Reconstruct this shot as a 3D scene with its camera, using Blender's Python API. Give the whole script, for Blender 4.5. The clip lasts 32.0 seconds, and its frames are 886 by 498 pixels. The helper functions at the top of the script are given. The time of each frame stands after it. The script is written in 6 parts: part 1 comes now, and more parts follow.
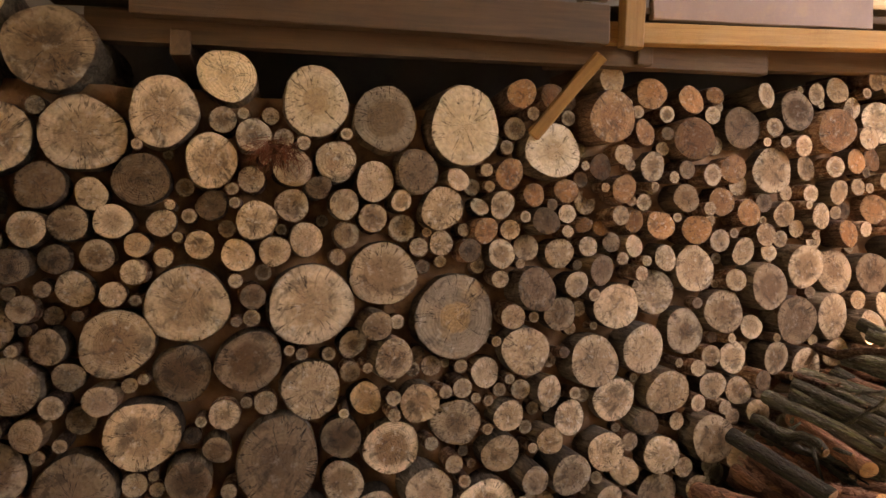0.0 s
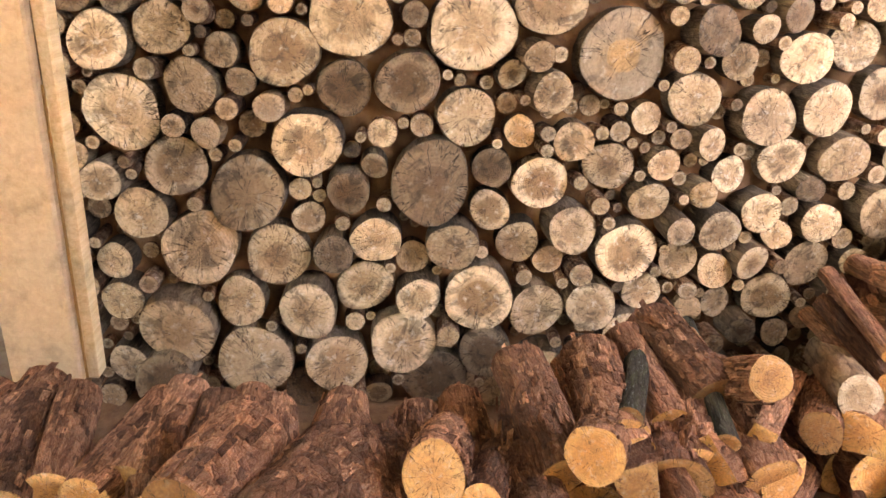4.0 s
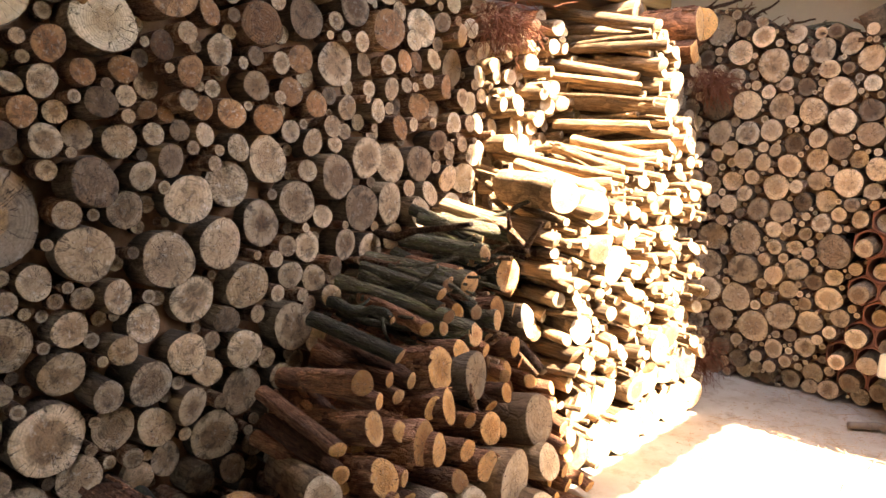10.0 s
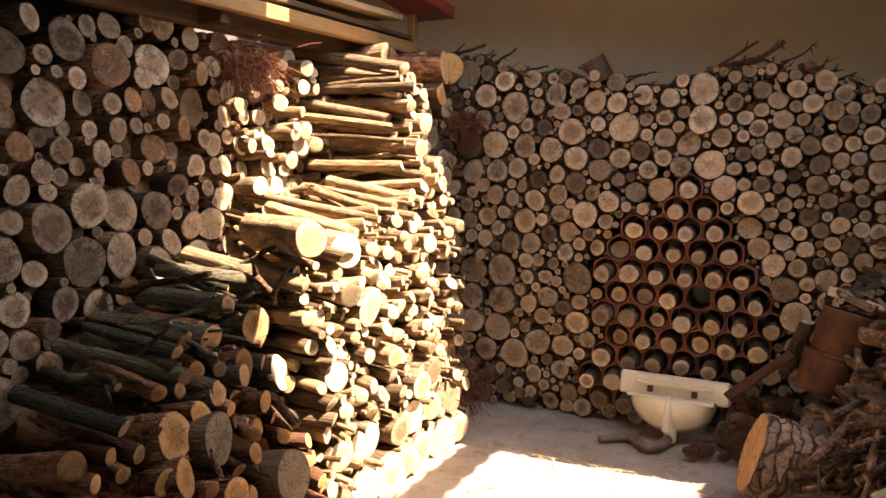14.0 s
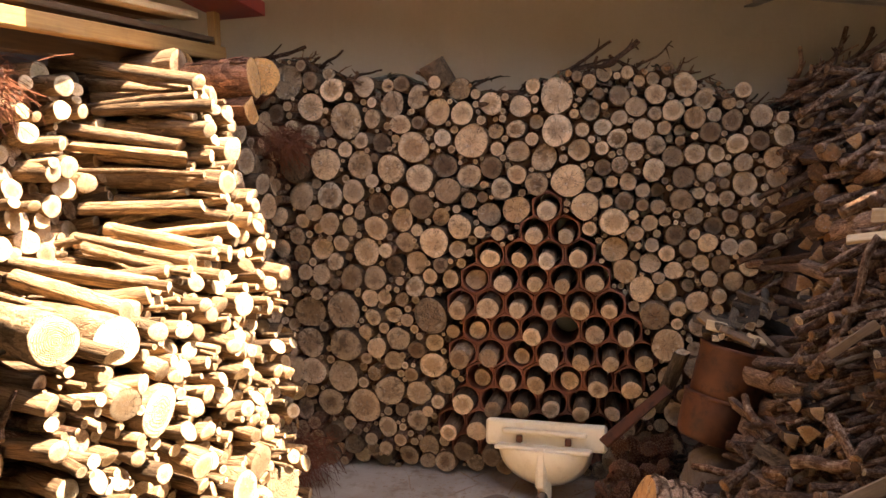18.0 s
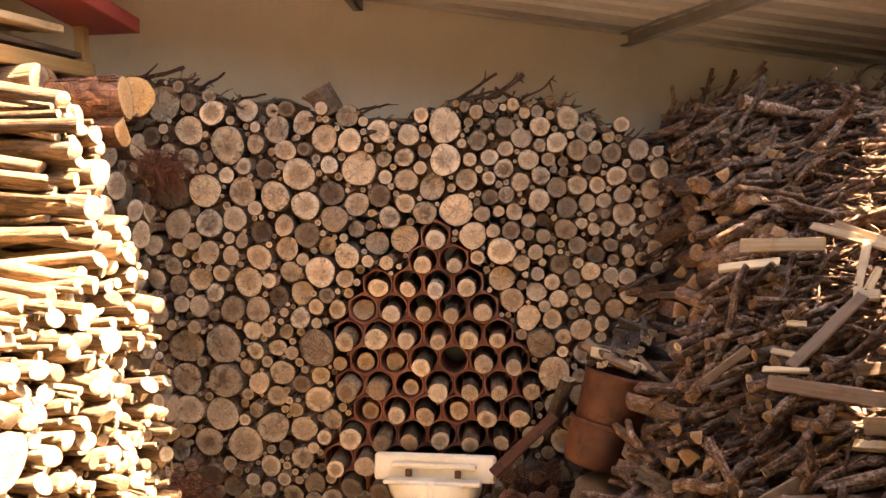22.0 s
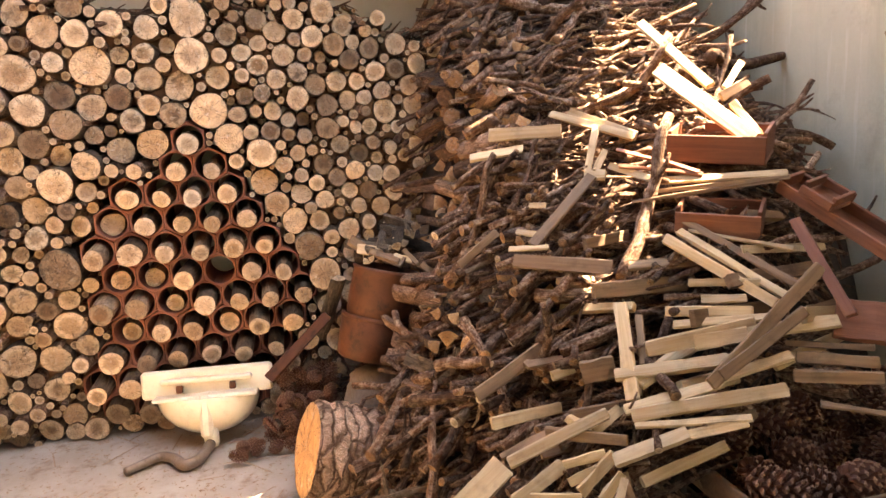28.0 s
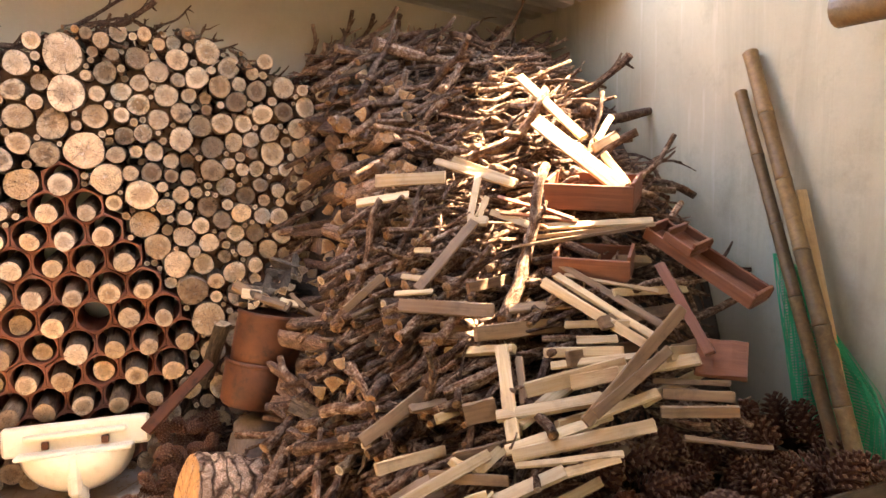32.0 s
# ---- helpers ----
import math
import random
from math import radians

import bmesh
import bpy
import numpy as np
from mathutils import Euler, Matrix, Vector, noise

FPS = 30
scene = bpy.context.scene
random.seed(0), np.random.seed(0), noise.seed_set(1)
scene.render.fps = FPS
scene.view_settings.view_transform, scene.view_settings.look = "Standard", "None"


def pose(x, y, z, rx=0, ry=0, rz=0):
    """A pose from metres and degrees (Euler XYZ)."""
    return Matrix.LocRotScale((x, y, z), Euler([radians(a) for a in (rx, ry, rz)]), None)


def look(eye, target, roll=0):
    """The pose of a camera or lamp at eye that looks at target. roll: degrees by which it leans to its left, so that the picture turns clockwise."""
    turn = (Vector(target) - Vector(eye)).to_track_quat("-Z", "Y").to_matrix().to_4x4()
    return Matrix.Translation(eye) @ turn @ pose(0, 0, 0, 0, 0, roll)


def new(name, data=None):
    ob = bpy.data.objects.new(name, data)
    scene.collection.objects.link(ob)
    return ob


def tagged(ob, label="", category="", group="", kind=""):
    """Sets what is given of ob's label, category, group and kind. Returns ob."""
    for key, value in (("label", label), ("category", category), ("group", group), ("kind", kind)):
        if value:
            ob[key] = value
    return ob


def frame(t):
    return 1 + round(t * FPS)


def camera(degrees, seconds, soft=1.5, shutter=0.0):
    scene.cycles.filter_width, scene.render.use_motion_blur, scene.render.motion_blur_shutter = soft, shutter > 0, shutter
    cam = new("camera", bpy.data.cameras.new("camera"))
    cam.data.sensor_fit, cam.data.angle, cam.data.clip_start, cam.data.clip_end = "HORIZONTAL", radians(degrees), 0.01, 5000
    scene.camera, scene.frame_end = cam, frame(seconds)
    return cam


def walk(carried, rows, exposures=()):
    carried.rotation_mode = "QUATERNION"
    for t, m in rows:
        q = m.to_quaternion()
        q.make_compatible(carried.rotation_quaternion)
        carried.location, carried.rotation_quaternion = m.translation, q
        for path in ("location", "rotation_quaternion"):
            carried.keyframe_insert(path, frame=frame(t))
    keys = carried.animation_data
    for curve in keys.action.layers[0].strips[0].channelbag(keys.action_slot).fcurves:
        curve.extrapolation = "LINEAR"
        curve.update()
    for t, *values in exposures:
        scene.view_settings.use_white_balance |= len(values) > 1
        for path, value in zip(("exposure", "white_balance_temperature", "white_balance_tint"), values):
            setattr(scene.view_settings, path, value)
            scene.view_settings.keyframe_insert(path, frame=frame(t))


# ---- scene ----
# stops by which the filming camera opens and closes on the way, and its warm white balance
EXPOSURES = [(0.0, 4.25, 10600, 28), (1.0, 4.92, 10500, 28), (2.0, 5.33, 10200, 26), (3.5, 5.8, 9700, 24), (6.0, 6.1, 8600, 20), (7.0, 6.15, 8500, 18), (8.0, 5.35, 8200, 16), (9.0, 4.72, 7800, 17), (10.0, 4.12, 8000, 18), (12.0, 3.2, 8200, 22), (15.0, 2.95, 8300, 22), (19.0, 3.4, 8500, 24), (23.0, 4.0, 8800, 24), (25.0, 4.28, 8600, 22), (28.0, 4.5, 8600, 21), (32.0, 4.65, 8500, 21)]

cam = camera(62.94, 32.0)
PATH = [
    (0, (-0.187, 0.666, 1.442), (-2.119, 1.171, 1.328), 2.36),
    (0.5, (-0.180, 0.632, 1.464), (-2.144, 0.998, 1.374), 3.03),
    (1, (-0.171, 0.614, 1.476), (-2.154, 0.851, 1.365), 3.23),
    (1.5, (-0.165, 0.603, 1.482), (-2.157, 0.701, 1.331), 3.81),
    (2, (-0.182, 0.587, 1.452), (-2.140, 0.635, 1.048), 4.29),
    (2.5, (-0.208, 0.595, 1.423), (-2.134, 0.657, 0.885), 4.26),
    (3, (-0.216, 0.598, 1.400), (-2.117, 0.689, 0.788), 4.20),
    (3.5, (-0.208, 0.623, 1.382), (-2.084, 0.728, 0.698), 5.16),
    (5.5, (-0.340, 0.530, 1.307), (-1.902, 1.002, 0.151), 8.96),
    (6, (-0.355, 0.550, 1.300), (-1.896, 1.226, 0.219), 8.94),
    (6.5, (-0.357, 0.561, 1.291), (-1.895, 1.428, 0.351), 8.00),
    (7, (-0.352, 0.587, 1.278), (-1.870, 1.627, 0.493), 7.17),
    (7.5, (-0.349, 0.603, 1.269), (-1.827, 1.767, 0.589), 6.78),
    (8, (-0.334, 0.611, 1.280), (-1.785, 1.879, 0.748), 5.40),
    (8.5, (-0.327, 0.631, 1.303), (-1.754, 1.968, 0.884), 4.28),
    (9, (-0.319, 0.652, 1.316), (-1.696, 2.065, 0.986), 3.80),
    (9.5, (-0.306, 0.656, 1.317), (-1.667, 2.090, 1.017), 2.88),
    (10, (-0.299, 0.676, 1.313), (-1.604, 2.168, 1.044), 2.65),
    (10.5, (-0.285, 0.696, 1.316), (-1.532, 2.241, 1.070), 2.40),
    (11, (-0.279, 0.712, 1.321), (-1.470, 2.303, 1.094), 2.21),
    (11.5, (-0.273, 0.731, 1.326), (-1.408, 2.365, 1.121), 2.13),
    (12, (-0.265, 0.752, 1.335), (-1.332, 2.432, 1.140), 1.36),
    (12.5, (-0.259, 0.767, 1.335), (-1.280, 2.478, 1.155), 1.28),
    (13, (-0.248, 0.796, 1.333), (-1.205, 2.544, 1.173), 1.52),
    (13.5, (-0.236, 0.804, 1.334), (-1.143, 2.580, 1.184), 1.64),
    (14, (-0.209, 0.847, 1.328), (-1.049, 2.656, 1.185), 1.14),
    (14.5, (-0.188, 0.936, 1.323), (-0.996, 2.760, 1.183), 0.46),
    (15, (-0.173, 1.043, 1.328), (-0.985, 2.866, 1.194), 0.05),
    (17.5, (-0.287, 1.479, 1.559), (-0.842, 3.390, 1.360), -0.12),
    (18, (-0.348, 1.508, 1.544), (-0.815, 3.445, 1.365), -1.84),
    (18.5, (-0.402, 1.559, 1.530), (-0.629, 3.537, 1.340), -1.68),
    (19, (-0.412, 1.592, 1.532), (-0.577, 3.572, 1.306), -2.99),
    (19.5, (-0.394, 1.598, 1.532), (-0.587, 3.574, 1.295), -2.76),
    (20, (-0.382, 1.593, 1.528), (-0.633, 3.567, 1.324), -0.59),
    (20.5, (-0.373, 1.576, 1.535), (-0.611, 3.559, 1.435), -0.29),
    (21, (-0.370, 1.578, 1.540), (-0.580, 3.564, 1.435), -0.54),
    (21.5, (-0.368, 1.574, 1.542), (-0.558, 3.562, 1.431), -1.03),
    (22, (-0.359, 1.566, 1.547), (-0.520, 3.557, 1.436), -1.31),
    (22.5, (-0.348, 1.571, 1.543), (-0.485, 3.565, 1.455), -1.13),
    (23, (-0.346, 1.570, 1.549), (-0.435, 3.567, 1.476), -1.16),
    (23.5, (-0.344, 1.570, 1.555), (-0.396, 3.568, 1.484), -1.33),
    (24, (-0.337, 1.570, 1.555), (-0.321, 3.568, 1.491), -1.51),
    (24.5, (-0.314, 1.561, 1.567), (-0.103, 3.548, 1.492), -2.00),
    (25, (-0.290, 1.561, 1.575), (0.003, 3.537, 1.480), -2.11),
    (25.5, (-0.288, 1.565, 1.574), (0.087, 3.523, 1.419), -2.07),
    (27.5, (-0.270, 1.587, 1.505), (0.129, 3.517, 1.168), -2.69),
    (28, (-0.270, 1.595, 1.503), (0.143, 3.514, 1.119), -2.86),
    (28.5, (-0.270, 1.606, 1.499), (0.165, 3.511, 1.071), -3.03),
    (29, (-0.264, 1.604, 1.497), (0.208, 3.495, 1.048), -2.75),
    (29.5, (-0.259, 1.611, 1.498), (0.256, 3.488, 1.039), -3.24),
    (30, (-0.256, 1.610, 1.501), (0.304, 3.474, 1.038), -2.88),
    (30.5, (-0.251, 1.603, 1.505), (0.365, 3.452, 1.056), -2.45),
    (31, (-0.248, 1.594, 1.509), (0.423, 3.428, 1.077), -2.06),
    (31.5, (-0.245, 1.578, 1.514), (0.448, 3.413, 1.126), -1.43),
    (32, (-0.244, 1.561, 1.519), (0.453, 3.413, 1.235), -1.61),
]
walk(cam, [(t, look(eye, target, roll)) for t, eye, target, roll in PATH], EXPOSURES)
# to the sun: high, from the open side beyond the right-hand wall
SUN = Vector((0.62, 0.06, 1.0)).normalized()
world = bpy.data.worlds.new("sky")
scene.world = world
world.use_nodes = True
wn = world.node_tree
sky = wn.nodes.new("ShaderNodeTexSky")
sky.sky_type, sky.sun_disc = "NISHITA", False
sky.sun_elevation, sky.sun_rotation = math.asin(SUN.z), math.atan2(SUN.x, SUN.y)
wn.links.new(sky.outputs[0], wn.nodes["Background"].inputs[0])
wn.nodes["Background"].inputs[1].default_value = 0.15
sun = new("sun", bpy.data.lights.new("sun", "SUN"))
sun.data.energy, sun.data.angle, sun.data.color = 5.0, radians(0.6), (1.0, 0.93, 0.82)
sun.matrix_world = look(SUN * 20, (0, 0, 0))

# ---------------------------------------------------------------- materials


def material(name, rough=0.8, metal=0.0, spec=0.3):
    m = bpy.data.materials.new(name)
    m.use_nodes = True
    b = m.node_tree.nodes["Principled BSDF"]
    b.inputs["Roughness"].default_value = rough
    b.inputs["Metallic"].default_value = metal
    b.inputs["Specular IOR Level"].default_value = spec
    return m, m.node_tree, b


def node(nt, kind, sets=(), **props):
    n = nt.nodes.new("ShaderNode" + kind)
    for k, v in props.items():
        setattr(n, k, v)
    for k, v in dict(sets).items():
        if isinstance(v, bpy.types.NodeSocket):
            nt.links.new(v, n.inputs[k])
        else:
            n.inputs[k].default_value = v
    return n


def maths(nt, op, a, b=0.0, clamp=False):
    n = nt.nodes.new("ShaderNodeMath")
    n.operation, n.use_clamp = op, clamp
    for i, v in enumerate((a, b)):
        if isinstance(v, bpy.types.NodeSocket):
            nt.links.new(v, n.inputs[i])
        else:
            n.inputs[i].default_value = v
    return n.outputs[0]


def ramp(nt, fac, stops, smooth=False):
    n = nt.nodes.new("ShaderNodeValToRGB")
    if smooth:
        n.color_ramp.interpolation = "EASE"
    e = n.color_ramp.elements
    while len(e) < len(stops):
        e.new(0.5)
    for s, (p, c) in zip(e, stops):
        s.position, s.color = p, (*c, 1) if len(c) == 3 else (c[0], c[0], c[0], 1)
    nt.links.new(fac, n.inputs[0])
    return n.outputs[0]


def mix(nt, fac, a, b, mode="MIX"):
    n = nt.nodes.new("ShaderNodeMix")
    n.data_type, n.blend_type = "RGBA", mode
    for i, v in ((0, fac), (6, a), (7, b)):
        if isinstance(v, bpy.types.NodeSocket):
            nt.links.new(v, n.inputs[i])
        else:
            n.inputs[i].default_value = v if i == 0 else (*v, 1)
    return n.outputs[2]


def noise_of(nt, vec, scale, detail=4.0, rough=0.6, dist=0.0):
    n = node(nt, "TexNoise", {"Scale": scale, "Detail": detail, "Roughness": rough, "Distortion": dist})
    nt.links.new(vec, n.inputs["Vector"])
    return n.outputs[0]


def chance(nt):
    """A number of its own for each object and each loose piece of a joined mesh."""
    a = nt.nodes.new("ShaderNodeObjectInfo").outputs["Random"]
    b = nt.nodes.new("ShaderNodeNewGeometry").outputs["Random Per Island"]
    return maths(nt, "FRACT", maths(nt, "ADD", a, maths(nt, "MULTIPLY", b, 7.31)))


def bump(nt, bsdf, height, strength, dist):
    n = node(nt, "Bump", {"Strength": strength, "Distance": dist})
    nt.links.new(height, n.inputs["Height"])
    nt.links.new(n.outputs[0], bsdf.inputs["Normal"])


def cut_wood(name, light, dark, grey, grime, heart):
    """Sawn end grain: rings round the pith, drying cracks, weathering and dirt; UV runs from -1 to 1 across the end."""
    m, nt, b = material(name, 0.85)
    uv = node(nt, "UVMap", uv_map="across").outputs[0]
    rnd = chance(nt)
    shift = node(nt, "CombineXYZ", {"X": maths(nt, "MULTIPLY", rnd, 37.0), "Y": maths(nt, "MULTIPLY", rnd, 91.0), "Z": maths(nt, "MULTIPLY", rnd, 13.0)}).outputs[0]
    at = node(nt, "VectorMath", {0: uv, 1: shift}, operation="ADD").outputs[0]
    warp = noise_of(nt, at, 1.6, 3.0)
    dist = node(nt, "VectorMath", {0: uv}, operation="LENGTH").outputs["Value"]
    rad = maths(nt, "ADD", dist, maths(nt, "MULTIPLY", maths(nt, "SUBTRACT", warp, 0.5), 0.35))
    rings = maths(nt, "SINE", maths(nt, "MULTIPLY", rad, maths(nt, "ADD", 38.0, maths(nt, "MULTIPLY", rnd, 45.0))))
    rings = maths(nt, "MULTIPLY", maths(nt, "ADD", rings, 1.0), 0.5)
    sep = node(nt, "SeparateXYZ", {0: uv})
    ang = maths(nt, "ARCTAN2", sep.outputs[1], sep.outputs[0])
    spokes = node(nt, "CombineXYZ", {"X": maths(nt, "ADD", maths(nt, "SINE", ang), maths(nt, "MULTIPLY", rnd, 50.0)), "Y": maths(nt, "COSINE", ang), "Z": maths(nt, "MULTIPLY", dist, 0.25)}).outputs[0]
    crack = noise_of(nt, spokes, 2.6, 3.0, 0.6)
    crack = ramp(nt, crack, [(0.0, (0,)), (0.488, (0,)), (0.497, (1,)), (0.503, (1,)), (0.512, (0,))])
    reach = ramp(nt, noise_of(nt, at, 1.1, 2.0), [(0.34, (0,)), (0.52, (1,))])
    crack = maths(nt, "MULTIPLY", crack, reach)
    tone = noise_of(nt, at, 3.0, 6.0, 0.7)
    fine = noise_of(nt, at, 9.0, 8.0, 0.7)
    wood = mix(nt, ramp(nt, tone, [(0.3, (0,)), (0.7, (1,))]), dark, light)
    wood = mix(nt, maths(nt, "MULTIPLY", rings, 0.38), wood, dark)
    wide = maths(nt, "DIVIDE", rad, maths(nt, "ADD", 0.6, maths(nt, "MULTIPLY", maths(nt, "FRACT", maths(nt, "MULTIPLY", rnd, 17.9)), 1.1)))
    core = ramp(nt, wide, [(0.22, (1,)), (0.46, (0.75,)), (0.54, (0,))], True)
    wood = mix(nt, maths(nt, "MULTIPLY", core, ramp(nt, rnd, [(0.1, (0.1 + grime * 0.35,)), (0.8, (0.75 + grime * 0.2,))])), wood, heart)
    damp = ramp(nt, noise_of(nt, at, 0.9, 4.0, 0.6, 0.5), [(0.48, (0,)), (0.62, (1,))])
    wood = mix(nt, maths(nt, "MULTIPLY", damp, grime * 0.7), wood, (heart[0] * 1.5, heart[1] * 1.5, heart[2] * 1.5))
    sap = ramp(nt, rad, [(0.50, (0,)), (0.70, (1,)), (0.90, (1,)), (1.0, (0,))])
    sap = maths(nt, "MULTIPLY", sap, ramp(nt, maths(nt, "FRACT", maths(nt, "MULTIPLY", rnd, 3.3)), [(0.15, (0.1,)), (0.9, (0.75,))]))
    wood = mix(nt, sap, wood, (min(1.0, light[0] * 1.2), min(1.0, light[1] * 1.25), min(1.0, light[2] * 1.35)))
    aged = maths(nt, "MULTIPLY", ramp(nt, maths(nt, "FRACT", maths(nt, "MULTIPLY", rnd, 5.7)), [(0.1, (0.15,)), (0.9, (1.0,))]), grey[3])
    wood = mix(nt, aged, wood, grey[:3])
    rim = ramp(nt, rad, [(0.72, (0,)), (1.0, (1,))])
    spots = ramp(nt, noise_of(nt, at, 1.9, 9.0, 0.70, 0.6), [(0.50, (0,)), (0.60, (1,))])
    soil = maths(nt, "MULTIPLY", maths(nt, "ADD", spots, maths(nt, "MULTIPLY", rim, 0.22)), grime, True)
    wood = mix(nt, soil, wood, (0.045, 0.034, 0.024))
    wood = mix(nt, ramp(nt, fine, [(0.42, (0,)), (0.70, (0.6,))]), wood, mix(nt, 0.75, wood, (0.10, 0.07, 0.045)))
    bloom = ramp(nt, noise_of(nt, at, 3.4, 7.0, 0.7), [(0.55, (0,)), (0.68, (1,))])
    wood = mix(nt, maths(nt, "MULTIPLY", bloom, grey[3] * 1.2), wood, (0.66, 0.60, 0.50))
    wood = mix(nt, maths(nt, "MULTIPLY", crack, 0.9), wood, (0.03, 0.02, 0.013))
    vary = ramp(nt, maths(nt, "FRACT", maths(nt, "MULTIPLY", rnd, 11.3)), [(0.0, (0.34, 0.31, 0.29)), (0.10, (0.46, 0.43, 0.41)), (0.2, (0.86, 0.84, 0.82)), (0.7, (1.10, 1.08, 1.04)), (1.0, (1.36, 1.30, 1.22))])
    wood = mix(nt, 1.0, wood, vary, "MULTIPLY")
    nt.links.new(wood, b.inputs["Base Color"])
    h = maths(nt, "SUBTRACT", maths(nt, "ADD", maths(nt, "MULTIPLY", fine, 0.7), maths(nt, "MULTIPLY", rings, 0.25)), maths(nt, "MULTIPLY", crack, 1.2))
    bump(nt, b, h, 0.7, 0.006)
    return m


def bark(name, low, high, ridge, scale=(6.0, 1.6), lichen=0.0, depth=0.010, moss=(0.13, 0.14, 0.065), flake=0.35, furrows=0.25):
    """Bark with long plates along the log; UV: turns round the log, metres along it."""
    m, nt, b = material(name, 0.92, spec=0.15)
    uv = node(nt, "UVMap", uv_map="round").outputs[0]
    rnd = chance(nt)
    shift = node(nt, "CombineXYZ", {"X": maths(nt, "MULTIPLY", rnd, 5.0), "Y": maths(nt, "MULTIPLY", rnd, 31.0), "Z": rnd}).outputs[0]
    at = node(nt, "VectorMath", {0: uv, 1: shift}, operation="ADD").outputs[0]
    wob = node(nt, "TexNoise", {"Vector": at, "Scale": 5.0, "Detail": 4.0})
    wob = node(nt, "VectorMath", {0: wob.outputs["Color"], 3: 0.22}, operation="SCALE").outputs[0]
    bent = node(nt, "VectorMath", {0: at, 1: wob}, operation="ADD").outputs[0]
    long = node(nt, "Mapping", {"Vector": bent, "Scale": (scale[0], scale[1] * 6, 1.0)}).outputs[0]
    plates = node(nt, "TexVoronoi", {"Vector": long, "Scale": 1.4, "Randomness": 1.0}, feature="DISTANCE_TO_EDGE").outputs["Distance"]
    furrow = ramp(nt, plates, [(0.0, (0,)), (0.12, (1,))])
    grain = noise_of(nt, long, 1.3, 8.0, 0.75)
    cell = node(nt, "TexVoronoi", {"Vector": long, "Scale": 1.4, "Randomness": 1.0}).outputs["Color"]
    cell = node(nt, "SeparateColor", {0: cell}).outputs[0]
    fibre = noise_of(nt, node(nt, "Mapping", {"Vector": bent, "Scale": (26.0, 5.0, 1.0)}).outputs[0], 1.0, 5.0, 0.7)
    fine = noise_of(nt, node(nt, "TexCoord").outputs["Object"], 38.0, 6.0, 0.75)
    col = mix(nt, ramp(nt, grain, [(0.32, (0,)), (0.70, (1,))]), low, high)
    col = mix(nt, ramp(nt, fine, [(0.45, (0,)), (0.72, (0.8,))]), col, ridge)
    col = mix(nt, flake, col, mix(nt, 1.0, col, ramp(nt, cell, [(0.1, (0.35, 0.33, 0.32)), (0.9, (1.7, 1.6, 1.5))]), "MULTIPLY"))
    col = mix(nt, ramp(nt, fibre, [(0.36, (0.6,)), (0.52, (0,))]), col, (low[0] * 0.35, low[1] * 0.33, low[2] * 0.32))
    col = mix(nt, maths(nt, "MULTIPLY", maths(nt, "SUBTRACT", 1.0, furrow), furrows), col, (low[0] * 0.3, low[1] * 0.3, low[2] * 0.3))
    if lichen:
        patch = ramp(nt, noise_of(nt, at, 7.0, 6.0, 0.7), [(0.56 - 0.1 * lichen, (0,)), (0.62, (1,))])
        col = mix(nt, maths(nt, "MULTIPLY", patch, lichen), col, moss)
        spot = ramp(nt, noise_of(nt, at, 24.0, 4.0, 0.6), [(0.60, (0,)), (0.66, (1,))])
        col = mix(nt, maths(nt, "MULTIPLY", spot, lichen), col, (0.34, 0.36, 0.30))
    vary = ramp(nt, maths(nt, "FRACT", maths(nt, "MULTIPLY", rnd, 9.1)), [(0.0, (0.45, 0.43, 0.42)), (0.5, (0.95, 0.95, 0.95)), (0.85, (1.35, 1.3, 1.22)), (1.0, (1.9, 1.95, 1.95))])
    col = mix(nt, 1.0, col, vary, "MULTIPLY")
    nt.links.new(col, b.inputs["Base Color"])
    h = maths(nt, "ADD", maths(nt, "MULTIPLY", furrow, 0.2 + furrows), maths(nt, "ADD", maths(nt, "MULTIPLY", grain, 0.8), maths(nt, "ADD", maths(nt, "MULTIPLY", fine, 0.4), maths(nt, "ADD", maths(nt, "MULTIPLY", fibre, 0.8), maths(nt, "MULTIPLY", cell, flake)))))
    bump(nt, b, h, 0.9, depth)
    return m


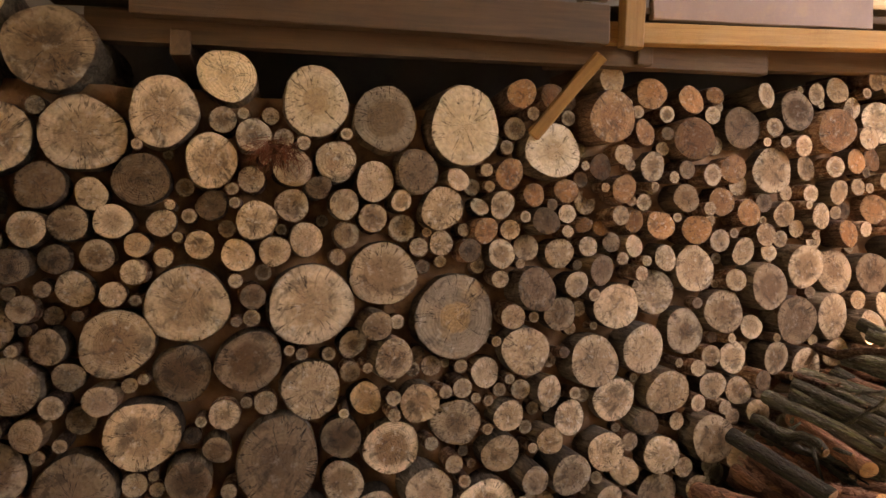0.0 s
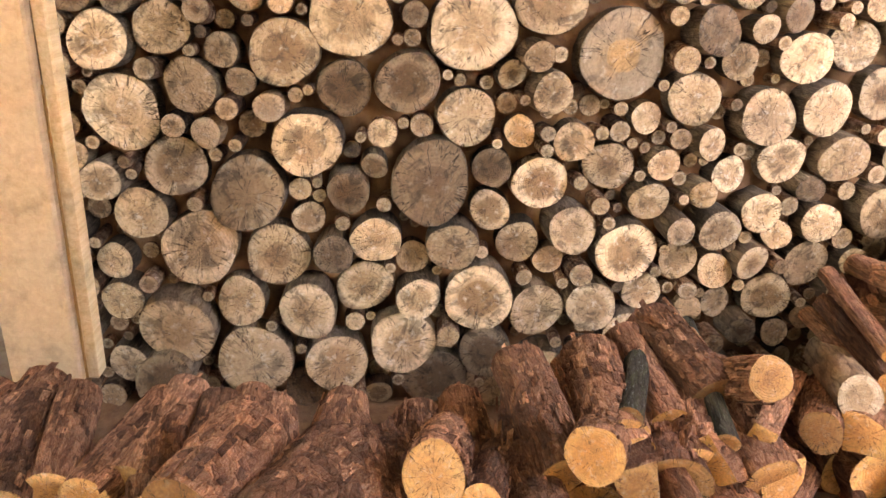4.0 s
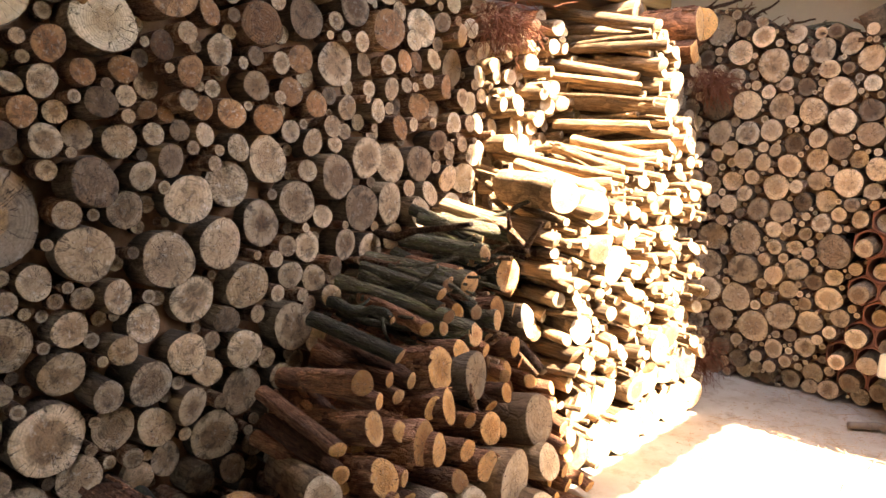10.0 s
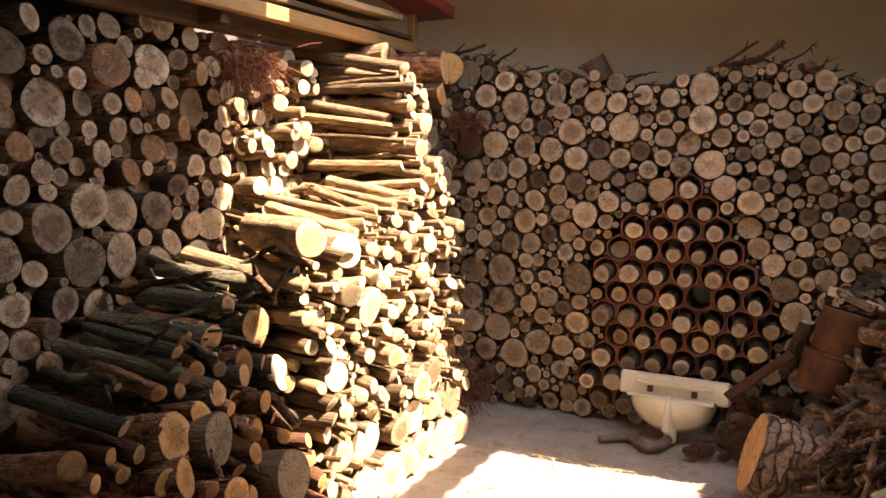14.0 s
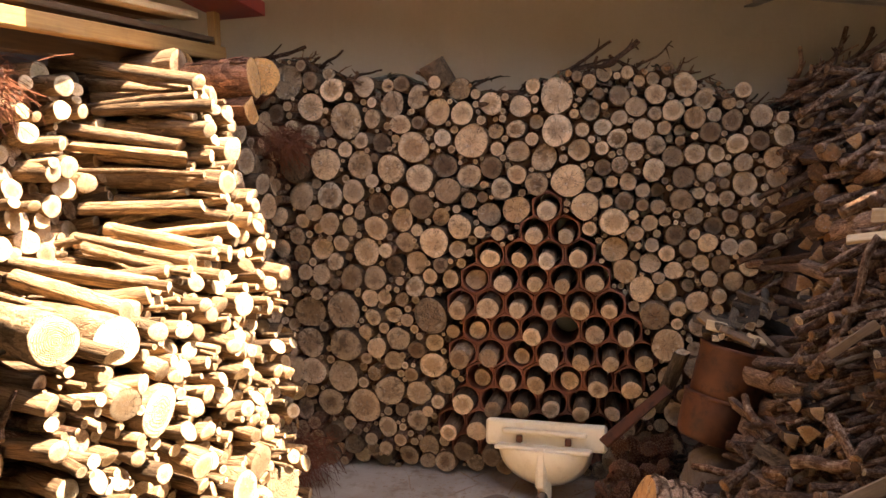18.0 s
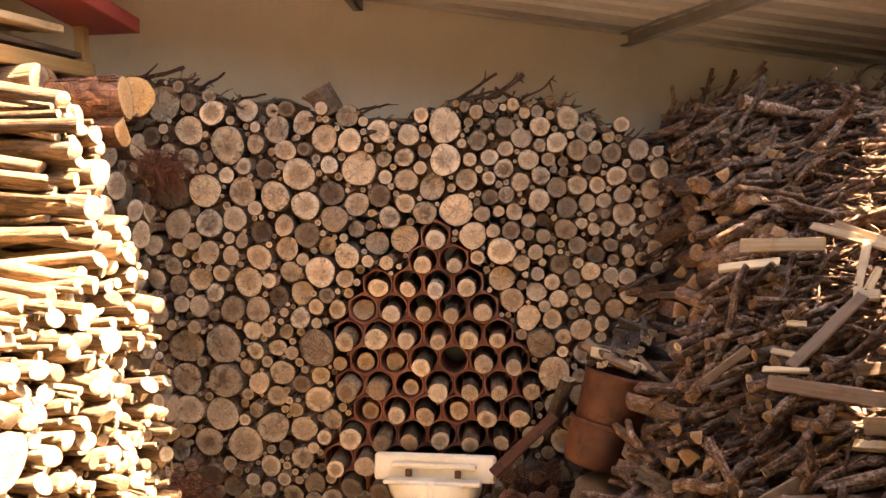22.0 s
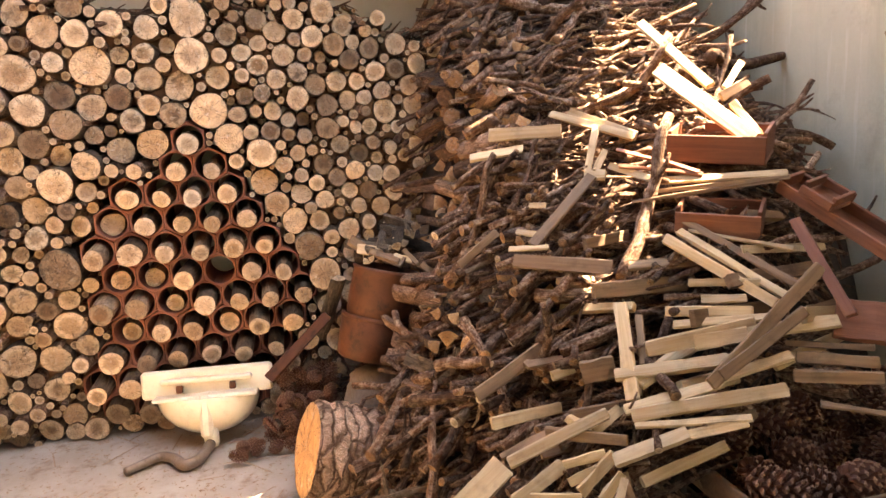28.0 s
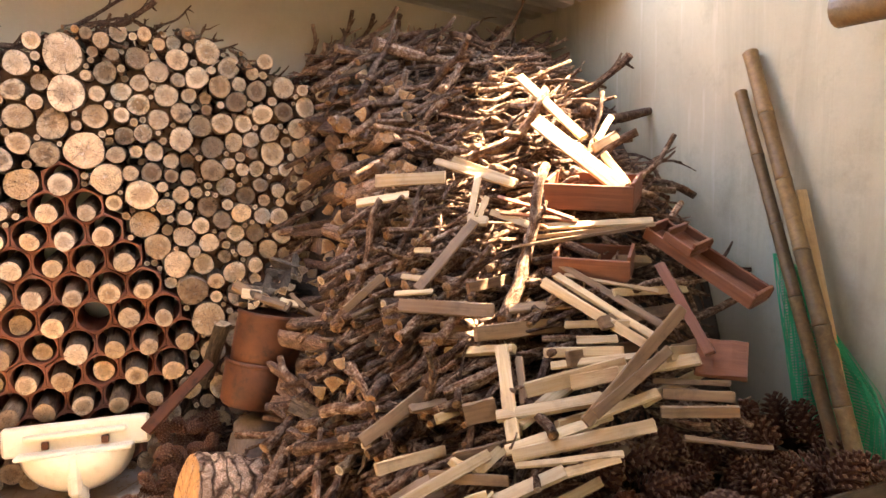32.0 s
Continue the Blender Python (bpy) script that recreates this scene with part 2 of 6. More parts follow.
def sawn(name, light, dark, age=0.0, grey=(0.30, 0.27, 0.23), rough=0.7, gloss=0.3, dirt=0.25):
    """Board with grain along its length (local x), in metres."""
    m, nt, b = material(name, rough, spec=gloss)
    ob = node(nt, "TexCoord").outputs["Object"]
    rnd = chance(nt)
    shift = node(nt, "CombineXYZ", {"X": maths(nt, "MULTIPLY", rnd, 9.0), "Y": maths(nt, "MULTIPLY", rnd, 3.0), "Z": rnd}).outputs[0]
    at = node(nt, "VectorMath", {0: ob, 1: shift}, operation="ADD").outputs[0]
    long = node(nt, "Mapping", {"Vector": at, "Scale": (1.6, 34.0, 34.0)}).outputs[0]
    grain = noise_of(nt, long, 1.6, 6.0, 0.7, 0.6)
    fine = noise_of(nt, long, 7.0, 4.0, 0.7)
    stain = noise_of(nt, at, 5.0, 5.0, 0.65)
    col = mix(nt, ramp(nt, grain, [(0.34, (0,)), (0.66, (1,))]), dark, light)
    col = mix(nt, maths(nt, "MULTIPLY", fine, 0.35), col, dark)
    if age:
        col = mix(nt, maths(nt, "MULTIPLY", ramp(nt, stain, [(0.3, (0.2,)), (0.65, (1,))]), age), col, grey)
    col = mix(nt, maths(nt, "MULTIPLY", ramp(nt, noise_of(nt, at, 11.0, 6.0, 0.7), [(0.52, (0,)), (0.72, (1,))]), dirt), col, (0.05, 0.035, 0.022))
    vary = ramp(nt, maths(nt, "FRACT", maths(nt, "MULTIPLY", rnd, 9.1)), [(0.0, (0.7, 0.68, 0.66)), (1.0, (1.15, 1.13, 1.08))])
    col = mix(nt, 1.0, col, vary, "MULTIPLY")
    nt.links.new(col, b.inputs["Base Color"])
    bump(nt, b, maths(nt, "ADD", grain, maths(nt, "MULTIPLY", fine, 0.5)), 0.5, 0.004)
    return m


def mottled(name, a, c, stain, scale=2.0, rough=0.85, metal=0.0, amount=0.5, relief=0.004, spec=0.3, fine_scale=45.0, runs=0.0):
    """Plaster, concrete, clay, iron: two tones in clouds, stains with an outline, fine grit."""
    m, nt, b = material(name, rough, metal, spec)
    ob = node(nt, "TexCoord").outputs["Object"]
    cloud = noise_of(nt, ob, scale, 6.0, 0.62, 0.3)
    grit = noise_of(nt, ob, fine_scale, 5.0, 0.7)
    blot = ramp(nt, noise_of(nt, ob, scale * 2.7, 7.0, 0.7), [(0.52, (0,)), (0.68, (1,))])
    col = mix(nt, ramp(nt, cloud, [(0.3, (0,)), (0.7, (1,))]), a, c)
    col = mix(nt, maths(nt, "MULTIPLY", blot, amount), col, stain)
    col = mix(nt, maths(nt, "MULTIPLY", grit, 0.25), col, stain)
    if runs:
        # water runs down the wall
        tall = node(nt, "Mapping", {"Vector": ob, "Scale": (9.0, 9.0, 0.7)}).outputs[0]
        streak = ramp(nt, noise_of(nt, tall, 1.0, 5.0, 0.65, 0.4), [(0.50, (0,)), (0.70, (1,))])
        col = mix(nt, maths(nt, "MULTIPLY", streak, runs), col, stain)
        pale = ramp(nt, noise_of(nt, tall, 2.3, 4.0, 0.6), [(0.60, (0,)), (0.72, (1,))])
        col = mix(nt, maths(nt, "MULTIPLY", pale, runs * 0.7), col, (0.72, 0.66, 0.54))
    nt.links.new(col, b.inputs["Base Color"])
    bump(nt, b, maths(nt, "ADD", maths(nt, "MULTIPLY", cloud, 0.6), maths(nt, "MULTIPLY", grit, 0.5)), 0.6, relief)
    return m


CUT_GREY = cut_wood("weathered_end_grain", (0.58, 0.43, 0.27), (0.34, 0.22, 0.12), (0.52, 0.385, 0.245, 0.40), 0.62, (0.17, 0.09, 0.04))
CUT_TAN = cut_wood("seasoned_end_grain", (0.72, 0.51, 0.30), (0.50, 0.31, 0.16), (0.50, 0.41, 0.30, 0.40), 0.32, (0.30, 0.16, 0.07))
CUT_FRESH = cut_wood("fresh_end_grain", (0.70, 0.37, 0.13), (0.52, 0.235, 0.065), (0.55, 0.36, 0.18, 0.25), 0.16, (0.48, 0.20, 0.05))
CUT_DARK = cut_wood("dark_orange_end_grain", (0.38, 0.19, 0.075), (0.22, 0.10, 0.04), (0.30, 0.20, 0.12, 0.4), 0.55, (0.30, 0.12, 0.035))
CUT_STUMP = cut_wood("orange_pine_end_grain", (0.56, 0.32, 0.14), (0.43, 0.22, 0.085), (0.46, 0.30, 0.17, 0.25), 0.2, (0.40, 0.18, 0.06))
CUT_RINGED = cut_wood("dark_ringed_end_grain", (0.36, 0.28, 0.19), (0.24, 0.17, 0.11), (0.30, 0.25, 0.19, 0.3), 0.5, (0.52, 0.30, 0.11))
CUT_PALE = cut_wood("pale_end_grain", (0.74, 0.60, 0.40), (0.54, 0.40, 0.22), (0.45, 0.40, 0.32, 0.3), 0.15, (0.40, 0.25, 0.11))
CUT_RINGPALE = cut_wood("pale_ringed_end_grain", (0.60, 0.46, 0.30), (0.45, 0.32, 0.185), (0.46, 0.38, 0.28, 0.3), 0.25, (0.34, 0.22, 0.12))
BARK_GREY = bark("grey_brown_bark", (0.085, 0.060, 0.040), (0.20, 0.15, 0.10), (0.27, 0.22, 0.17))
BARK_PINE = bark("reddish_pine_bark", (0.17, 0.068, 0.036), (0.42, 0.20, 0.11), (0.58, 0.37, 0.25), (7.0, 2.6), 0.0, 0.022, flake=0.5)
BARK_PLATED = bark("plated_pine_bark", (0.20, 0.10, 0.058), (0.56, 0.38, 0.26), (0.80, 0.68, 0.56), (2.6, 1.3), 0.0, 0.04, flake=0.5, furrows=0.85)
BARK_MOSS = bark("lichen_covered_bark", (0.050, 0.042, 0.030), (0.15, 0.125, 0.088), (0.26, 0.25, 0.19), (5.0, 1.5), 0.7, 0.012)
BARK_STICK = bark("stick_bark", (0.056, 0.029, 0.017), (0.225, 0.115, 0.062), (0.60, 0.44, 0.32), (3.0, 2.0), 0.0, 0.006)
BARK_TAN = bark("smooth_tan_bark", (0.13, 0.085, 0.05), (0.30, 0.20, 0.12), (0.34, 0.26, 0.18), (3.0, 1.2), 0.0, 0.006)
# paler bark carries part of the sunlight on the sunlit stack; also bleached roots
BARK_PALE = bark("sunlit_and_bleached_bark", (0.17, 0.105, 0.056), (0.42, 0.285, 0.165), (0.54, 0.41, 0.27), (3.0, 1.2), 0.0, 0.008, flake=0.5)
BOARD_PALE = sawn("pale_sawn_pine", (0.74, 0.56, 0.34), (0.50, 0.32, 0.15), 0.25, (0.46, 0.36, 0.24), dirt=0.4)
BOARD_GREY = sawn("weathered_board", (0.34, 0.205, 0.105), (0.17, 0.095, 0.048), 0.35, (0.27, 0.19, 0.125), dirt=0.55)
BOARD_RED = sawn("reddish_varnished_board", (0.28, 0.105, 0.05), (0.17, 0.055, 0.025), 0.1, rough=0.6, gloss=0.2)
BOARD_DARK = sawn("dark_crate_board", (0.19, 0.115, 0.062), (0.10, 0.058, 0.032), 0.3, (0.17, 0.13, 0.09), dirt=0.5)
CHIPS = mottled("bark_chips", (0.42, 0.31, 0.21), (0.28, 0.18, 0.11), (0.18, 0.11, 0.065), 60.0, 0.9)
PIPE = mottled("tarnished_pipe", (0.26, 0.20, 0.15), (0.17, 0.125, 0.09), (0.10, 0.065, 0.04), 9.0, 0.5, 0.35, 0.6, 0.003)
BEAM_OLD = sawn("old_roof_timber", (0.13, 0.072, 0.034), (0.065, 0.036, 0.017), 0.2, (0.14, 0.11, 0.08))
BEAM_NEW = sawn("yellow_pine_timber", (0.45, 0.25, 0.075), (0.29, 0.14, 0.035), 0.15)
PLASTER = mottled("cream_plaster", (0.64, 0.55, 0.40), (0.54, 0.46, 0.33), (0.42, 0.35, 0.24), 0.9, 0.9, amount=0.25, runs=0.12)
# shade over the left wall, put into a darker plaster colour
PLASTER_SHADED = mottled("shade_dark_plaster", (0.17, 0.145, 0.12), (0.11, 0.09, 0.075), (0.06, 0.05, 0.04), 1.4, 0.95, amount=0.5)
PLASTER_GREY = mottled("grey_cream_plaster", (0.56, 0.51, 0.36), (0.43, 0.39, 0.275), (0.29, 0.25, 0.17), 1.1, 0.9, amount=0.55, runs=0.35)
CONCRETE = mottled("dusty_concrete", (0.45, 0.395, 0.325), (0.33, 0.27, 0.205), (0.21, 0.14, 0.085), 3.2, 0.9, amount=0.7, relief=0.006)
CLAY = mottled("terracotta", (0.29, 0.105, 0.058), (0.19, 0.066, 0.036), (0.11, 0.05, 0.03), 6.0, 0.85, amount=0.5)
CERAMIC = mottled("cream_ceramic", (0.80, 0.72, 0.55), (0.73, 0.63, 0.45), (0.46, 0.34, 0.17), 6.0, 0.28, amount=0.30, relief=0.0008, spec=0.5)
RUST = mottled("rusty_iron", (0.15, 0.050, 0.018), (0.065, 0.024, 0.011), (0.02, 0.012, 0.009), 6.0, 0.6, 0.2, 0.7, 0.004)
ROOF_SHEET = mottled("grey_roof_sheet", (0.48, 0.44, 0.38), (0.39, 0.36, 0.31), (0.28, 0.23, 0.18), 1.4, 0.6, 0.0, 0.4, 0.002)
STEEL = mottled("galvanised_steel", (0.34, 0.33, 0.31), (0.24, 0.23, 0.22), (0.20, 0.14, 0.09), 4.0, 0.5, 0.5, 0.35, 0.001)
RED_PAINT = mottled("worn_red_paint", (0.33, 0.045, 0.03), (0.24, 0.03, 0.022), (0.10, 0.03, 0.02), 5.0, 0.45, 0.0, 0.4, 0.001, 0.5)
CONE = mottled("pine_cone_scale", (0.15, 0.054, 0.027), (0.085, 0.031, 0.016), (0.17, 0.075, 0.038), 9.0, 0.6, amount=0.4)
CONE_TIP = mottled("pine_cone_tip", (0.30, 0.17, 0.10), (0.19, 0.095, 0.052), (0.13, 0.06, 0.033), 14.0, 0.55, amount=0.5)
BAMBOO = sawn("dry_bamboo", (0.31, 0.185, 0.07), (0.17, 0.095, 0.034), 0.2, (0.22, 0.17, 0.11), 0.5, 0.4)
NET = mottled("green_netting", (0.02, 0.46, 0.19), (0.015, 0.34, 0.13), (0.04, 0.55, 0.27), 8.0, 0.6, amount=0.4)
NEEDLES = mottled("dry_pine_needles", (0.22, 0.075, 0.035), (0.14, 0.045, 0.02), (0.08, 0.03, 0.015), 14.0, 0.85)
DUSTY_PAPER = mottled("dusty_painted_board", (0.30, 0.22, 0.20), (0.22, 0.16, 0.145), (0.40, 0.27, 0.16), 4.0, 0.95, amount=0.4)
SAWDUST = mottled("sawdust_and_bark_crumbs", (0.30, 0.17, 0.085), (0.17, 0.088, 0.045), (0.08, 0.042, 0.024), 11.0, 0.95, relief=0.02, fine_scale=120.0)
HEAP_DARK = mottled("heap_dark_core", (0.06, 0.042, 0.028), (0.035, 0.024, 0.016), (0.10, 0.07, 0.045), 9.0, 0.95, relief=0.02)

# ---------------------------------------------------------------- mesh helpers


def mesh_from(name, verts, faces, mats, which=None, smooth=False, uv=None):
    me = bpy.data.meshes.new(name)
    me.from_pydata(verts, [], faces)
    for m in mats:
        me.materials.append(m)
    if which is not None:
        me.polygons.foreach_set("material_index", which)
    if smooth:
        me.polygons.foreach_set("use_smooth", [True] * len(faces))
    if uv:
        for key, values in uv.items():
            layer = me.uv_layers.new(name=key)
            flat = [c for f in faces for i in f for c in values[i]]
            layer.data.foreach_set("uv", flat)
    me.update()
    return me


def part(name, bm, mat, parent=None, label="", m=None, smooth=False):
    me = bpy.data.meshes.new(name)
    bm.to_mesh(me)
    bm.free()
    me.materials.append(mat)
    if smooth:
        me.polygons.foreach_set("use_smooth", [True] * len(me.polygons))
    ob = new(name, me)
    if parent:
        ob.parent = parent
    if m is not None:
        ob.matrix_basis = m
    if label:
        tagged(ob, label)
    return ob


def box_bm(sx, sy, sz, bevel=0.004, at=(0, 0, 0), wobble=0.0, rnd=None, cuts=0):
    bm = bmesh.new()
    bmesh.ops.create_cube(bm, size=1.0, matrix=Matrix.Translation(at) @ Matrix.Diagonal((sx, sy, sz, 1)))
    if cuts:
        long = [e for e in bm.edges if abs((e.verts[0].co - e.verts[1].co).length - max(sx, sy, sz)) < 1e-5]
        bmesh.ops.subdivide_edges(bm, edges=long, cuts=cuts)
    if bevel:
        bmesh.ops.bevel(bm, geom=[e for e in bm.edges if e.calc_face_angle(0) > 0.5], offset=bevel, segments=1, affect="EDGES")
    if wobble:
        for v in bm.verts:
            v.co += Vector((rnd.uniform(-1, 1), rnd.uniform(-1, 1), rnd.uniform(-1, 1))) * wobble
    return bm


def frame_of(z_axis, spin, at):
    """A pose whose local z points along z_axis."""
    q = Vector(z_axis).normalized().to_track_quat("Z", "Y")
    return Matrix.Translation(at) @ q.to_matrix().to_4x4() @ Matrix.Rotation(spin, 4, "Z")


# a log: radius 1, the sawn end at z = 0, running back to z = -1; a stock of outlines is shared by all logs

SIDES = 22


def log_outline(rnd, kind):
    a0, a1, a2 = (rnd.uniform(0, 6.28) for _ in range(3))
    if kind == "split":
        half = rnd.uniform(0.7, 1.15)
        pts = [(math.cos(-half + 2 * half * i / 12) , math.sin(-half + 2 * half * i / 12)) for i in range(13)]
        tip = (-0.25, rnd.uniform(-0.1, 0.1))
        pts += [tuple(pts[12][k] * (1 - s) + tip[k] * s for k in (0, 1)) for s in (0.33, 0.66, 1.0)]
        pts += [tuple(tip[k] * (1 - s) + pts[0][k] * s for k in (0, 1)) for s in (0.25, 0.5, 0.75)]
        cx = sum(p[0] for p in pts) / len(pts)
        pts = [((p[0] - cx) * 1.25, p[1] * 1.25) for p in pts]
        return [(p[0] + rnd.uniform(-.02, .02), p[1] + rnd.uniform(-.02, .02)) for p in pts]
    ov = rnd.uniform(0.0, 0.07)
    out = []
    for i in range(SIDES):
        a = 2 * math.pi * i / SIDES
        r = 1 + ov * math.cos(2 * (a - a0)) + 0.03 * math.cos(3 * (a - a1)) + 0.015 * math.cos(5 * (a - a2)) + rnd.uniform(-0.008, 0.008)
        out.append((r * math.cos(a) * 0.97, r * math.sin(a) * 0.97))
    return out


def log_meshes(rnd, kind, mat_bark, mat_cut, name, rough=0.012):
    """The bark and the sawn end of one log, as two meshes."""
    ring = log_outline(rnd, kind)
    n = len(ring)
    tilt = (rnd.uniform(-0.10, 0.10), rnd.uniform(-0.10, 0.10))
    verts, faces, uv = [], [], []
    stations = (0.0, -0.03, -0.25, -0.5, -0.75, -1.0) if rough < 0.02 else tuple(-k / 15 for k in range(16))
    last = len(stations) - 1
    bow = (rnd.uniform(-0.12, 0.12), rnd.uniform(-0.12, 0.12))
    for k, z in enumerate(stations):
        grow = 1.0 if k else 0.965
        for i, (x, y) in enumerate(ring + ring[:1]):
            j = rnd.uniform(-rough, rough) if 0 < k < last and 0 < i < n else 0.0
            s = grow * (1 + j)
            verts.append((x * s + bow[0] * z * z, y * s + bow[1] * z * z, z + (tilt[0] * x + tilt[1] * y) * 0.25 * (1 if k < 2 else 0)))
            uv.append((i / n * 2.0, z * 0.6))
    w = n + 1
    for k in range(len(stations) - 1):
        for i in range(n):
            faces.append((k * w + i, (k + 1) * w + i, (k + 1) * w + i + 1, k * w + i + 1))
    side = mesh_from(name, verts, faces, [mat_bark], smooth=kind != "split", uv={"round": uv})
    verts, faces, uv = [], [], []
    for s, lift in ((0.975, -0.004), (0.90, 0.0), (0.45, 0.002)):
        for x, y in ring:
            verts.append((x * s, y * s, lift + (tilt[0] * x + tilt[1] * y) * 0.25 * s))
            uv.append((x * s, y * s))
    verts.append((0, 0, 0.003))
    uv.append((0, 0))
    for k in range(2):
        for i in range(n):
            faces.append((k * n + i, k * n + (i + 1) % n, (k + 1) * n + (i + 1) % n, (k + 1) * n + i))
    for i in range(n):
        faces.append((2 * n + i, 2 * n + (i + 1) % n, 3 * n))
    end = mesh_from("cut_face", verts, faces, [mat_cut], smooth=True, uv={"across": uv})
    return side, end


def flake_mesh(rnd, mat_bark):
    """Loose flakes of bark standing off a log of radius 1."""
    verts, faces, uv = [], [], []
    for _ in range(110):
        a, z, up = rnd.uniform(0, 6.28), rnd.uniform(-0.97, -0.05), rnd.uniform(0.01, 0.08)
        da, dz, base = rnd.uniform(0.05, 0.17), rnd.uniform(0.03, 0.10), len(verts)
        for p, q, h in ((-da, -dz, up), (da * 0.8, -dz * 0.9, 0.03), (da, dz * 0.7, up * 0.6), (-da * 0.7, dz, 0.03)):
            for lift in (0.0, -0.07):
                verts.append((math.cos(a + p) * (0.99 + h + lift), math.sin(a + p) * (0.99 + h + lift), z + q))
                uv.append(((a + p) / 3.14, (z + q) * 0.6))
        faces.append((base, base + 2, base + 4, base + 6))
        faces += [(base + i, base + i + 1, base + (i + 3) % 8, base + (i + 2) % 8) for i in (0, 2, 4, 6)]
    return mesh_from("loose_bark", verts, faces, [mat_bark], uv={"round": uv})


class Stock:
    """A stock of log shapes of one kind of wood."""

    def __init__(self, name, mat_bark, mat_cut, seed, count=12, kinds=("round",), rough=0.012, flaky=False):
        self.rnd, self.name = random.Random(seed), name
        self.flakes = [flake_mesh(random.Random(seed + k), mat_bark) for k in range(4)] if flaky else []
        self.shapes = [log_meshes(self.rnd, kinds[i % len(kinds)], mat_bark, mat_cut, name, rough) for i in range(count)]

    def log(self, at, way, r, length, label, group, spin=None, pick=None, oval=0.0, category="log", name=""):
        side, end = self.shapes[self.rnd.randrange(len(self.shapes)) if pick is None else pick]
        ob = new(name or self.name)
        ob.empty_display_size = 0.05
        spin = self.rnd.uniform(0, 6.28) if spin is None else spin
        ob.matrix_basis = frame_of(way, spin, at) @ Matrix.Diagonal((r * (1 + oval), r * (1 - oval), length, 1))
        for key, mesh in (("bark", side), ("cut_face", end)):
            new(key, mesh).parent = ob
        if self.flakes and r > 0.05:
            shag = new("loose_bark", self.flakes[self.rnd.randrange(4)])
            shag.parent = ob
            tagged(shag, "loose shaggy bark flakes", kind="stuff")
        tagged(ob, label, category, group)
        return ob


# a bundle of many small sticks in one mesh

def sticks_mesh(name, rods, mats, sides=8):
    """rods: (end, way, radius, length, bend): the sawn end shows, the rod runs back against way."""
    verts, faces, which, ua, ur = [], [], [], [], []
    for at, way, r, length, bend in rods:
        m = frame_of(way, bend[2], at)
        base = len(verts)
        for k in range(4):
            z = -length * k / 3
            for i in range(sides + 1):
                a = 2 * math.pi * i / sides
                verts.append(tuple(m @ Vector((r * math.cos(a) + bend[0] * (k / 3) ** 2, r * math.sin(a) + bend[1] * (k / 3) ** 2, z))))
                ur.append((i / sides * 2.0, z))
                ua.append((0, 0))
        w = sides + 1
        for k in range(3):
            for i in range(sides):
                faces.append((base + k * w + i, base + (k + 1) * w + i, base + (k + 1) * w + i + 1, base + k * w + i + 1))
                which.append(0)
        c = len(verts)
        for i in range(sides):
            a = 2 * math.pi * i / sides
            verts.append(tuple(m @ Vector((r * 0.97 * math.cos(a), r * 0.97 * math.sin(a), 0.001))))
            ua.append((math.cos(a), math.sin(a)))
            ur.append((0, 0))
        verts.append(tuple(m @ Vector((0, 0, 0.002))))
        ua.append((0, 0))
        ur.append((0, 0))
        for i in range(sides):
            faces.append((c + i, c + (i + 1) % sides, c + sides))
            which.append(1)
    return mesh_from(name, verts, faces, mats, which, True, {"round": ur, "across": ua})


def pack(fixed, inside, span, rmin, rmax, seed, limit, tries=9000, squeeze=0.98):
    """Fills the gaps between the circles of fixed with smaller ones, the largest first."""
    rs = np.random.RandomState(seed)
    p = np.c_[rs.uniform(span[0], span[1], tries), rs.uniform(span[2], span[3], tries)]
    p = p[[inside(a, b) for a, b in p]]
    free = np.full(len(p), rmax)
    cap = rs.uniform(rmin * 1.2, rmax, len(p))
    for a, b, r in fixed:
        free = np.minimum(free, np.hypot(p[:, 0] - a, p[:, 1] - b) - r)
    made = []
    while len(made) < limit and len(p):
        room = np.minimum(free, cap)
        i = int(np.argmax(room))
        if room[i] < rmin:
            break
        a, b, r = p[i, 0], p[i, 1], room[i]
        made.append((a, b, r * squeeze))
        free = np.minimum(free, np.hypot(p[:, 0] - a, p[:, 1] - b) - r)
    return made

# the larger log ends of the stacks, course by course from the top: along, up, radius
LEFT_LOGS_A = [(-0.14, 2.02, 0.103), (1.93, 1.94, 0.055), (2.35, 1.91, 0.035), (2.09, 1.90, 0.065), (2.26, 1.89, 0.059), (2.72, 1.88, 0.080), (0.06, 1.87, 0.135), (3.17, 1.87, 0.093), (0.57, 1.83, 0.091), (2.87, 1.81, 0.090), (2.49, 1.80, 0.090), (-0.21, 1.80, 0.132), (1.89, 1.79, 0.099), (0.85, 1.77, 0.116), (2.26, 1.74, 0.087), (1.08, 1.73, 0.114), (1.35, 1.72, 0.135), (3.38, 1.71, 0.093), (0.39, 1.70, 0.110), (1.68, 1.66, 0.108), (2.63, 1.64, 0.092), (0.16, 1.62, 0.126), (-0.08, 1.59, 0.113), (0.92, 1.58, 0.072), (1.19, 1.56, 0.076), (0.53, 1.56, 0.088), (0.78, 1.55, 0.065), (1.33, 1.54, 0.042), (1.05, 1.52, 0.071), (1.74, 1.52, 0.046), (3.14, 1.51, 0.064), (1.62, 1.50, 0.044)]
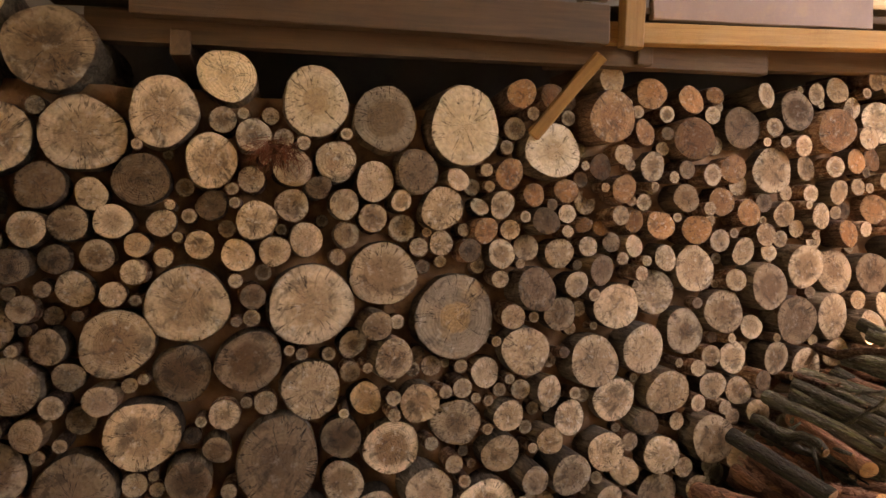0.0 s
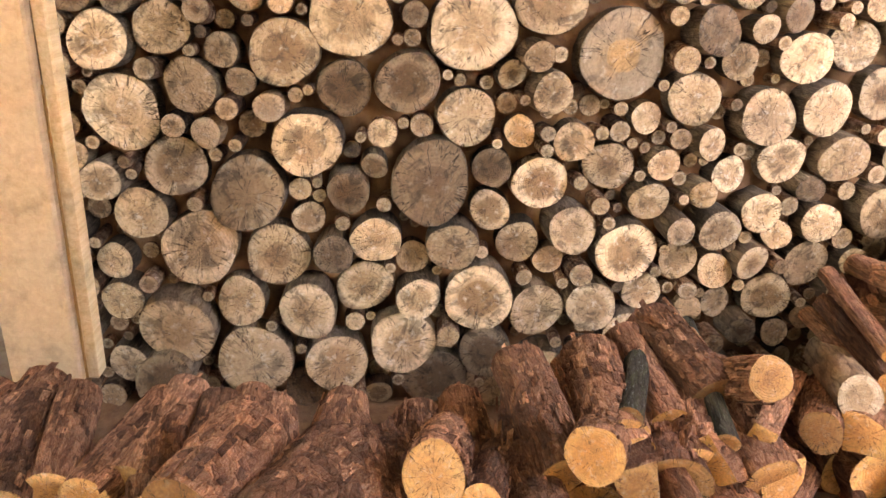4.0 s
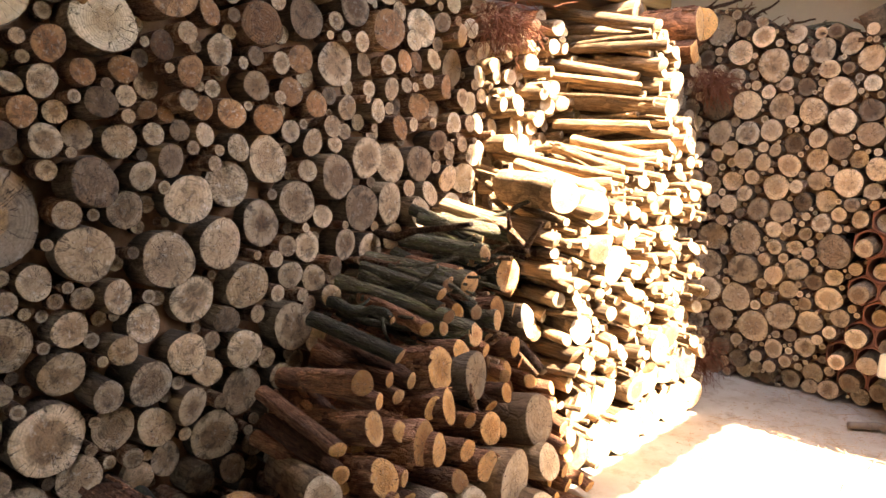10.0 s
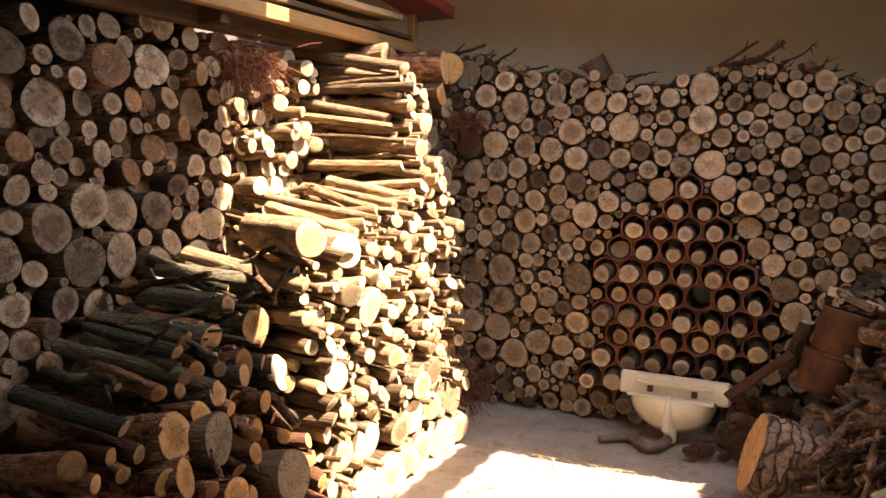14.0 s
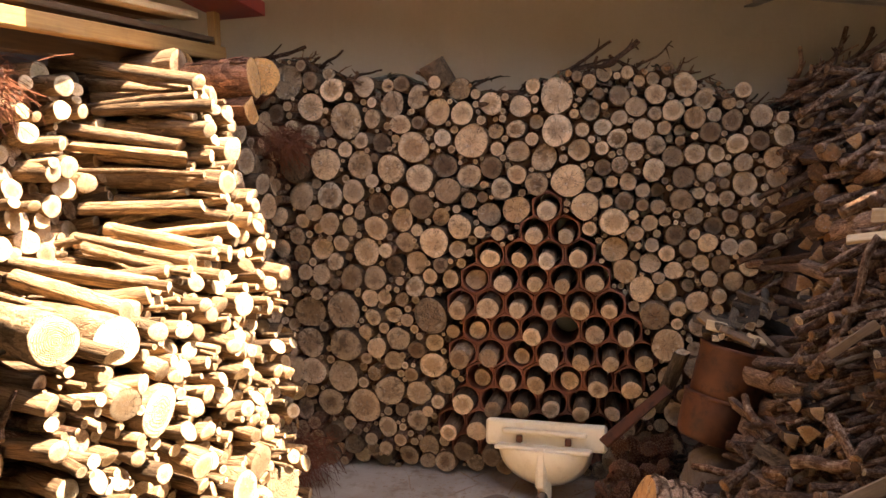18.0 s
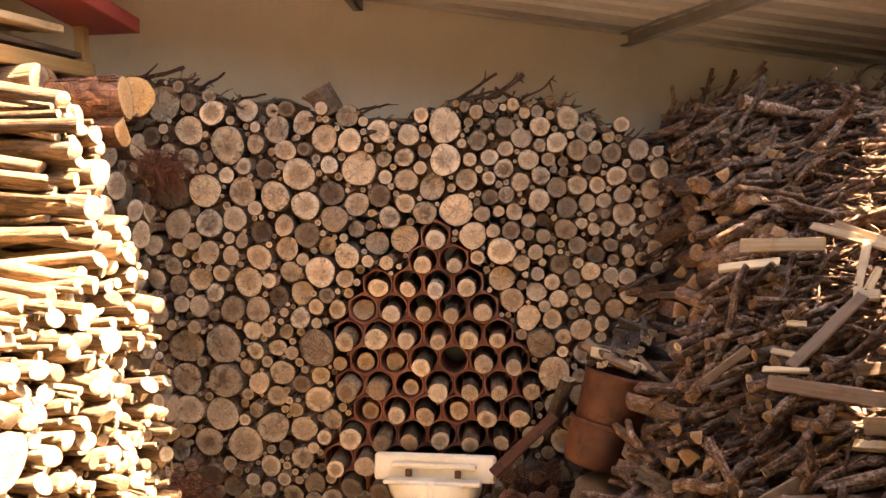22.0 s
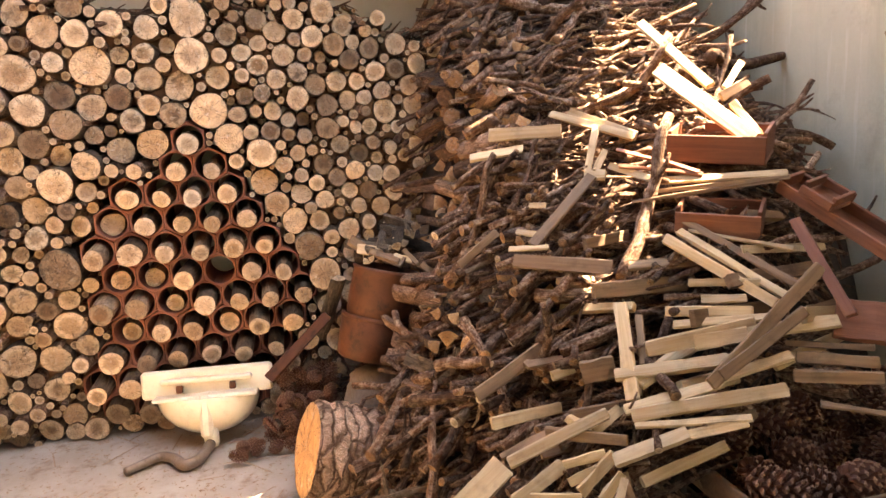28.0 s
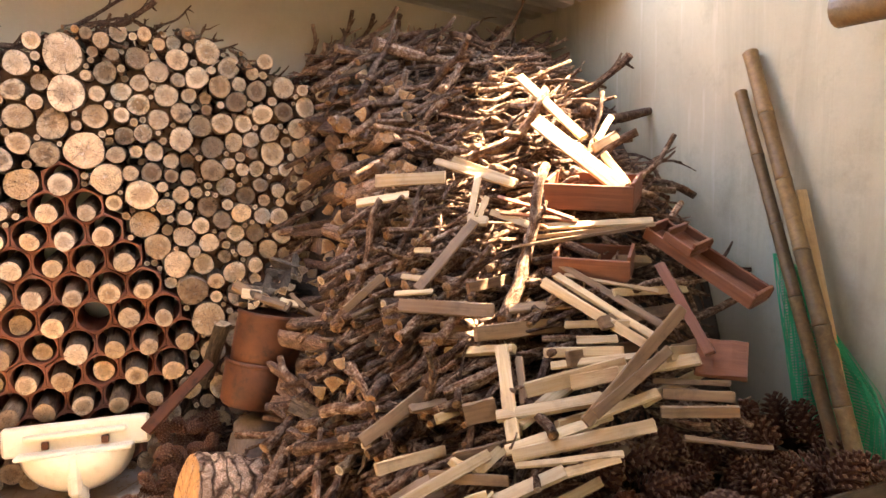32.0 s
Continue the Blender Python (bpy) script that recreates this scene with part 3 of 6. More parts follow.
LEFT_LOGS_B = [(-0.31, 1.49, 0.108), (0.86, 1.49, 0.041), (0.33, 1.49, 0.086), (1.50, 1.46, 0.051), (1.14, 1.46, 0.038), (0.05, 1.46, 0.074), (1.42, 1.45, 0.033), (0.19, 1.44, 0.052), (0.95, 1.44, 0.053), (1.28, 1.44, 0.077), (0.78, 1.43, 0.056), (2.02, 1.42, 0.042), (2.13, 1.41, 0.060), (1.65, 1.41, 0.050), (-0.13, 1.40, 0.081), (2.27, 1.40, 0.060), (1.83, 1.40, 0.032), (1.89, 1.39, 0.031), (0.67, 1.38, 0.065), (1.44, 1.37, 0.047), (0.39, 1.36, 0.045), (0.25, 1.36, 0.057), (0.13, 1.35, 0.059), (0.96, 1.34, 0.044), (1.94, 1.34, 0.039), (2.02, 1.33, 0.043), (0.02, 1.33, 0.056), (2.63, 1.32, 0.040), (1.29, 1.32, 0.044), (0.83, 1.32, 0.058), (3.56, 1.31, 0.069), (-0.24, 1.31, 0.067)]
LEFT_LOGS_C = [(0.32, 1.29, 0.040), (2.14, 1.29, 0.048), (0.73, 1.28, 0.052), (2.77, 1.27, 0.091), (2.94, 1.25, 0.090), (3.11, 1.25, 0.084), (2.29, 1.25, 0.096), (-0.38, 1.24, 0.071), (0.09, 1.24, 0.049), (1.89, 1.24, 0.058), (-0.16, 1.23, 0.049), (-0.02, 1.22, 0.056), (1.09, 1.21, 0.117), (2.60, 1.19, 0.093), (1.78, 1.19, 0.049), (3.48, 1.18, 0.085), (3.31, 1.18, 0.067), (1.63, 1.17, 0.082), (2.12, 1.16, 0.087), (-0.23, 1.12, 0.064), (3.20, 1.11, 0.062), (0.85, 1.11, 0.142), (0.47, 1.11, 0.130), (-0.36, 1.11, 0.064), (1.95, 1.11, 0.091), (2.41, 1.09, 0.084), (1.73, 1.08, 0.063), (2.93, 1.07, 0.095), (1.34, 1.07, 0.152), (2.73, 1.06, 0.101), (1.06, 1.05, 0.052), (-0.10, 1.03, 0.090)]
LEFT_LOGS_D = [(3.37, 1.03, 0.093), (3.09, 1.03, 0.076), (2.26, 1.01, 0.091), (0.27, 0.99, 0.112), (0.08, 0.98, 0.057), (0.99, 0.98, 0.049), (-0.28, 0.98, 0.094), (1.60, 0.95, 0.093), (2.07, 0.95, 0.098), (1.12, 0.94, 0.069), (0.66, 0.93, 0.104), (2.96, 0.92, 0.063), (1.87, 0.91, 0.102), (2.65, 0.91, 0.068), (2.47, 0.91, 0.065), (0.46, 0.89, 0.094), (0.14, 0.89, 0.049), (3.08, 0.89, 0.066), (2.80, 0.87, 0.084), (-0.01, 0.87, 0.088), (0.86, 0.83, 0.101), (0.23, 0.82, 0.050), (1.69, 0.81, 0.058), (2.17, 0.79, 0.089), (1.22, 0.78, 0.070), (-0.22, 0.77, 0.124), (1.97, 0.76, 0.090), (1.55, 0.72, 0.059), (0.35, 0.71, 0.114), (1.36, 0.70, 0.089), (1.79, 0.70, 0.069), (0.96, 0.67, 0.070)]
LEFT_LOGS_E = [(0.57, 0.65, 0.046), (1.69, 0.64, 0.050), (1.13, 0.63, 0.098), (2.35, 0.62, 0.093), (0.76, 0.61, 0.145), (-0.07, 0.60, 0.104), (1.52, 0.59, 0.074), (1.91, 0.59, 0.074), (0.49, 0.56, 0.076), (-0.28, 0.56, 0.067), (2.15, 0.56, 0.074), (0.16, 0.53, 0.132), (0.97, 0.52, 0.074), (1.77, 0.52, 0.081), (1.63, 0.51, 0.056), (2.01, 0.50, 0.058), (1.26, 0.48, 0.092), (0.36, 0.45, 0.060), (-0.18, 0.44, 0.091), (1.08, 0.41, 0.083), (1.46, 0.41, 0.112), (0.59, 0.40, 0.089), (1.93, 0.40, 0.067), (0.85, 0.40, 0.091), (2.16, 0.39, 0.095), (1.67, 0.38, 0.075), (1.81, 0.35, 0.071), (1.20, 0.35, 0.059), (0.45, 0.34, 0.071), (0.72, 0.33, 0.059), (0.00, 0.32, 0.137), (0.26, 0.31, 0.117)]
LEFT_LOGS_F = [(-0.27, 0.27, 0.066), (2.03, 0.26, 0.093), (1.56, 0.25, 0.075), (1.85, 0.22, 0.064), (0.96, 0.21, 0.127), (0.56, 0.21, 0.103), (0.75, 0.20, 0.080), (1.37, 0.20, 0.093), (1.75, 0.19, 0.054), (1.18, 0.16, 0.104), (0.14, 0.14, 0.091), (-0.25, 0.13, 0.075), (1.95, 0.13, 0.060), (0.37, 0.12, 0.109), (1.68, 0.10, 0.053), (1.53, 0.08, 0.105), (-0.07, 0.03, 0.137), (0.71, 0.01, 0.123), (1.37, 0.00, 0.049), (1.01, -0.01, 0.105), (0.19, -0.08, 0.137), (0.48, -0.08, 0.118), (1.45, -0.09, 0.073), (1.22, -0.09, 0.127), (-0.24, -0.11, 0.077), (0.84, -0.19, 0.122), (0.37, -0.23, 0.079), (-0.11, -0.25, 0.113), (1.06, -0.25, 0.108)]
BACK_LOGS_A = [(-1.84, 2.15, 0.035), (-2.08, 2.12, 0.095), (-0.40, 2.06, 0.040), (-1.81, 2.06, 0.067), (-0.10, 2.06, 0.032), (-0.53, 2.05, 0.028), (-0.29, 2.05, 0.032), (-0.47, 2.02, 0.036), (-0.75, 2.02, 0.040), (-0.17, 2.02, 0.034), (-1.35, 2.00, 0.063), (-1.95, 1.98, 0.079), (-1.49, 1.97, 0.071), (-0.63, 1.96, 0.089), (-0.33, 1.95, 0.051), (-0.16, 1.94, 0.051), (0.24, 1.94, 0.040), (-1.25, 1.92, 0.071), (0.07, 1.91, 0.052), (-1.11, 1.90, 0.062), (-1.75, 1.90, 0.099), (-0.25, 1.89, 0.053), (-0.08, 1.86, 0.053), (-1.44, 1.86, 0.056), (-0.16, 1.85, 0.034), (-0.33, 1.84, 0.042), (0.11, 1.83, 0.037), (0.02, 1.82, 0.054), (0.19, 1.80, 0.051), (-0.41, 1.80, 0.045), (-0.63, 1.79, 0.082), (-0.22, 1.78, 0.054)]
BACK_LOGS_B = [(-0.12, 1.78, 0.037), (-1.07, 1.76, 0.091), (0.09, 1.75, 0.051), (-0.34, 1.74, 0.051), (-1.38, 1.74, 0.085), (0.42, 1.72, 0.054), (-0.16, 1.70, 0.049), (0.31, 1.70, 0.048), (0.21, 1.69, 0.051), (-2.06, 1.67, 0.095), (-0.26, 1.67, 0.048), (-1.88, 1.67, 0.089), (-1.68, 1.66, 0.079), (-0.70, 1.66, 0.071), (0.02, 1.65, 0.051), (0.48, 1.65, 0.040), (-0.08, 1.64, 0.054), (-1.22, 1.64, 0.068), (-1.50, 1.63, 0.079), (-0.97, 1.62, 0.060), (0.38, 1.62, 0.052), (-0.33, 1.61, 0.043), (0.24, 1.60, 0.046), (-0.41, 1.60, 0.045), (-0.17, 1.58, 0.057), (-0.84, 1.58, 0.051), (-1.35, 1.58, 0.077), (-1.09, 1.58, 0.064), (0.15, 1.57, 0.040), (0.07, 1.56, 0.047), (-0.58, 1.54, 0.088), (-0.03, 1.54, 0.056)]
BACK_LOGS_C = [(-0.74, 1.53, 0.062), (0.39, 1.52, 0.048), (-1.72, 1.52, 0.068), (-1.20, 1.51, 0.071), (-0.92, 1.51, 0.057), (-1.85, 1.50, 0.074), (-2.03, 1.50, 0.079), (0.25, 1.50, 0.061), (-0.22, 1.48, 0.038), (-0.15, 1.48, 0.037), (-1.46, 1.48, 0.056), (0.04, 1.46, 0.032), (-1.59, 1.45, 0.063), (0.38, 1.43, 0.036), (-0.31, 1.43, 0.048), (0.17, 1.43, 0.042), (0.10, 1.43, 0.034), (-0.40, 1.43, 0.038), (-0.04, 1.43, 0.056), (-1.35, 1.43, 0.069), (0.31, 1.42, 0.037), (-1.95, 1.41, 0.048), (-0.50, 1.41, 0.071), (-0.85, 1.40, 0.074), (-0.15, 1.40, 0.039), (-0.99, 1.38, 0.063), (-1.25, 1.37, 0.051), (-1.46, 1.36, 0.064), (0.02, 1.35, 0.048), (0.18, 1.35, 0.037), (-1.86, 1.35, 0.063), (-0.12, 1.33, 0.030)]
BACK_LOGS_D = [(-1.75, 1.33, 0.052), (-0.36, 1.33, 0.072), (-0.19, 1.32, 0.042), (-1.14, 1.32, 0.068), (-1.60, 1.32, 0.069), (0.26, 1.32, 0.036), (0.11, 1.30, 0.048), (0.33, 1.28, 0.035), (-2.07, 1.28, 0.051), (-0.26, 1.27, 0.043), (-0.91, 1.27, 0.080), (-0.07, 1.26, 0.051), (-1.05, 1.25, 0.049), (-1.28, 1.24, 0.081), (-1.45, 1.24, 0.057), (-0.45, 1.24, 0.037), (0.08, 1.22, 0.048), (-1.93, 1.21, 0.063), (-0.18, 1.21, 0.037), (0.18, 1.20, 0.043), (-1.16, 1.20, 0.048), (-0.36, 1.19, 0.067), (0.26, 1.19, 0.046), (-0.01, 1.19, 0.046), (-1.67, 1.19, 0.080), (-2.05, 1.18, 0.056), (-0.11, 1.17, 0.042), (-1.84, 1.14, 0.051), (-1.39, 1.13, 0.063), (0.14, 1.12, 0.046), (-1.25, 1.12, 0.044), (-0.19, 1.12, 0.052)]
BACK_LOGS_E = [(0.05, 1.12, 0.044), (-1.13, 1.11, 0.038), (-1.51, 1.11, 0.057), (0.27, 1.10, 0.048), (-2.03, 1.08, 0.047), (-0.31, 1.08, 0.064), (-1.93, 1.07, 0.059), (-1.31, 1.06, 0.044), (-1.76, 1.05, 0.069), (-1.62, 1.05, 0.070), (-0.15, 1.05, 0.032), (0.09, 1.04, 0.042), (-1.21, 1.04, 0.050), (0.20, 1.03, 0.049), (-0.01, 1.01, 0.034), (-0.23, 0.99, 0.066), (-0.11, 0.98, 0.053), (0.13, 0.96, 0.040), (-1.56, 0.95, 0.042), (-1.65, 0.94, 0.050), (-1.48, 0.93, 0.040), (0.03, 0.93, 0.057), (-0.06, 0.90, 0.041), (-1.14, 0.90, 0.073), (-1.81, 0.87, 0.100), (-2.01, 0.86, 0.094), (-0.17, 0.86, 0.072), (-1.31, 0.85, 0.097), (-1.63, 0.84, 0.049), (-0.11, 0.72, 0.082), (-1.50, 0.72, 0.067), (-2.01, 0.69, 0.086)]
BACK_LOGS_F = [(-1.80, 0.68, 0.096), (-1.62, 0.67, 0.057), (-1.40, 0.66, 0.048), (-1.16, 0.59, 0.074), (-1.54, 0.59, 0.057), (-1.32, 0.57, 0.075), (-0.17, 0.57, 0.089), (-2.00, 0.53, 0.080), (-1.65, 0.52, 0.042), (-1.83, 0.50, 0.091), (-1.24, 0.48, 0.056), (-1.56, 0.43, 0.085), (-1.40, 0.42, 0.070), (-1.91, 0.35, 0.081), (-1.71, 0.34, 0.096), (-1.30, 0.34, 0.070)]
# the logs of the low row: sawn end, direction, radius, length
ROW_PINE_A = [(-1.86, 2.48, 0.58, 1, 0.05, 0.05, 0.082, 0.42), (-1.87, 2.13, 0.6, 0.98, -0.19, 0.05, 0.042, 0.42), (-1.8, 2.12, 0.48, 1, 0, 0.05, 0.052, 0.42), (-1.79, 2.45, 0.47, 0.99, 0.12, 0.05, 0.065, 0.42), (-1.8, 2.38, 0.48, 0.96, -0.29, 0.05, 0.04, 0.42), (-1.75, 2.29, 0.4, 0.99, 0.09, 0.05, 0.079, 0.42), (-1.72, 2.09, 0.36, 1, 0, 0.05, 0.061, 0.42), (-1.68, 1.76, 0.29, 0.75, -0.66, 0.05, 0.056, 0.42), (-1.73, 2.34, 0.37, 1, 0.03, 0.05, 0.058, 0.42), (-1.73, 2.61, 0.37, 1, -0.07, 0.05, 0.058, 0.42), (-1.67, 2.52, 0.28, 0.97, -0.22, 0.05, 0.056, 0.42), (-1.76, 2.53, 0.41, 0.95, -0.3, 0.05, 0.028, 0.42)]
ROW_PINE_B = [(-1.78, 2.76, 0.45, 0.97, -0.22, 0.05, 0.04, 0.42), (-1.71, 2.46, 0.34, 0.98, -0.21, 0.05, 0.041, 0.42), (-1.78, 2.21, 0.45, 0.99, -0.1, 0.05, 0.035, 0.42), (-1.67, 2.38, 0.27, 0.98, -0.21, 0.05, 0.04, 0.42), (-1.88, 2.61, 0.61, 0.95, -0.31, 0.05, 0.042, 0.42), (-1.94, 2.89, 0.71, 0.99, 0.09, 0.05, 0.061, 0.42), (-1.86, 2.91, 0.58, 1, -0.07, 0.05, 0.041, 0.42), (-1.75, 1.63, 0.4, 0.8, 0.16, 0.57, 0.067, 0.42), (-1.55, 1.62, 0.08, 0.72, -0.69, 0.1, 0.045, 0.42), (-1.5, 1.57, 0.06, 0.97, -0.21, -0.1, 0.062, 0.42), (-1.71, 1.99, 0.14, 0.98, -0.02, 0.2, 0.086, 0.42), (-1.54, 1.13, 0.3, 0.83, -0.39, 0.41, 0.074, 0.42)]
ROW_PINE_C = [(-1.51, 0.76, 0.25, 0.88, -0.16, 0.45, 0.081, 0.34), (-1.47, 0.87, 0.21, 0.91, -0.26, 0.33, 0.052, 0.34), (-1.42, 1.04, 0.13, 0.97, 0.1, -0.12, 0.077, 0.36), (-1.38, 1.25, 0.07, 0.97, 0.22, -0.12, 0.059, 0.34), (-1.38, 0.94, 0.07, 0.93, -0.36, 0, 0.075, 0.3), (-1.39, 0.62, 0.1, 0.97, 0.15, -0.12, 0.106, 0.36), (-1.42, 0.4, 0.12, 0.88, -0.47, -0.12, 0.125, 0.36), (-1.5, 0.7, 0.1, 0.97, 0.2, -0.1, 0.084, 0.36), (-1.44, 0.22, 0.16, 0.94, -0.32, -0.1, 0.109, 0.36)]
ROW_SPLIT_A = [(-1.67, 2.08, 0.28, 0.99, -0.14, 0.05, 0.059, 0.42), (-1.67, 1.6, 0.27, 0.79, -0.61, 0.05, 0.045, 0.42), (-1.68, 1.89, 0.29, 0.8, -0.6, 0.1, 0.081, 0.42), (-1.61, 1.66, 0.18, 0.94, -0.03, 0.33, 0.088, 0.42), (-1.63, 1.45, 0.21, 0.55, -0.78, 0.29, 0.083, 0.42), (-1.5, 1.23, 0.24, 0.93, -0.22, 0.29, 0.076, 0.42), (-1.47, 1.34, 0.2, 0.98, -0.1, 0.2, 0.067, 0.42)]
ROW_RINGED_A = [(-1.71, 2.88, 0.34, 0.99, -0.09, 0.05, 0.105, 0.42), (-1.63, 2.63, 0.21, 1, -0.02, 0.05, 0.105, 0.42), (-1.55, 2.69, 0.08, 0.94, -0.34, 0.05, 0.093, 0.42), (-1.62, 2.4, 0.19, 0.91, -0.41, 0.05, 0.069, 0.42), (-1.56, 2.43, 0.1, 0.84, -0.54, 0.05, 0.078, 0.42), (-1.59, 2.23, 0.14, 0.94, -0.33, 0.05, 0.063, 0.42), (-1.63, 2.84, 0.21, 0.98, -0.17, 0.05, 0.072, 0.42), (-1.52, 2.22, 0.05, 0.81, -0.58, -0.1, 0.057, 0.42)]
ROW_MOSSY_A = [(-1.9, 2.71, 0.65, 0.99, -0.16, 0.05, 0.039, 0.42), (-1.7, 1.26, 0.29, 0.9, -0.35, -0.05, 0.04, 0.34), (-1.66, 1.51, 0.26, 0.95, -0.1, -0.12, 0.035, 0.5)]
ROW_PALE_A = [(-1.83, 2.64, 0.53, 0.99, 0.09, 0.05, 0.097, 0.42), (-1.65, 2.25, 0.24, 0.93, -0.37, 0.05, 0.049, 0.42), (-1.53, 2.08, 0.05, 0.87, -0.48, 0.05, 0.057, 0.42), (-1.61, 2.06, 0.17, 0.98, -0.19, 0.05, 0.05, 0.42), (-1.9, 3.05, 0.65, 0.99, 0.16, 0.05, 0.074, 0.42), (-1.39, 0.82, 0.09, 0.95, -0.24, 0.2, 0.045, 0.3)]
ROW_GREY_A = [(-1.73, 1.87, 0.37, 0.86, -0.5, 0.05, 0.061, 0.42)]
# ---------------------------------------------------------------- the setting

ROOM_L, ROOM_R, ROOM_B, ROOM_F = -3.35, 1.83, 5.75, -3.0


def slab(name, corners, thick, mat, label, category="wall", kind="structure"):
    """A flat piece with thickness; corners run round its visible face, thickness goes away from it."""
    a, b, c = (Vector(p) for p in corners[:3])
    n = (b - a).cross(c - b).normalized() * -thick
    vs = [Vector(p) for p in corners] + [Vector(p) + n for p in corners]
    k = len(corners)
    fs = [tuple(range(k)), tuple(range(2 * k - 1, k - 1, -1))]
    fs += [(i, k + i, k + (i + 1) % k, (i + 1) % k) for i in range(k)]
    ob = new(name, mesh_from(name, [tuple(v) for v in vs], fs, [mat]))
    return tagged(ob, label, category, kind=kind)


def roof_z(x):
    return 2.555 - 0.176 * x


def floor_mesh():
    n, vs, fs = 70, [], []
    xs = [ROOM_L - 0.1 + (ROOM_R - ROOM_L + 0.2) * i / n for i in range(n + 1)]
    ys = [ROOM_F + (ROOM_B - ROOM_F) * i / n for i in range(n + 1)]
    for y in ys:
        for x in xs:
            vs.append((x, y, 0.010 * noise.noise((x * 1.7, y * 1.7, 0)) + 0.004 * noise.noise((x * 9, y * 9, 3)) - 0.006 - 0.28 * max(0.0, min(1.0, (-1.75 - x) / 0.35)) * max(0.0, min(1.0, (3.0 - y) / 0.6))))
    w = n + 1
    for j in range(n):
        for i in range(n):
            fs.append((j * w + i, j * w + i + 1, (j + 1) * w + i + 1, (j + 1) * w + i))
    return mesh_from("floor", vs, fs, [CONCRETE], smooth=True)


tagged(new("floor", floor_mesh()), "dusty pale concrete floor strewn with sawdust and bark", "floor", kind="structure")
slab("ground", [(-60, -60, -0.45), (60, -60, -0.45), (60, 60, -0.45), (-60, 60, -0.45)], 0.3, CONCRETE, "pale dry ground outside the wood store", "ground")
slab("wall_back", [(ROOM_L, ROOM_B, -0.5), (ROOM_R, ROOM_B, -0.5), (ROOM_R, ROOM_B, roof_z(ROOM_R) + 0.05), (ROOM_L, ROOM_B, roof_z(ROOM_L) + 0.05)], 0.2, PLASTER, "smooth cream plastered back wall above the stacked logs")
# its unseen near top is stepped up to keep sun off the lower heap
slab("wall_right", [(ROOM_R, ROOM_B + 0.2, -0.5), (ROOM_R, ROOM_F, -0.5), (ROOM_R, ROOM_F, 2.6), (ROOM_R, 3.72, 2.55), (ROOM_R, 3.75, 2.25), (ROOM_R, 4.55, 2.25), (ROOM_R, 4.60, 2.32), (ROOM_R, ROOM_B + 0.2, 2.32)], 0.2, PLASTER_GREY, "grey cream plastered side wall with faint stains")
# unseen wall, added to close off the sky; its opening lets in fill light
slab("added_wall_front", [(ROOM_R, ROOM_F, -0.5), (0.6, ROOM_F, -0.5), (0.6, ROOM_F, 2.1), (-0.4, ROOM_F, 2.1), (-0.4, ROOM_F, -0.5), (ROOM_L, ROOM_F, -0.5), (ROOM_L, ROOM_F, 3.4), (ROOM_R, ROOM_F, 2.6)], 0.2, PLASTER_GREY, "unseen plain plastered wall and entrance added at the near end to set the fill light")
slab("wall_left", [(ROOM_L, ROOM_F, -0.5), (ROOM_L, ROOM_B, -0.5), (ROOM_L, ROOM_B, 3.45), (ROOM_L, ROOM_F, 3.45)], 0.2, PLASTER_SHADED, "grey plastered wall, darkened as shade, behind the long log stack")


def sheet_roof(name, x0, x1, y0, y1, lift, label, skew=0.0):
    """Ribbed roof sheeting, ribs running down the slope."""
    vs, fs = [], []
    prof = ((0.0, 0.0), (0.055, 0.0), (0.075, 0.028), (0.105, 0.028), (0.125, 0.0))
    ys = []
    y = y0
    while y < y1:
        ys += [(y + a, h) for a, h in prof]
        y += 0.18
    ys = [p for p in ys if p[0] < y1] + [(y1, 0.0)]
    k = len(ys)
    for x in (x0, x1):
        for yy, h in ys:
            vs.append((x, y0 + (yy - y0) * (1 - skew * (x - x0) / (y1 - y0)), roof_z(x) + lift + h))
    for x in (x0, x1):
        for yy, h in ys:
            vs.append((x, y0 + (yy - y0) * (1 - skew * (x - x0) / (y1 - y0)), roof_z(x) + lift + h + 0.012))
    for i in range(k - 1):
        fs.append((i, i + 1, k + i + 1, k + i))
        fs.append((2 * k + i, 3 * k + i, 3 * k + i + 1, 2 * k + i + 1))
        fs.append((i, 2 * k + i, 2 * k + i + 1, i + 1))
        fs.append((k + i, k + i + 1, 3 * k + i + 1, 3 * k + i))
    fs += [(0, k, 3 * k, 2 * k), (k - 1, 3 * k - 1, 4 * k - 1, 2 * k - 1)]
    return tagged(new(name, mesh_from(name, vs, fs, [ROOF_SHEET])), label, "roof", kind="structure")


sheet_roof("ceiling", ROOM_L - 0.2, ROOM_R + 0.2, 4.53, ROOM_B + 0.25, 0.0, "ribbed grey roof sheeting over the back of the store")
# added unseen front roof: bays of unlike length that shape the sun patches
for bay0, bay1, edge in ((ROOM_L - 0.2, -1.25, 3.66), (-1.25, 0.10, 3.15), (0.10, 0.28, 4.60), (0.28, 0.95, 3.05), (0.95, 1.19, 4.0), (1.19, 1.55, 4.54), (1.55, 1.68, 4.10), (1.68, ROOM_R + 0.2, 3.74)):
    sheet_roof("sun_mask_roof", bay0 + 0.003, bay1, ROOM_F, edge, 0.35, "unseen ribbed grey roof sheeting added over the front to shape the sun")


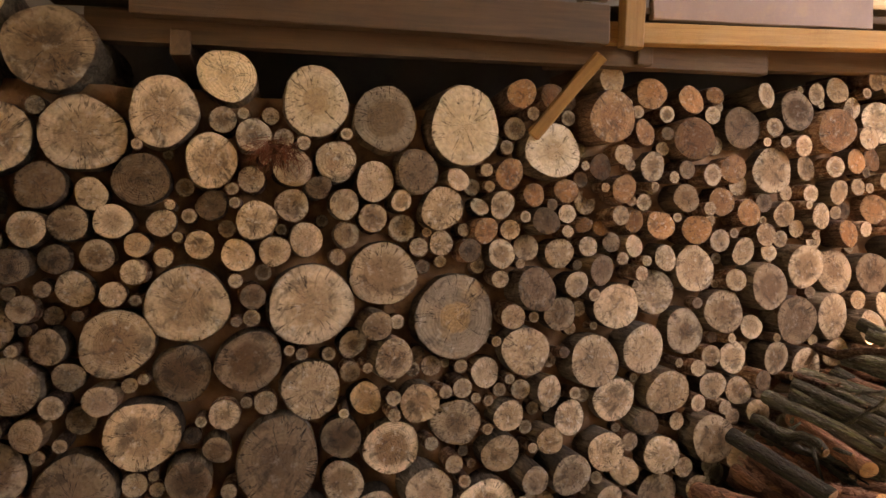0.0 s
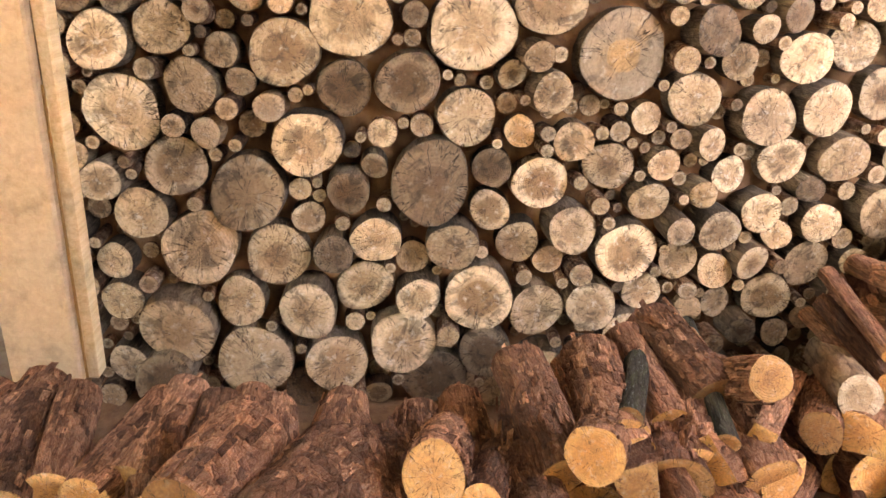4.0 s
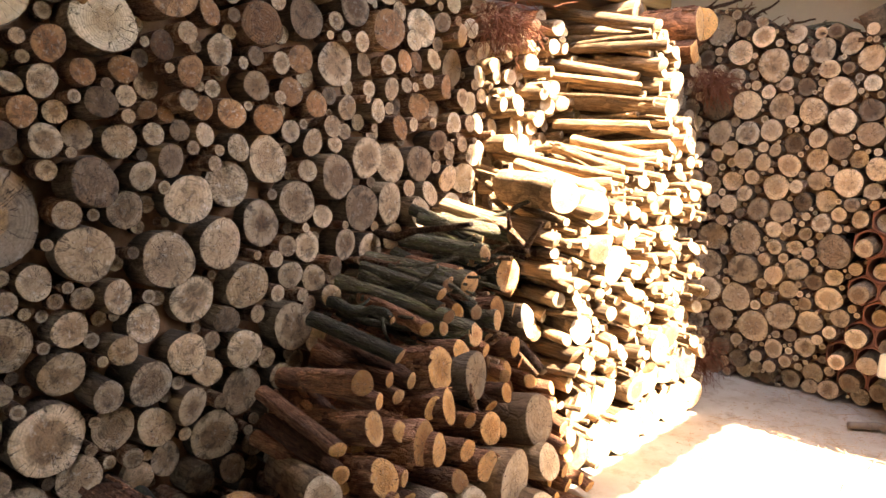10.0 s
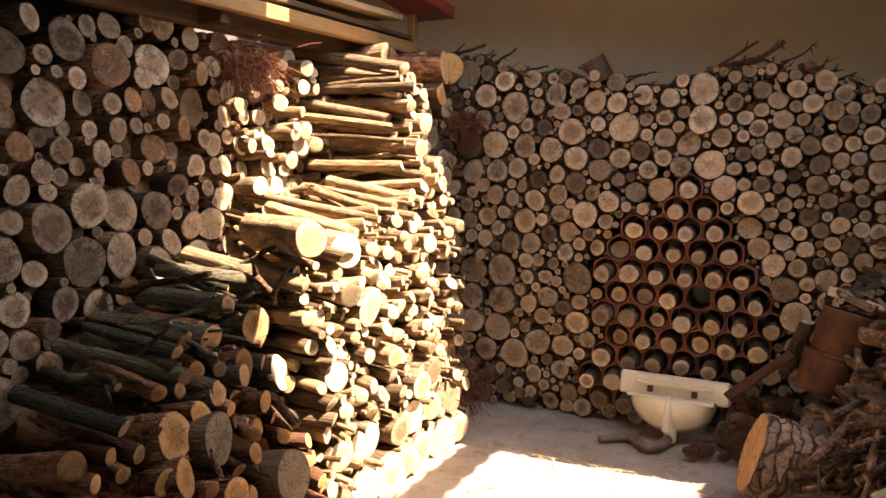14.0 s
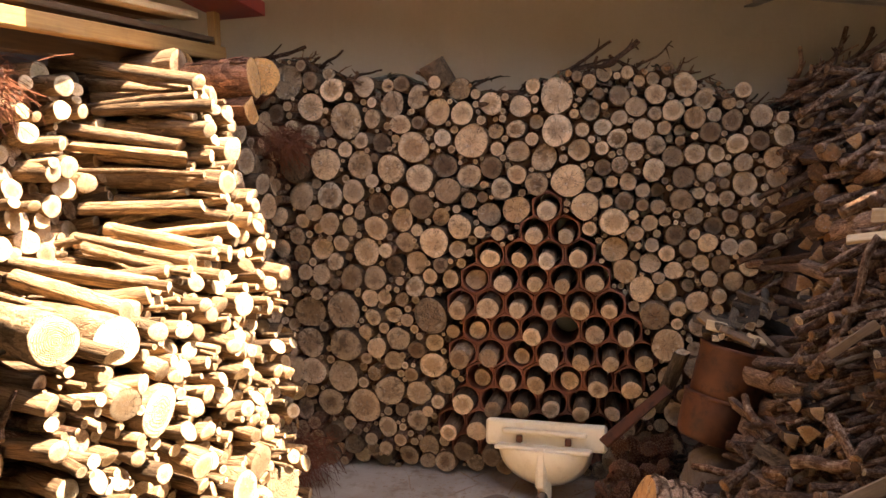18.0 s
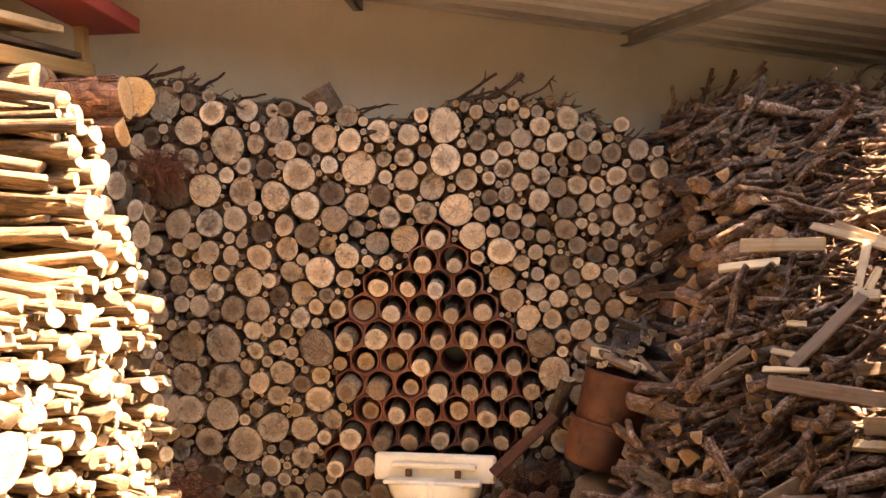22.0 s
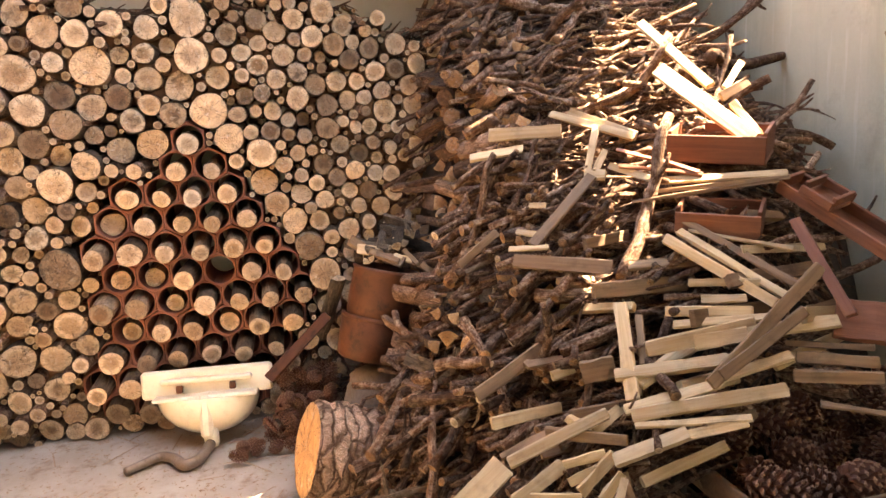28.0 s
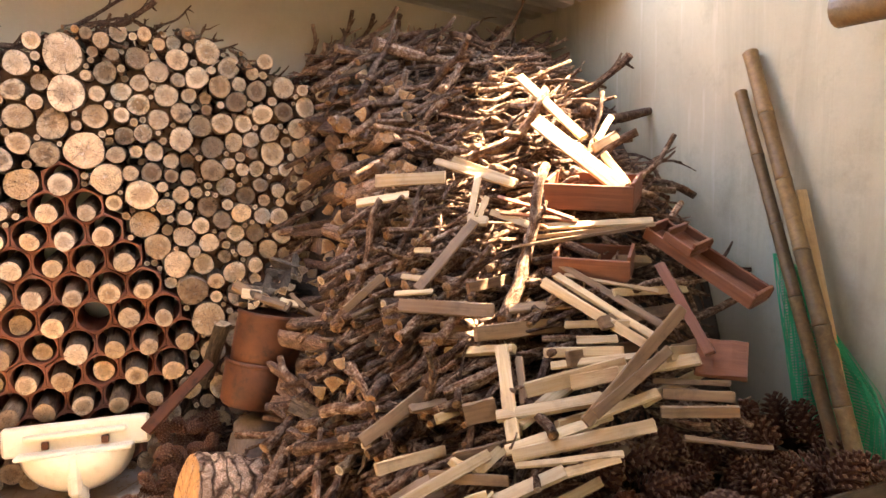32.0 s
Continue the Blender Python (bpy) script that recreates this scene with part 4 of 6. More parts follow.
def steel_beam(a, b, deep):
    """A channel-shaped purlin under the sheeting, from the back wall to the edge of the roof."""
    length = math.hypot(b[0] - a[0], b[1] - a[1])
    bm = bmesh.new()
    for sx, sz, ox, oz in ((0.008, deep, 0.0, deep / 2), (0.055, 0.008, 0.0235, 0.004), (0.055, 0.008, 0.0235, deep - 0.004)):
        bmesh.ops.create_cube(bm, size=1.0, matrix=Matrix.Translation((ox, length / 2, oz)) @ Matrix.Diagonal((sx, length, sz, 1)))
    x = Vector((b[0] - a[0], b[1] - a[1], roof_z(b[0]) - roof_z(a[0]))).normalized()
    side = x.cross(Vector((0, 0, 1))).normalized()
    m = Matrix((side, x, side.cross(x))).transposed().to_4x4()
    m.translation = (a[0], a[1], roof_z(a[0]) - deep + 0.012)
    tagged(part("steel_roof_beam", bm, STEEL, m=m), "galvanised steel channel beam under the roof sheets", "beam", "steel roof beams")


steel_beam((-1.13, ROOM_B - 0.01), (-1.16, 4.55), 0.075)
steel_beam((0.37, ROOM_B - 0.01), (0.78, 4.55), 0.075)
# ---------------------------------------------------------------- the long stack along the left wall

rnd = random.Random(5)


def left_x(y, z):
    return -2.538 - 0.019 * (y - 1.0) - 0.059 * (z - 0.8)


LEFT_N = Vector((1.0, 0.019, 0.059)).normalized()
OAK = Stock("weathered_log", BARK_GREY, CUT_GREY, 11, 16)
TANLOG = Stock("tan_log", BARK_TAN, CUT_TAN, 12, 14)
PALELOG = Stock("pale_log", BARK_GREY, CUT_PALE, 13, 10)
PLATED = Stock("pine_round", BARK_PLATED, CUT_STUMP, 41, 2, rough=0.05)
DARKLOG = Stock("weathered_log", BARK_STICK, CUT_DARK, 43, 10)
RINGED = Stock("weathered_log", BARK_GREY, CUT_RINGED, 44, 2)
PINE = Stock("pine_log", BARK_PINE, CUT_FRESH, 14, 12, rough=0.05, flaky=True)
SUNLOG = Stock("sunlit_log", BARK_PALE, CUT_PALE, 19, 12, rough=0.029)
SPLIT = Stock("split_log", BARK_PINE, CUT_FRESH, 15, 8, ("split",), rough=0.04)
SPLIT_DARK = Stock("split_log", BARK_STICK, CUT_STUMP, 47, 8, ("split",))
SPLIT_TAN = Stock("split_log", BARK_GREY, CUT_TAN, 16, 8, ("split",))
RINGPALE = Stock("pale_ringed_log", BARK_TAN, CUT_RINGPALE, 18, 8)
MOSSY = Stock("mossy_log", BARK_MOSS, CUT_STUMP, 17, 6)

LEFT_LOGS = LEFT_LOGS_A + LEFT_LOGS_B + LEFT_LOGS_C + LEFT_LOGS_D + LEFT_LOGS_E + LEFT_LOGS_F


def left_top(y):
    return 1.86 if y < 2.2 else min(2.06, 1.86 + (y - 2.2) * 0.2)


small = pack(LEFT_LOGS, lambda y, z: (-0.25 if y < 2.4 else 0.0) < z < left_top(y) and not (z > 1.72 and y < 1.5), (-0.62, 4.5, -0.25, 2.1), 0.008, 0.058, 3, 900, 24000)
for i, (y, z, r) in enumerate(LEFT_LOGS + [c for c in small if c[2] > 0.05]):
    out = rnd.uniform(-0.03, 0.03) + (0.04 if rnd.random() < 0.15 else 0.0)
    way = LEFT_N + Vector((0, rnd.uniform(-0.07, 0.07), rnd.uniform(-0.05, 0.05)))
    # the far logs take the paler stock to look sunlit
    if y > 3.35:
        stock, words = SUNLOG, "log end lightened for sunlight at the far end of the long stack"
    elif z > 1.64 and 0.5 < y < 1.8 and r > 0.07:
        stock, words = PALELOG, "freshly sawn pale log end on top of the long stack"
    # upper logs lean to the dark stock, partly standing in for shade
    elif z > 1.36 and y > 1.35 and rnd.random() < 0.72:
        stock, words = DARKLOG, "orange-brown log end, darkened for shade too, high in the long stack"
    elif r > 0.145 and 1.0 < z < 1.2 and y > 1.2:
        stock, words = RINGED, "very thick log with dark ringed end in the long stack"
    elif r > 0.075:
        stock, words = OAK, "thick weathered log with grey cracked end in the long stack"
    elif rnd.random() < 0.2:
        stock, words = TANLOG, "medium tan log end in the long stack"
    else:
        stock, words = OAK, "medium weathered log end in the long stack" if r > 0.04 else "thin weathered log end in the long stack"
    stock.log(Vector((left_x(y, z) + out, y, max(z, r - (0.27 if y < 2.4 else 0.0)))), way, r, rnd.uniform(0.45, 0.6), words, "logs of the long stack", oval=rnd.uniform(0, 0.05), name="sunlit_pale_log" if stock is SUNLOG else "")
rods = []
for y, z, r in small:
    if r <= 0.05:
        rods.append((Vector((left_x(y, z) + rnd.uniform(-0.07, 0.05), y, z)), LEFT_N + Vector((0, rnd.uniform(-0.12, 0.12), rnd.uniform(-0.08, 0.08))), r, 0.5, (rnd.uniform(-.02, .02), rnd.uniform(-.02, .02), 0.0)))
tagged(new("thin_sticks", sticks_mesh("thin_sticks", rods, [BARK_STICK, CUT_GREY], 12)), "many thin sticks filling gaps of the long log stack", "sticks", kind="stuff")



def gap_backing(name, at, u0, u1, v0, v1, label, seed):
    """Brown sheet added a hand's width behind the log ends, lifting the black gaps."""
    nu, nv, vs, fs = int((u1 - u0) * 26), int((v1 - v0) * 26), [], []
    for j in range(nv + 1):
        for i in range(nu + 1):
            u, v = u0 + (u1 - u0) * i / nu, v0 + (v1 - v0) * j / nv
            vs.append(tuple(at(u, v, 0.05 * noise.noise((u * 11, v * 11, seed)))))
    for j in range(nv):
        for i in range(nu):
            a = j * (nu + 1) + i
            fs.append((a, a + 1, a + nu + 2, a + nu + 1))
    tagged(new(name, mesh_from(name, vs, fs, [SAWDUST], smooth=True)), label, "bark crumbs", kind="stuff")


gap_backing("gap_backing_sheet", lambda y, z, d: (left_x(y, z) - 0.085 + d, y, z), -0.6, 4.5, -0.28, 1.78, "brown sheet for bark crumbs, added to lift the dark gaps of the long stack", 3.0)

# ---------------------------------------------------------------- the lower row in front of it, climbing to the sunlit stack


def front_x(y, z):
    return (-1.33 - 0.7 * z) if y < 1.4 else (-1.5 - 0.6 * z if y < 3.1 else -1.72 - 0.08 * z - min(0.16, 0.3 * max(0.0, z - 1.2)))


def front_top(y):
    pts = ((-0.6, 0.30), (0.3, 0.34), (0.9, 0.36), (1.4, 0.42), (1.9, 0.46), (2.3, 0.66), (2.7, 0.86), (3.05, 1.0), (3.3, 1.10), (3.6, 1.20), (3.9, 1.30), (4.15, 1.38), (4.19, 1.6), (4.23, 1.92), (4.27, 2.03), (4.46, 2.03))
    for (a, h), (b, k) in zip(pts, pts[1:]):
        if y <= b:
            return h + (k - h) * max(0.0, (y - a) / (b - a))
    return pts[-1][1]


ROW_LOGS = []
for rows, stock, words in (
    (ROW_PINE_A + ROW_PINE_B + ROW_PINE_C, PINE, "red-barked pine log with fresh orange end in the low row"),
    (ROW_SPLIT_A, SPLIT, "split pine log with fresh orange face in the low row"),
    (ROW_RINGED_A, RINGPALE, "bark-covered log with pale ringed end in the low row"),
    (ROW_MOSSY_A, MOSSY, "lichen-covered log with orange end in the low row"),
    (ROW_PALE_A, PALELOG, "short log with pale split end in the low row"),
    (ROW_GREY_A, RINGPALE, "pine log with greyed end in the low row"),
):
    for x, y, z, wx, wy, wz, r, length in rows:
        ROW_LOGS.append((y, z, r))
        tip = 0.17 if y > 1.7 and wz < 0.1 else 0.0
        if y < 1.3 and wz < 0:
            wz, length = 0.0, 0.30
        stock.log(Vector((x, y, z)), Vector((wx, wy + tip, wz + tip)), r, length, words, "pine logs of the low row", oval=rnd.uniform(-0.06, 0.06))
# what fills the low row behind and under them
for k in range(20):
    y = rnd.uniform(1.2, 3.0)
    z = rnd.uniform(0.07, max(0.1, front_top(y) - 0.14))
    PINE.log(Vector((front_x(y, z) - rnd.uniform(0.12, 0.25), y, z)), Vector((1.0, rnd.uniform(-0.25, 0.25), rnd.uniform(-0.25, 0.05))), rnd.uniform(0.06, 0.095), 0.36, "red-barked pine log lying deep in the low row", "pine logs of the low row")
for k in range(26):
    y = -0.58 + 0.088 * k
    PINE.log(Vector((-1.56 + rnd.uniform(-0.06, 0.05) - 0.05 * (k % 2), y, 0.09 + 0.10 * (k % 2) if y > 1.0 else 0.065)), Vector((1.0, rnd.uniform(-0.25, 0.3), rnd.uniform(-0.2, 0.0) if y > 1.0 else 0.0)), rnd.uniform(0.075, 0.10) if y > 1.0 else 0.068, 0.40, "red-barked pine log lying deep in the low row", "pine logs of the low row")
small_end = pack(ROW_LOGS, lambda y, z: z < front_top(y) - 0.04 and 1.9 < y < 3.1, (1.9, 3.1, 0.02, 1.1), 0.014, 0.03, 7, 60, 6000)
for y, z, r in small_end:
    (MOSSY if z > 0.6 and rnd.random() < 0.5 else PINE).log(Vector((front_x(y, z) - rnd.uniform(0.02, 0.10), y, z)), Vector((1.0, rnd.uniform(-0.2, 0.2), rnd.uniform(-0.25, 0.1))), r, 0.4, "small orange log end wedged in the low row", "pine logs of the low row")

# the sunlit stack: long sticks and logs lying across, seen from the side
sunny_big = [(3.2 + 0.19 * k, 0.095, 0.085 + 0.012 * (k % 3)) for k in range(7)] + [(3.26 + 0.2 * k, 0.28, 0.075 + 0.012 * (k % 2)) for k in range(6)] + [(4.05, 0.46, 0.075), (3.86, 0.44, 0.07)]
sunny_big += [(3.38, 1.10, 0.078), (3.46, 0.86, 0.085), (3.30, 0.93, 0.055), (3.12, 1.16, 0.075), (3.2, 0.62, 0.06), (4.05, 1.1, 0.05), (3.62, 0.62, 0.05)]
sunny_big += [(4.26, 1.90, 0.030), (4.24, 1.80, 0.036), (4.26, 1.69, 0.030), (4.25, 1.58, 0.052), (4.24, 1.47, 0.030), (4.38, 1.95, 0.05), (4.38, 1.72, 0.06)]
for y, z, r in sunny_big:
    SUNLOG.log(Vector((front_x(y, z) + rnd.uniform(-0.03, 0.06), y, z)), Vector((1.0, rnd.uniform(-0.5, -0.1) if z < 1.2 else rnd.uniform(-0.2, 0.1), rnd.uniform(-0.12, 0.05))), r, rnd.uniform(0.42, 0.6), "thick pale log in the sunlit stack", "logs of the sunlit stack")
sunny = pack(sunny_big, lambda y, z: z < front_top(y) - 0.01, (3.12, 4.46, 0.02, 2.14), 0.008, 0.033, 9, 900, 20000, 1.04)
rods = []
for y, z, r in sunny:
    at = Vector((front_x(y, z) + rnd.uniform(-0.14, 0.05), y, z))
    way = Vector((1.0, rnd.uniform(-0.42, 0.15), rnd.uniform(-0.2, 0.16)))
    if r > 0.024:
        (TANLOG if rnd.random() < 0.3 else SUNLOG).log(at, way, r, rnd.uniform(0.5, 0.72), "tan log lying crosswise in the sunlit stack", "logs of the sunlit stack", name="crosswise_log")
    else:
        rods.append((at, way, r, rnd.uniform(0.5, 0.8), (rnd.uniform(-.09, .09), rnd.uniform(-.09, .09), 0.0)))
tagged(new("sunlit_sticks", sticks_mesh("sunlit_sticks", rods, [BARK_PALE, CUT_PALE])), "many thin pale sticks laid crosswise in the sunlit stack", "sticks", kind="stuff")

# log ends jutting from the end of the long stack into the sun
for k in range(95):
    y, z = rnd.uniform(3.6, 4.3), rnd.uniform(1.22, 2.0)
    r = rnd.uniform(0.014, 0.05)
    SUNLOG.log(Vector((left_x(y, z) + rnd.uniform(0.0, 0.2), y, z)), Vector((1.0, rnd.uniform(-0.5, 0.2), rnd.uniform(-0.15, 0.15))), r, rnd.uniform(0.3, 0.45), "log end lightened for sunlight jutting from the sunlit stack", "logs of the sunlit stack", name="sunlit_pale_log")

# the corner stack behind it, ends towards the middle of the store
corner = pack([], lambda y, z: z < 2.15, (4.45, 5.15, 0.02, 2.15), 0.018, 0.075, 21, 260, 9000)
for y, z, r in corner:
    at = Vector((-2.05 + rnd.uniform(-0.06, 0.06) - 0.1 * z, y, max(z, r)))
    way = Vector((1.0, rnd.uniform(-0.25, 0.0), rnd.uniform(-0.1, 0.1)))
    (TANLOG if rnd.random() < 0.7 else PINE).log(at, way, r, 0.45, "tan log end in the corner stack", "logs of the corner stack", name="corner_log")

# ---------------------------------------------------------------- the stack on the back wall, with the clay tubes

BACK_LOGS = BACK_LOGS_A + BACK_LOGS_B + BACK_LOGS_C + BACK_LOGS_D + BACK_LOGS_E + BACK_LOGS_F
PITCH = 0.1535
ROWS = ((1.41, -0.69, 1), (1.288, -0.755, 2), (1.17, -0.99, 4), (1.045, -1.07, 5), (0.91, -1.15, 6), (0.78, -1.07, 6), (0.65, -1.15, 7), (0.52, -1.06, 6), (0.395, -1.14, 6), (0.265, -1.22, 6), (0.13, -1.15, 6))


def tube_mesh(seed):
    """A fired clay tube, six-sided outside, round inside."""
    r2 = random.Random(seed)
    n, vs, fs = 24, [], []
    outer, inner, deep = PITCH * 0.572, PITCH * 0.445, 0.30
    for rad, y, hexed in ((outer, 0.0, True), (outer, -deep, True), (inner, -deep, False), (inner, 0.0, False), (inner + 0.006, 0.004, False), (outer - 0.006, 0.004, True)):
        for i in range(n):
            a = 2 * math.pi * i / n + math.pi / 6
            k = (math.cos(math.pi / 6) / math.cos((a - math.pi / 6) % (math.pi / 3) - math.pi / 6)) if hexed else 1.0
            j = 1 + r2.uniform(-0.012, 0.012)
            vs.append((rad * k * j * math.cos(a), rad * k * j * math.sin(a), y))
    order = [1, 0, 5, 4, 3, 2]
    for p, q in zip(order, order[1:]):
        for i in range(n):
            fs.append((p * n + i, p * n + (i + 1) % n, q * n + (i + 1) % n, q * n + i))
    return mesh_from("clay_tube", vs, fs, [CLAY])


tubes = [tube_mesh(i) for i in range(4)]
tube_at = []
for z, x0, count in ROWS:
    for i in range(count):
        x = x0 + i * PITCH
        tube_at.append((x, z))
        ob = new("clay_tube", tubes[rnd.randrange(4)])
        ob.matrix_basis = frame_of((rnd.uniform(-.01, .01), -1, rnd.uniform(-.01, .01)), 0, (x, 5.21 + rnd.uniform(-0.008, 0.008), z))
        tagged(ob, "red terracotta tube set in the log stack", "clay tube", "clay tubes in the stack")
        r = rnd.uniform(0.040, 0.052) if x > -0.95 else rnd.uniform(0.046, 0.060)
        out = rnd.choice((0.03, 0.05, 0.06, 0.08, 0.10)) if rnd.random() < 0.88 else -0.05
        if rnd.random() < 0.95:
            TANLOG.log(Vector((x + rnd.uniform(-.008, .008), 5.2 - out, z - PITCH * 0.44 + r)), (rnd.uniform(-.04, .04), -1, rnd.uniform(-0.06, 0.0)), r, 0.42, "short tan log stored inside a clay tube", "logs in the clay tubes", name="tube_log")


def back_top(x):
    pts = ((-2.3, 2.24), (-2.0, 2.22), (-1.85, 2.10), (-1.2, 2.06), (-0.9, 1.98), (-0.7, 1.98), (-0.45, 2.05), (-0.15, 2.06), (0.1, 1.95), (0.4, 1.83), (0.6, 1.75))
    for (a, h), (b, k) in zip(pts, pts[1:]):
        if x <= b:
            return h + (k - h) * max(0.0, (x - a) / (b - a))
    return 1.72


taken = [(x, z, PITCH * 0.54) for x, z in tube_at]
kept = [c for c in BACK_LOGS if all(math.hypot(c[0] - x, c[1] - z) > 0.085 + c[2] * 0.6 for x, z in tube_at)]
gaps = pack(taken + kept, lambda x, z: z < back_top(x), (-2.3, 0.62, 0.0, 2.3), 0.009, 0.062, 23, 700, 20000)
for x, z, r in kept + [c for c in gaps if c[2] > 0.04]:
    at = Vector((x, 5.2 + rnd.uniform(-0.035, 0.03), max(z, r)))
    way = Vector((rnd.uniform(-.08, .08), -1.0, rnd.uniform(-.06, .06)))
    stock = OAK if rnd.random() < (0.35 if x < -0.9 else 0.12) else TANLOG
    words = "thick tan log end with drying cracks in the back stack" if r > 0.07 else ("medium tan log end in the back stack" if r > 0.04 else "thin round log end in the back stack")
    stock.log(at, way, r, 0.45, words, "logs of the back stack", oval=rnd.uniform(0, 0.05), name="back_stack_log")
for x0, x1, z0, z1 in ((-2.3, -1.28, 0.0, 1.95), (-1.28, -0.12, 1.58, 1.9), (-0.12, 0.62, 0.0, 1.70)):
    gap_backing("gap_backing_sheet", lambda x, z, d: (x, 5.29 + d, z), x0, x1, z0, z1, "brown sheet for bark crumbs, added to lift the dark gaps of the back stack", x0)
rods = [(Vector((x, 5.2 + rnd.uniform(-0.06, 0.05), z)), Vector((rnd.uniform(-.1, .1), -1, rnd.uniform(-.1, .1))), r, 0.45, (rnd.uniform(-.02, .02), rnd.uniform(-.02, .02), 0.0)) for x, z, r in gaps if r <= 0.04]
tagged(new("gap_sticks", sticks_mesh("gap_sticks", rods, [BARK_STICK, CUT_TAN], 12)), "many thin sticks filling gaps of the back stack", "sticks", kind="stuff")

# ---------------------------------------------------------------- the heap of branches and boards on the right


def heap_edge(x):
    pts = ((-0.4, 4.5), (0.0, 3.95), (0.4, 3.22), (0.7, 3.08), (0.9, 3.12), (1.25, 3.16), (1.5, 3.35), (1.9, 3.55))
    for (a, h), (b, k) in zip(pts, pts[1:]):
        if x <= b:
            return h + (k - h) * max(0.0, (x - a) / (b - a))
    return pts[-1][1]


def heap_z(x, y):
    """The heap: a steep foot, then an even slope up to the back wall, lower along the side wall."""
    d = y - heap_edge(x)
    if d <= 0:
        return 0.0
    left = (x + 0.28) / 0.85 if y < 4.3 else (x - 0.02) / 0.60
    z = min(2.6 * d, (y - 3.06 + 0.673 * x) / 1.24, 2.0) * min(1.0, max(0.10, left))
    if x > 1.1:
        side = min(2.6 * d, 0.86 + 0.79 * (y - 3.5), 1.98)
        z += (side - z) * min(1.0, (x - 1.1) / 0.5)
    return max(0.0, z)


# dark core sheet, added below the branches so the gaps between them stay dark
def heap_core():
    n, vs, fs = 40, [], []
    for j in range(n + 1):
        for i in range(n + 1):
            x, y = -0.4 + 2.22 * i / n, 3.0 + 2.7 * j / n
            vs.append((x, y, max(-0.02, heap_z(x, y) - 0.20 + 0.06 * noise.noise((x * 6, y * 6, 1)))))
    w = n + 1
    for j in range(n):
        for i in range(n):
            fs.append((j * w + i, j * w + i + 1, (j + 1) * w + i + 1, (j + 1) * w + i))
    return mesh_from("heap_dark_core", vs, fs, [HEAP_DARK], smooth=True)


tagged(new("heap_dark_core", heap_core()), "dark core sheet added under the branch heap, closing its gaps", "litter", kind="stuff")


def branch_mesh(seed, sides=9, rings=9, fork=True, bend=1.0):
    """A crooked, tapering branch, about 1 long, along local x, with knots and stubs."""
    r2 = random.Random(seed)
    verts, faces, which, ur, ua = [], [], [], [], []

    def limb(path, r0, r1, root=None):
        base = len(verts)
        if root is not None:
            faces.append((base, base + 1, root))
            which.append(0)
        for k, p in enumerate(path):
            nxt = path[min(k + 1, len(path) - 1)] - path[max(k - 1, 0)]
            m = nxt.normalized().to_track_quat("Z", "Y").to_matrix()
            s = k / (len(path) - 1)
            r = (r0 * (1 - s) + r1 * s) * (1 + r2.uniform(-0.14, 0.14))
            for i in range(sides + 1):
                a = 2 * math.pi * i / sides
                verts.append(tuple(p + m @ Vector((r * math.cos(a), r * math.sin(a), 0))))
                ur.append((i / sides * 2, s * 0.6))
                ua.append((math.cos(a), math.sin(a)))
        w = sides + 1
        for k in range(len(path) - 1):
            for i in range(sides):
                faces.append((base + k * w + i, base + k * w + i + 1, base + (k + 1) * w + i + 1, base + (k + 1) * w + i))
                which.append(0)
        for k, flip in ((0, True), (len(path) - 1, False)):
            c = len(verts)
            verts.append(tuple(path[k]))
            ur.append((0, 0))
            ua.append((0, 0))
            for i in range(sides):
                a, b = base + k * w + i, base + k * w + i + 1
                faces.append((b, a, c) if flip else (a, b, c))
                which.append(1)

    path, p, d = [], Vector((-0.5, 0, 0)), Vector((1, 0, 0))
    for k in range(rings):
        path.append(p.copy())
        d = (d + bend * Vector((0, r2.uniform(-0.38, 0.38), r2.uniform(-0.26, 0.26)))).normalized()
        d.x = max(d.x, 0.4)
        p = p + d.normalized() * (1.0 / (rings - 1))
    r0 = r2.uniform(0.028, 0.05)
    limb(path, r0, r0 * r2.uniform(0.35, 0.8))
    if fork:
        for _ in range(r2.randrange(2, 5)):
            k = r2.randrange(2, rings - 1)
            side = Vector((r2.uniform(0.2, 0.9), r2.uniform(-1, 1), r2.uniform(-1, 1))).normalized()
            length = r2.uniform(0.08, 0.35)
            q, sub = path[k].copy(), []
            for s in range(4):
                sub.append(q.copy())
                side = (side + Vector((0, r2.uniform(-.3, .3), r2.uniform(-.3, .3)))).normalized()
                q += side * length / 3
            limb(sub, r0 * 0.5, r0 * 0.18, k * (sides + 1))
    return verts, faces, which, ur, ua


def branch_stock(name, seeds, mats, **kw):
    out = []
    for s in seeds:
        v, f, wh, ur, ua = branch_mesh(s, **kw)
        out.append(mesh_from(name, v, f, mats, wh, True, {"round": ur, "across": ua}))
    return out


BRANCHES = branch_stock("branch", range(100, 122), [BARK_STICK, CUT_DARK], rings=13)
BARE = branch_stock("branch", range(130, 138), [BARK_TAN, CUT_PALE])
ROOTS = branch_stock("dead_root", range(180, 186), [BARK_PALE, CUT_PALE], rings=13)
MOSS = branch_stock("mossy_branch", range(160, 168), [BARK_MOSS, CUT_STUMP])
MOSS_STRAIGHT = branch_stock("mossy_branch", range(170, 178), [BARK_MOSS, CUT_STUMP], fork=False, rings=9, bend=0.42)
STRAIGHT = branch_stock("branch", range(140, 150), [BARK_STICK, CUT_TAN], fork=False, rings=5)


